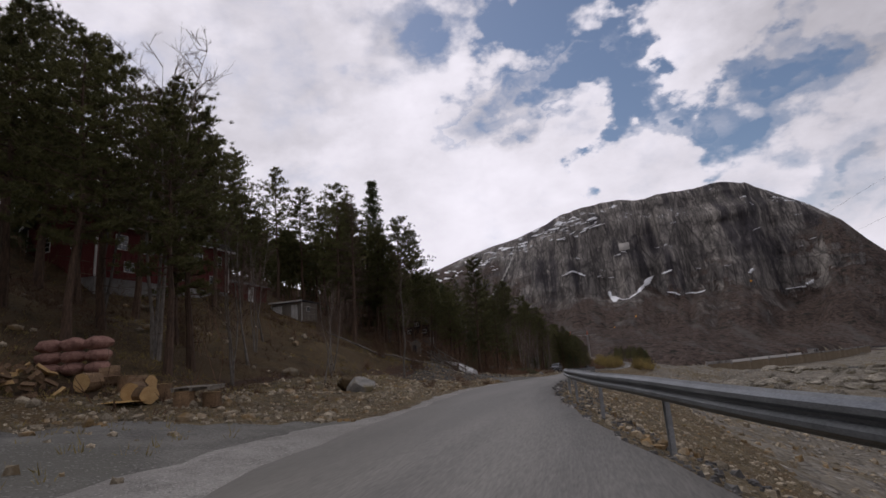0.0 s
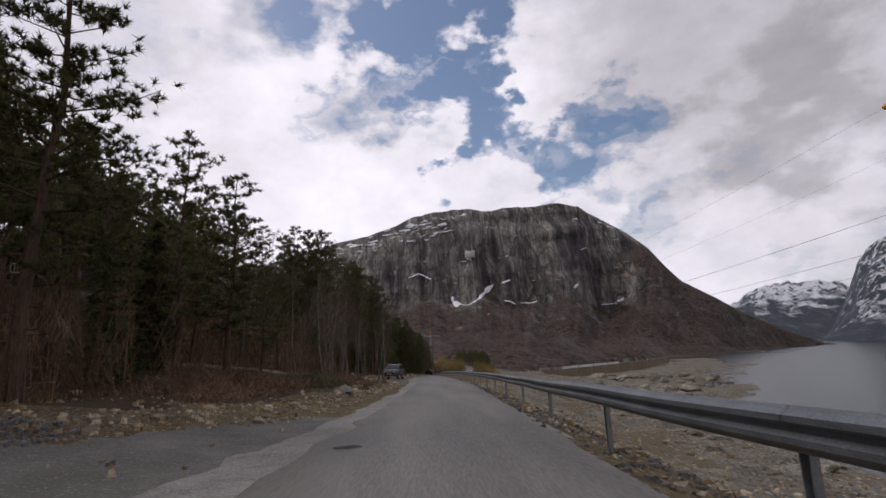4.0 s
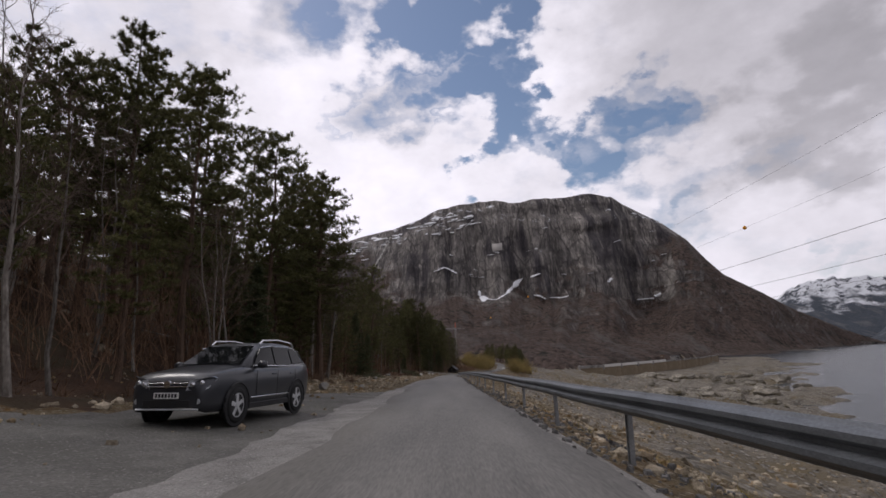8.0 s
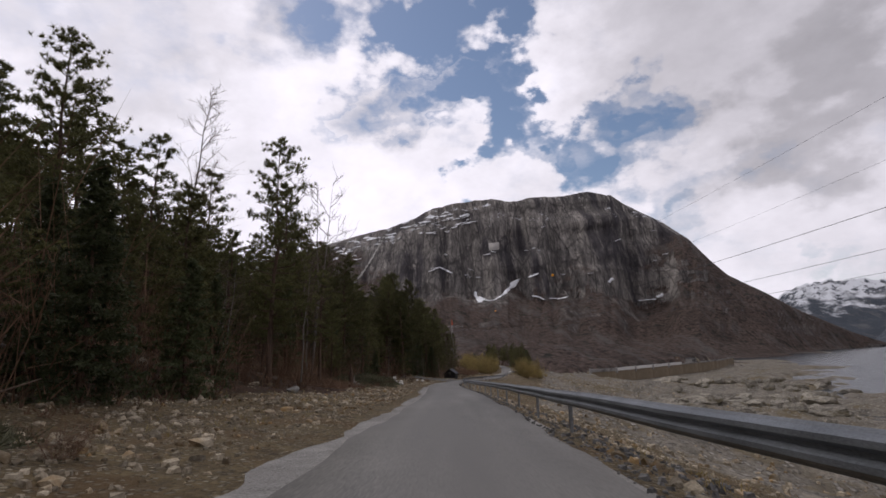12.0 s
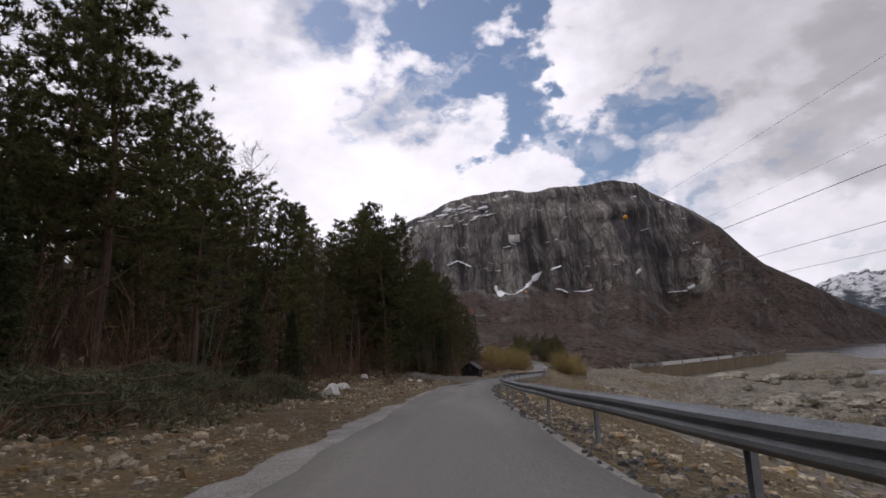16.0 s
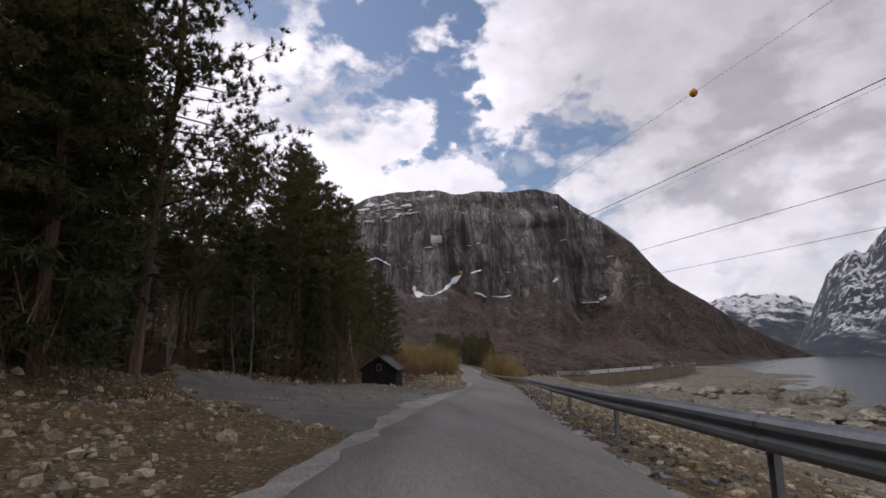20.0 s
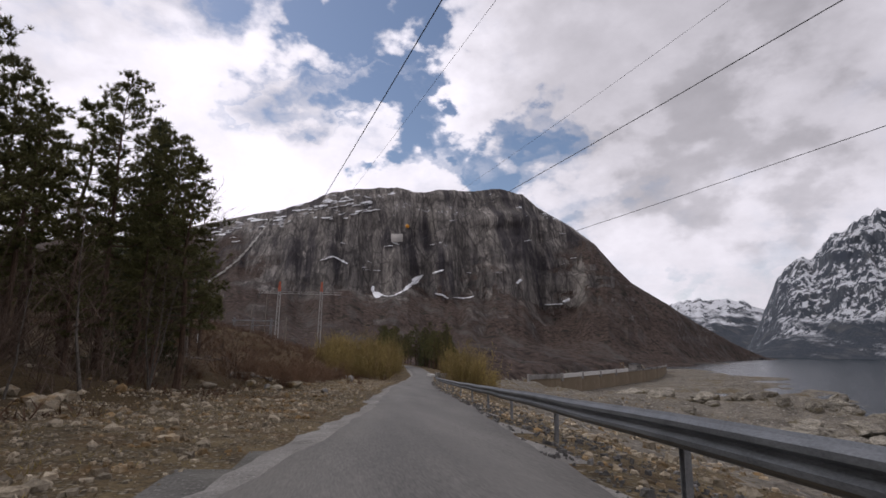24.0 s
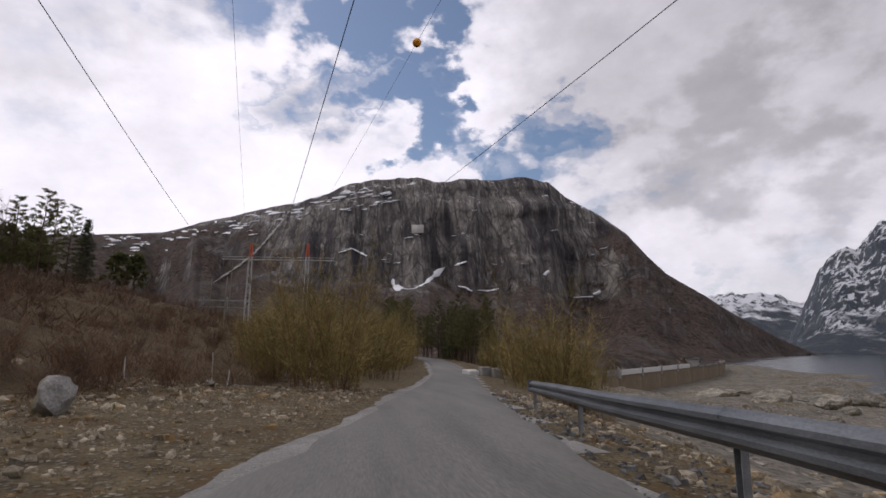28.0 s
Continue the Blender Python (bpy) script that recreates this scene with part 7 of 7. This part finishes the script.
for k, (line, w) in enumerate(SNOW_LINES):
    draped("snow_patch", line, w, M["snow"], "old snow left in a gully of the cliff", "snow", 0.45, 900 + k, 0.16)
g1 = np.random.default_rng(77)
for k in range(90):
    a = g1.uniform(-26, 3.5)
    crest = float(np.interp(a, CREST[:, 0], CREST[:, 1]))
    e = crest - abs(g1.normal(0, 0.9)) - 0.15 - (0.4 if a > 0 else 0)
    ln = g1.uniform(0.3, 1.7) * (1 if a > -14 else 0.6)
    rise = 0.22 if a > -16 else 0.12
    draped("snow_patch", [(a, e), (a + ln * 0.5, e + rise * ln * 0.5 + g1.normal(0, 0.05)), (a + ln, min(e + rise * ln, crest - 0.1))], g1.uniform(0.05, 0.17), M["snow"], "streak of old snow on the mountain's shoulder", "snow", 0.8, 950 + k, 0.3)
for k in range(16):
    a, e = g1.uniform(-4, 28), g1.uniform(8, 17)
    draped("snow_patch", [(a, e), (a + g1.uniform(0.4, 1.0), e + g1.normal(0, 0.1))], g1.uniform(0.04, 0.08), M["snow"], "thin line of snow on a ledge", "snow", 0.6, 1000 + k, 0.25)
draped("cableway_clearing", [(-8.3, 14.5), (-9.3, 12.9), (-11.6, 9.7), (-13.2, 8.1), (-15.5, 6.2)], 0.20, surface("pale_scree", (0.26, 0.25, 0.23), (0.40, 0.39, 0.36), 0.1, 1, 0.9, 0.0), "pale straight pipeline track down the mountainside", "pipeline", 0.12, 1020)
draped("rock_scar", [(5.75, 13.15), (7.25, 13.2)], (0.95, 1.0), surface("fresh_rock", (0.34, 0.32, 0.295), (0.48, 0.455, 0.42), 0.05, 0.6, 0.9, 0.3), "pale square scar on the rock face", "rock scar", 0.05, 1021, 0.3)


# ---- power line ----
def lattice_leg(height, w0, w1):
    bm = bmesh.new()
    n = 9
    def corner(k, u):
        w = w0 + (w1 - w0) * u
        return Vector((w / 2 * (1 if k in (0, 3) else -1), w / 2 * (1 if k < 2 else -1), u * height))
    for k in range(4):
        tube(bm, [corner(k, 0), corner(k, 1)], [0.10, 0.08], 4)
        for i in range(n):
            a, b = corner(k, i / n), corner((k + 1) % 4, (i + 1) / n)
            if i % 2:
                a, b = corner((k + 1) % 4, i / n), corner(k, (i + 1) / n)
            tube(bm, [a, b], [0.05, 0.05], 3)
    return bm


def make_pylon():
    base_l, base_r = Vector((-9.2, 448.5, gz(-9.2, 448.5) - 0.3)), Vector((5.1, 445.2, gz(5.1, 445.2) - 0.3))
    pylon = thing("pylon", Matrix.Identity(4), "grey portal power pylon with two lattice legs and red tops", "pylon")
    red_top = surface("red_steel", (0.50, 0.10, 0.04), (0.66, 0.16, 0.07), 2, 20, 0.7, 0.0)
    for b in (base_l, base_r):
        h = 4.4 - b.z
        leg = part("leg", lattice_leg(h, 1.1, 0.75), M["pylon_steel"], pylon, m=Matrix.Translation(b))
        part("leg_top", lattice_leg(3.4, 0.75, 0.35), red_top, leg, "red-painted top", m=pose(0, 0, h))
    a, c = Vector((-16.4, 450.2, 3.9)), Vector((11.8, 443.7, 3.3))
    bm = bmesh.new()
    side = (c - a).cross(Vector((0, 0, 1))).normalized() * 0.35
    for off in (side, -side):
        tube(bm, [a + off, c + off], [0.07, 0.07], 4)
    tube(bm, [a + Vector((0, 0, 0.7)), c + Vector((0, 0, 0.7))], [0.06, 0.06], 4)
    for k in range(26):
        p, q = a.lerp(c, k / 26), a.lerp(c, (k + 1) / 26)
        o = side if k % 2 else -side
        tube(bm, [p + o, q - o], [0.025, 0.025], 3)
        tube(bm, [p + o, q + Vector((0, 0, 0.7))], [0.025, 0.025], 3)
    part("crossarm", bm, M["pylon_steel"], pylon)
    for u in (0.02, 0.50, 0.98):
        for back in (-1, 1):
            p = a.lerp(c, u)
            ins = bmesh.new()
            end = p + Vector((-0.2 * back, 0.98 * back, -0.55)) * 2.6
            tube(ins, [p, end], [0.05, 0.05], 5)
            for k in range(9):
                q = p.lerp(end, 0.2 + 0.08 * k)
                bmesh.ops.create_cone(ins, cap_ends=True, segments=10, radius1=0.16, radius2=0.10, depth=0.08, matrix=Matrix.Translation(q))
            part("insulator", ins, M["black_plastic"], pylon, "dark insulator string")


make_pylon()
LOW = np.polyfit([440, 285, 230, 185, 115], [2.0, -1.0, 0.6, 3.5, 9.6], 2)
HIGH = np.polyfit([440, 355, 262, 190, 105], [8.4, 8.5, 9.6, 15.7, 28.0], 2)


def make_cable(name, x0, k, sag, radius, label, y0=-220, y1=442):
    bm = bmesh.new()
    ys = np.linspace(y0, y1, 80)
    tube(bm, [(x0 + k * (440 - y), y, float(np.polyval(sag, y))) for y in ys], [radius] * len(ys), 5)
    return tagged(part(name, bm, M["cable"]), label, "power cable", group="overhead power cables")


for x0, k, r in ((-15.1, 0.19, 0.026), (-2.0, 0.198, 0.026), (11.3, 0.205, 0.026)):
    make_cable("power_cable", x0, k, LOW, r, "dark overhead conductor crossing high above the lake")
for x0, k in ((-8.9, 0.203), (4.6, 0.21)):
    make_cable("earth_wire", x0, k, HIGH, 0.014, "thin overhead earth wire carrying marker balls")
for x0, k, y in ((4.6, 0.21, 355.3), (-8.9, 0.203, 262.5), (4.6, 0.21, 188.0), (-8.9, 0.203, 106.0)):
    bm = bmesh.new()
    bmesh.ops.create_uvsphere(bm, u_segments=20, v_segments=12, radius=0.36)
    z = float(np.polyval(HIGH, y))
    ball = tagged(part("marker_ball", bm, M["orange"], None, m=pose(x0 + k * (440 - y), y, z)), "orange aircraft warning ball clamped on the wire", "marker ball", group="warning balls on the wires")
    part("clamp", boxed((0.12, 0.16, 0.80), bevel=0.02), M["black_plastic"], ball)


def make_gantry(x, y):
    g = thing("substation_gantry", pose(x, y, gz(x, y)), "grey steel substation gantry behind scrub", "gantry")
    for dx in (-7, 0, 7):
        part("mast", lattice_leg(9.0, 0.9, 0.5), M["post_steel"], g, m=pose(dx, 0, -0.5))
    part("beam", boxed((16, 0.5, 0.35), (0, 0, 7.4)), M["post_steel"], g)
    part("beam", boxed((16, 0.3, 0.25), (0, 3, 5.6)), M["post_steel"], g)


make_gantry(-22, 480)
for x, y, h in ((-1.4, 397.8, 8.2), (-17.5, 447, 9.0), (-12.9, 446.5, 15.0)):
    bm = bmesh.new()
    tube(bm, [(0, 0, -0.5), (0, 0, h)], [0.14, 0.09], 8)
    p = thing("pole", pose(x, y, gz(x, y)), "plain grey wooden pole beside the pylon", "pole")
    part("shaft", bm, M["grey_wood"], p)


# ---- weather mast, lamp and sign on the slope ----
def make_mast():
    x, y = -9.7, 352.2
    z = gz(x, y)
    mast = thing("weather_mast", pose(x, y, z), "white instrument mast with side arm and sensors", "instrument mast")
    h = -10.0 - z
    bm = bmesh.new()
    tube(bm, [(0, 0, -0.3), (0, 0, h)], [0.09, 0.06], 8)
    part("pole", bm, M["white_paint"], mast)
    part("cabinet", boxed((0.42, 0.30, 1.3), (0.02, -0.1, 1.5), bevel=0.02), M["white_paint"], mast)
    part("arm", boxed((1.3, 0.07, 0.07), (0.6, 0, h * 0.72)), M["white_paint"], mast)
    part("sensor", boxed((0.16, 0.16, 0.40), (1.22, 0, h * 0.72 + 0.12), bevel=0.03), M["white_paint"], mast)
    part("cross_bar", boxed((0.8, 0.06, 0.06), (0, 0, h * 0.95)), M["post_steel"], mast)
    for s in (-0.36, 0.36):
        bm = bmesh.new()
        bmesh.ops.create_cone(bm, cap_ends=True, segments=10, radius1=0.09, radius2=0.05, depth=0.14, matrix=pose(s, 0, h * 0.95 + 0.12))
        part("cup", bm, M["black_plastic"], mast)


make_mast()


def make_lamp(x, y, top):
    z = gz(x, y)
    lamp = thing("street_lamp", pose(x, y, z), "slender grey street lamp with short arm", "street lamp")
    h = top - z
    bm = bmesh.new()
    tube(bm, [(0, 0, -0.3), (0, 0, h - 0.3), (0.15, 0, h), (1.1, 0, h + 0.12)], [0.09, 0.06, 0.05, 0.04], 8)
    part("pole", bm, M["post_steel"], lamp)
    part("head", boxed((0.62, 0.26, 0.12), (1.35, 0, h + 0.12), bevel=0.03), M["post_steel"], lamp)


make_lamp(-17.6, 369.1, -3.6)
sx, sy = -9.8, 339.0
sign = thing("sign", pose(sx, sy, gz(sx, sy)), "pale rectangular board on a post seen edge-on among trees", "sign")
part("post", boxed((0.08, 0.08, 3.9), (0, 0, 1.8)), M["grey_wood"], sign)
part("board", boxed((1.5, 0.05, 0.62), (0, -0.07, 3.6), bevel=0.01), M["grey_wood"], sign)
for k in range(3):
    part("text_bar", boxed((1.1, 0.006, 0.06), (0, -0.1, 3.78 - 0.17 * k)), M["ink_and_shade"], sign)


# ---- concrete blocks by the road ----
for k, (x, y, w, h) in enumerate(((29.0, 364.6, 1.0, 0.5), (30.0, 364.2, 0.9, 0.85), (31.0, 363.9, 0.95, 0.9), (29.0, 366.0, 1.2, 0.55))):
    ob = part("concrete_block", boxed((w, 0.8, h), (0, 0, h / 2), bevel=0.05), M["white_paint"] if k in (0, 3) else M["concrete"], None, m=pose(x, y, gz(x, y) - 0.1, 0, 0, 8 + 6 * k))
    tagged(ob, "pale concrete barrier block at the bend", "concrete block", group="concrete blocks at the bend")


# ---- dam ----
M["dam_concrete"] = surface("stained_dam_concrete", (0.15, 0.115, 0.075), (0.29, 0.235, 0.165), 0.12, 1.5, 0.9, 0.3, stretch=(1, 1, 0.3), third=(0.19, 0.15, 0.10), third_scale=0.05)


def make_dam():
    dam = thing("dam", Matrix.Identity(4), "long grey concrete dam wall with pale parapet panels", "dam")
    line = [(108, 517), (131, 527.0), (152, 544.0), (173, 561.0), (194, 578.0), (213, 593.5), (240, 615), (270, 640), (300, 672), (325, 705)]
    crest = -29.0
    for k, ((x0, y0), (x1, y1)) in enumerate(zip(line, line[1:])):
        ln, turn = math.hypot(x1 - x0, y1 - y0), math.degrees(math.atan2(y1 - y0, x1 - x0))
        m = pose((x0 + x1) / 2, (y0 + y1) / 2, crest, 0, 0, turn)
        part("wall_section", boxed((ln + 0.6, 3.0, 15), (0, 0.5, -8.8), bevel=0.1), M["dam_concrete"], dam, m=m)
        if k < 5:
            part("parapet_panel", boxed((ln - 1.6, 0.4, 2.3), (0, -1.5, -0.1), bevel=0.05), M["white_paint"] if k else M["concrete"], dam, "pale parapet panel", m=m)
            part("pillar", boxed((1.3, 1.2, 4.2), (-ln / 2, -1.5, -0.6), bevel=0.08), M["concrete"], dam, m=m)
        else:
            part("parapet", boxed((ln + 0.6, 0.5, 1.0), (0, -1.2, -0.8), bevel=0.05), M["concrete"], dam, m=m)
        bm = bmesh.new()
        tube(bm, [(-ln / 2, 1.6, -0.2), (ln / 2, 1.6, -0.2)], [0.05, 0.05], 4)
        for j in range(4):
            tube(bm, [(-ln / 2 + ln * j / 4, 1.6, -1.3), (-ln / 2 + ln * j / 4, 1.6, -0.2)], [0.05, 0.05], 4)
        part("railing", bm, M["post_steel"], dam, m=m)
    house = thing("intake_house", pose(232, 612, crest + 0.2, 0, 0, 38), "small grey intake building on the dam", "building")
    part("wall", boxed((9, 6, 4), (0, 0, 1.0), bevel=0.05), M["concrete"], house)
    part("roof", boxed((10, 7, 0.4), (0, 0, 3.2), bevel=0.05), M["roof_dark"], house)
    for dx in (-2.5, 0.5):
        part("window", boxed((1.4, 0.1, 1.2), (dx, -3.03, 1.4)), M["glass_dark"], house)
    crane = thing("gantry_crane", pose(214, 600, crest, 0, 0, 38), "small steel hoist frame on the dam", "hoist")
    for dx in (-2.5, 2.5):
        part("upright", boxed((0.4, 0.4, 5.5), (dx, 0, 1.6)), M["log"], crane)
    part("crossbeam", boxed((7, 0.5, 0.5), (0, 0, 4.5)), M["log"], crane)
    part("hoist_box", boxed((1.5, 1.0, 1.2), (-1.0, 0, 3.6)), M["grey_wood"], crane)


make_dam()


# ---- willow thickets, brush and fallen logs at the far end ----
def shrub(seed, h=4.0, stems=24, mat="willow", spread_r=1.3):
    g = np.random.default_rng(seed)
    bm = bmesh.new()
    tri = []
    for k in range(stems):
        a, r = g.uniform(0, 6.28), abs(g.normal(0, 0.45)) * spread_r
        base = np.array([r * math.cos(a), r * math.sin(a), -0.1])
        lean = np.array([math.cos(a), math.sin(a), 0]) * g.uniform(0.05, 0.42) + g.normal(0, 0.08, 3) * (1, 1, 0)
        ht = h * g.uniform(0.35, 1.15)
        mid = base + lean * ht * 0.45 + (0, 0, ht * 0.5)
        top = base + lean * ht + (0, 0, ht)
        tube(bm, [base, mid, top], [0.016, 0.010, 0.003], 3, False)
        for _ in range(34):
            u = g.uniform(0.12, 1.0)
            q = base + (top - base) * u
            v = lean * 0.5 + g.normal(0, 0.5, 3) + (0, 0, 0.55)
            e = q + v * h * g.uniform(0.08, 0.2)
            s = np.cross(v, g.normal(size=3))
            s = s / (np.linalg.norm(s) + 1e-9) * 0.011
            tri += [q + s, q - s, e]
            for _ in range(2):
                q2 = q + (e - q) * g.uniform(0.3, 1)
                e2 = q2 + (v + g.normal(0, 0.4, 3)) * h * 0.07
                tri += [q2 + s * 0.8, q2 - s * 0.8, e2]
    verts, faces = [tuple(t) for t in tri], [(3 * i, 3 * i + 1, 3 * i + 2) for i in range(len(tri) // 3)]
    top = thing("shrub", Matrix.Identity(4), "leafless yellow-brown willow shrub beside the road" if mat == "willow" else "dark brown leafless birch scrub on the slope", "shrub", group="willow thicket by the road" if mat == "willow" else "brown scrub on the slope")
    part("crown", mesh_of("crown", verts, faces, M[mat]), parent=top, label="haze of fine bare twigs")
    part("stem_base", bm, M["brown_twigs"], top)
    return top


willows = [shrub(500 + k) for k in range(3)]
browns = [shrub(520 + k, mat="brown_twigs") for k in range(3)]


def plant_shrubs(models, spots):
    own = []
    for i, (x, y, h) in enumerate(spots):
        m = placed(x, y, h, 4.0, sink=0.05, wide=1.0 if h > 1.0 else 1.8)
        if i < len(models):
            own.append((models[i], m))
        else:
            copy_thing(models[i % len(models)], m)
    for ob, m in own:
        ob.matrix_basis = m


g2 = np.random.default_rng(31)
w_spots, b_spots = [], []


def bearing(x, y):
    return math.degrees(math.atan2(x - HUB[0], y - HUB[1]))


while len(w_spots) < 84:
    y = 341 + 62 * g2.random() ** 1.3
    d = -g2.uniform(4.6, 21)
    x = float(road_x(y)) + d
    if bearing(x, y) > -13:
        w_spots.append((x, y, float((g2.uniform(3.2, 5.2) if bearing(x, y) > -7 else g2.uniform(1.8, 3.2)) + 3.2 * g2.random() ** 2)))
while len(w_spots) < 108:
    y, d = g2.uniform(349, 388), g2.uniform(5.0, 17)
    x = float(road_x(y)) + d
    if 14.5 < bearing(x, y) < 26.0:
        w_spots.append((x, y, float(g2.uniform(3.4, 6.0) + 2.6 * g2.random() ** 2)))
for _ in range(16):
    y, d = g2.uniform(395, 440), g2.choice([-1, 1]) * g2.uniform(5, 22)
    w_spots.append((float(road_x(y)) + d, y, float(g2.uniform(3, 5))))
for _ in range(38):
    y, d = g2.uniform(308, 342), -g2.uniform(9.0, 17)
    b_spots.append((float(road_x(y)) + d, y, float(g2.uniform(1.0, 2.4))))
for _ in range(90):
    y, d = g2.uniform(340, 400), -g2.uniform(9.5, 46)
    b_spots.append((float(road_x(y)) + d, y, float(g2.uniform(0.9, 2.0))))
for _ in range(60):
    y, d = g2.uniform(20, 265), -g2.uniform(9.0, 20)
    b_spots.append((float(road_x(y)) + d, y, float(g2.uniform(1.0, 3.2))))
# low clumps of dead heather on the verge
for x, y, h in ((-6.6, 223, 0.9), (-3.9, 231.5, 0.7), (-7.4, 128.9, 0.6), (-6.4, 146, 0.6), (-9.3, 126.3, 0.9), (13.4, 322, 0.8), (9.7, 320.6, 0.9), (-7.9, 124.5, 0.5), (-7.9, 130.5, 0.5), (12.4, 321.4, 0.7), (-5.5, 76, 0.7), (-6.0, 82, 0.8), (-5.6, 88, 0.7), (-7, 30, 0.7), (-6.5, 34, 0.6), (-9.6, 38, 0.8), (-8.4, 27, 0.7)):
    b_spots.append((x, y, h))
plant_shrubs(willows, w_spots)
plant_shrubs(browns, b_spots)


def make_brush(x, y, rx, ry, h, seed):
    g = np.random.default_rng(seed)
    n = 950
    u = g.normal(0, 0.42, (n, 2)).clip(-1, 1)
    px, py = x + u[:, 0] * rx, y + u[:, 1] * ry
    pz = ground_z(px, py) + 0.8 * h * (1 - (u**2).sum(1)).clip(0.05, 1) * g.random(n) ** 0.5
    tri, fac = blades(np.stack([px, py, pz], 1), 13, 0.30, 0.030, -0.1, None, seed)
    heap = thing("brush_pile", Matrix.Identity(4), "heap of cut spruce branches by the verge", "brush pile", group="brush piles on the verge")
    for k in range(22):
        limbs = bmesh.new()
        i = int(g.integers(n))
        a = np.array([px[i], py[i], pz[i]])
        b = a + g.normal(0, 1, 3) * (1.0, 1.0, 0.25)
        tube(limbs, [a, b], [0.03, 0.01], 5)
        part("stick", limbs, M["bark_pine"], heap)
    part("foliage", mesh_of("foliage", tri.tolist(), fac.tolist(), M["cut_brush"]), parent=heap)


for k, (x, y, rx, ry, h) in enumerate(((-9.4, 194, 3.0, 3.6, 1.3), (-10.0, 199, 2.8, 3.2, 1.5), (-8.8, 203.5, 2.2, 2.6, 1.2), (-11.2, 189.5, 2.6, 3.0, 1.3), (-9.2, 77.5, 1.8, 2.2, 0.7), (-9.0, 82.5, 1.8, 2.2, 0.8), (-8.6, 146, 1.2, 1.4, 0.5))):
    make_brush(x, y, rx, ry, h, 1100 + k)

g3 = np.random.default_rng(41)
for k in range(34):
    if k < 10:
        x, y = -8 + g3.uniform(-12, 6), g3.uniform(316, 342)
    else:
        y = g3.uniform(30, 262)
        x = float(road_x(y)) - g3.uniform(9, 20)
    ln, r = g3.uniform(2.0, 6.5), g3.uniform(0.05, 0.16)
    a = g3.uniform(0, 6.28)
    p, q = Vector((x, y, gz(x, y) + r)), Vector((x + ln * math.cos(a), y + ln * math.sin(a), 0))
    q.z = gz(q.x, q.y) + r + g3.uniform(0, 0.5)
    bm = bmesh.new()
    mid = p.lerp(q, 0.5) + Vector((0, 0, g3.uniform(0, 0.15)))
    tube(bm, [p, mid, q], [r, r * 0.85, r * 0.6], 7)
    tagged(part("fallen_log", bm, M["grey_wood"] if k % 2 else M["bark_birch"]), "fallen grey tree trunk lying among scrub", "fallen log", group="fallen trunks in the wood")


# ---- broken stump with its torn roots, survey stakes ----
def make_stump(x, y):
    stump = thing("tree_stump", pose(x, y, gz(x, y) - 0.1), "broken grey tree stump with splintered top and torn roots", "stump")
    bm = bmesh.new()
    tube(bm, [(0, 0, 0), (0.04, 0, 0.5), (0.02, 0.05, 1.3), (-0.08, 0.05, 2.1)], [0.30, 0.22, 0.17, 0.02], 9)
    part("trunk", bm, M["bark_pine"], stump)
    bm = bmesh.new()
    tube(bm, [(0.22, -0.1, 0.1), (0.30, -0.05, 0.7), (0.34, 0.0, 1.15)], [0.09, 0.07, 0.01], 6)
    part("splinter", bm, M["grey_wood"], stump, "pale splintered wood")
    g = np.random.default_rng(3)
    for k in range(7):
        a = k * 0.9 + g.uniform(-0.2, 0.2)
        bm = bmesh.new()
        tube(bm, [(0.2 * math.cos(a), 0.2 * math.sin(a), 0.25), (0.7 * math.cos(a), 0.7 * math.sin(a), 0.35 + g.uniform(-0.1, 0.3)), (1.2 * math.cos(a + 0.3), 1.2 * math.sin(a + 0.3), 0.12)], [0.10, 0.06, 0.02], 6)
        part("root", bm, M["grey_wood"], stump)


make_stump(-9.0, 236.1)
make_stump(-9.6, 185.0)
for x, y, h in ((11.1, 347.6, 1.5), (14.2, 352, 1.2), (9.4, 341.5, 1.0), (12.5, 345, 0.8), (16.0, 349, 1.1)):
    stake = tagged(part("stake", boxed((0.05, 0.05, h), (0, 0, h / 2), bevel=0.006), M["white_paint"], None, m=pose(x, y, gz(x, y) - 0.1, 4 * math.sin(x), 5 * math.cos(y), 20 * math.sin(y))), "weathered white marker stake standing in scrub", "stake", group="marker stakes in the scrub")
# pale broken trunk lying at the edge of the cleared wood
bm = bmesh.new()
tube(bm, [(2.4, 314.2, gz(2.4, 314.2) + 0.30), (4.1, 313.6, gz(4.1, 313.6) + 0.42), (6.0, 311.2, gz(6.0, 311.2) + 0.22)], [0.30, 0.26, 0.16], 9)
tagged(part("fallen_log", bm, M["grey_wood"]), "thick pale broken trunk lying on stones", "fallen log", group="fallen trunks in the wood")
for x0, y0, x1, y1, r in ((-21.5, 340.5, -11.0, 338.5, 0.20), (-17.0, 334.0, -8.0, 331.5, 0.16), (-12.0, 329.0, -6.0, 327.0, 0.12), (-14.5, 345.5, -10.2, 343.0, 0.10)):
    bm = bmesh.new()
    pts = [(x0 + (x1 - x0) * k / 4, y0 + (y1 - y0) * k / 4, gz(x0 + (x1 - x0) * k / 4, y0 + (y1 - y0) * k / 4) + r + 0.55) for k in range(5)]
    tube(bm, pts, [r, r * 0.95, r * 0.85, r * 0.7, r * 0.5], 8)
    tagged(part("fallen_log", bm, M["grey_wood"]), "long felled pine trunk lying across the slope", "fallen log", group="fallen trunks in the wood")
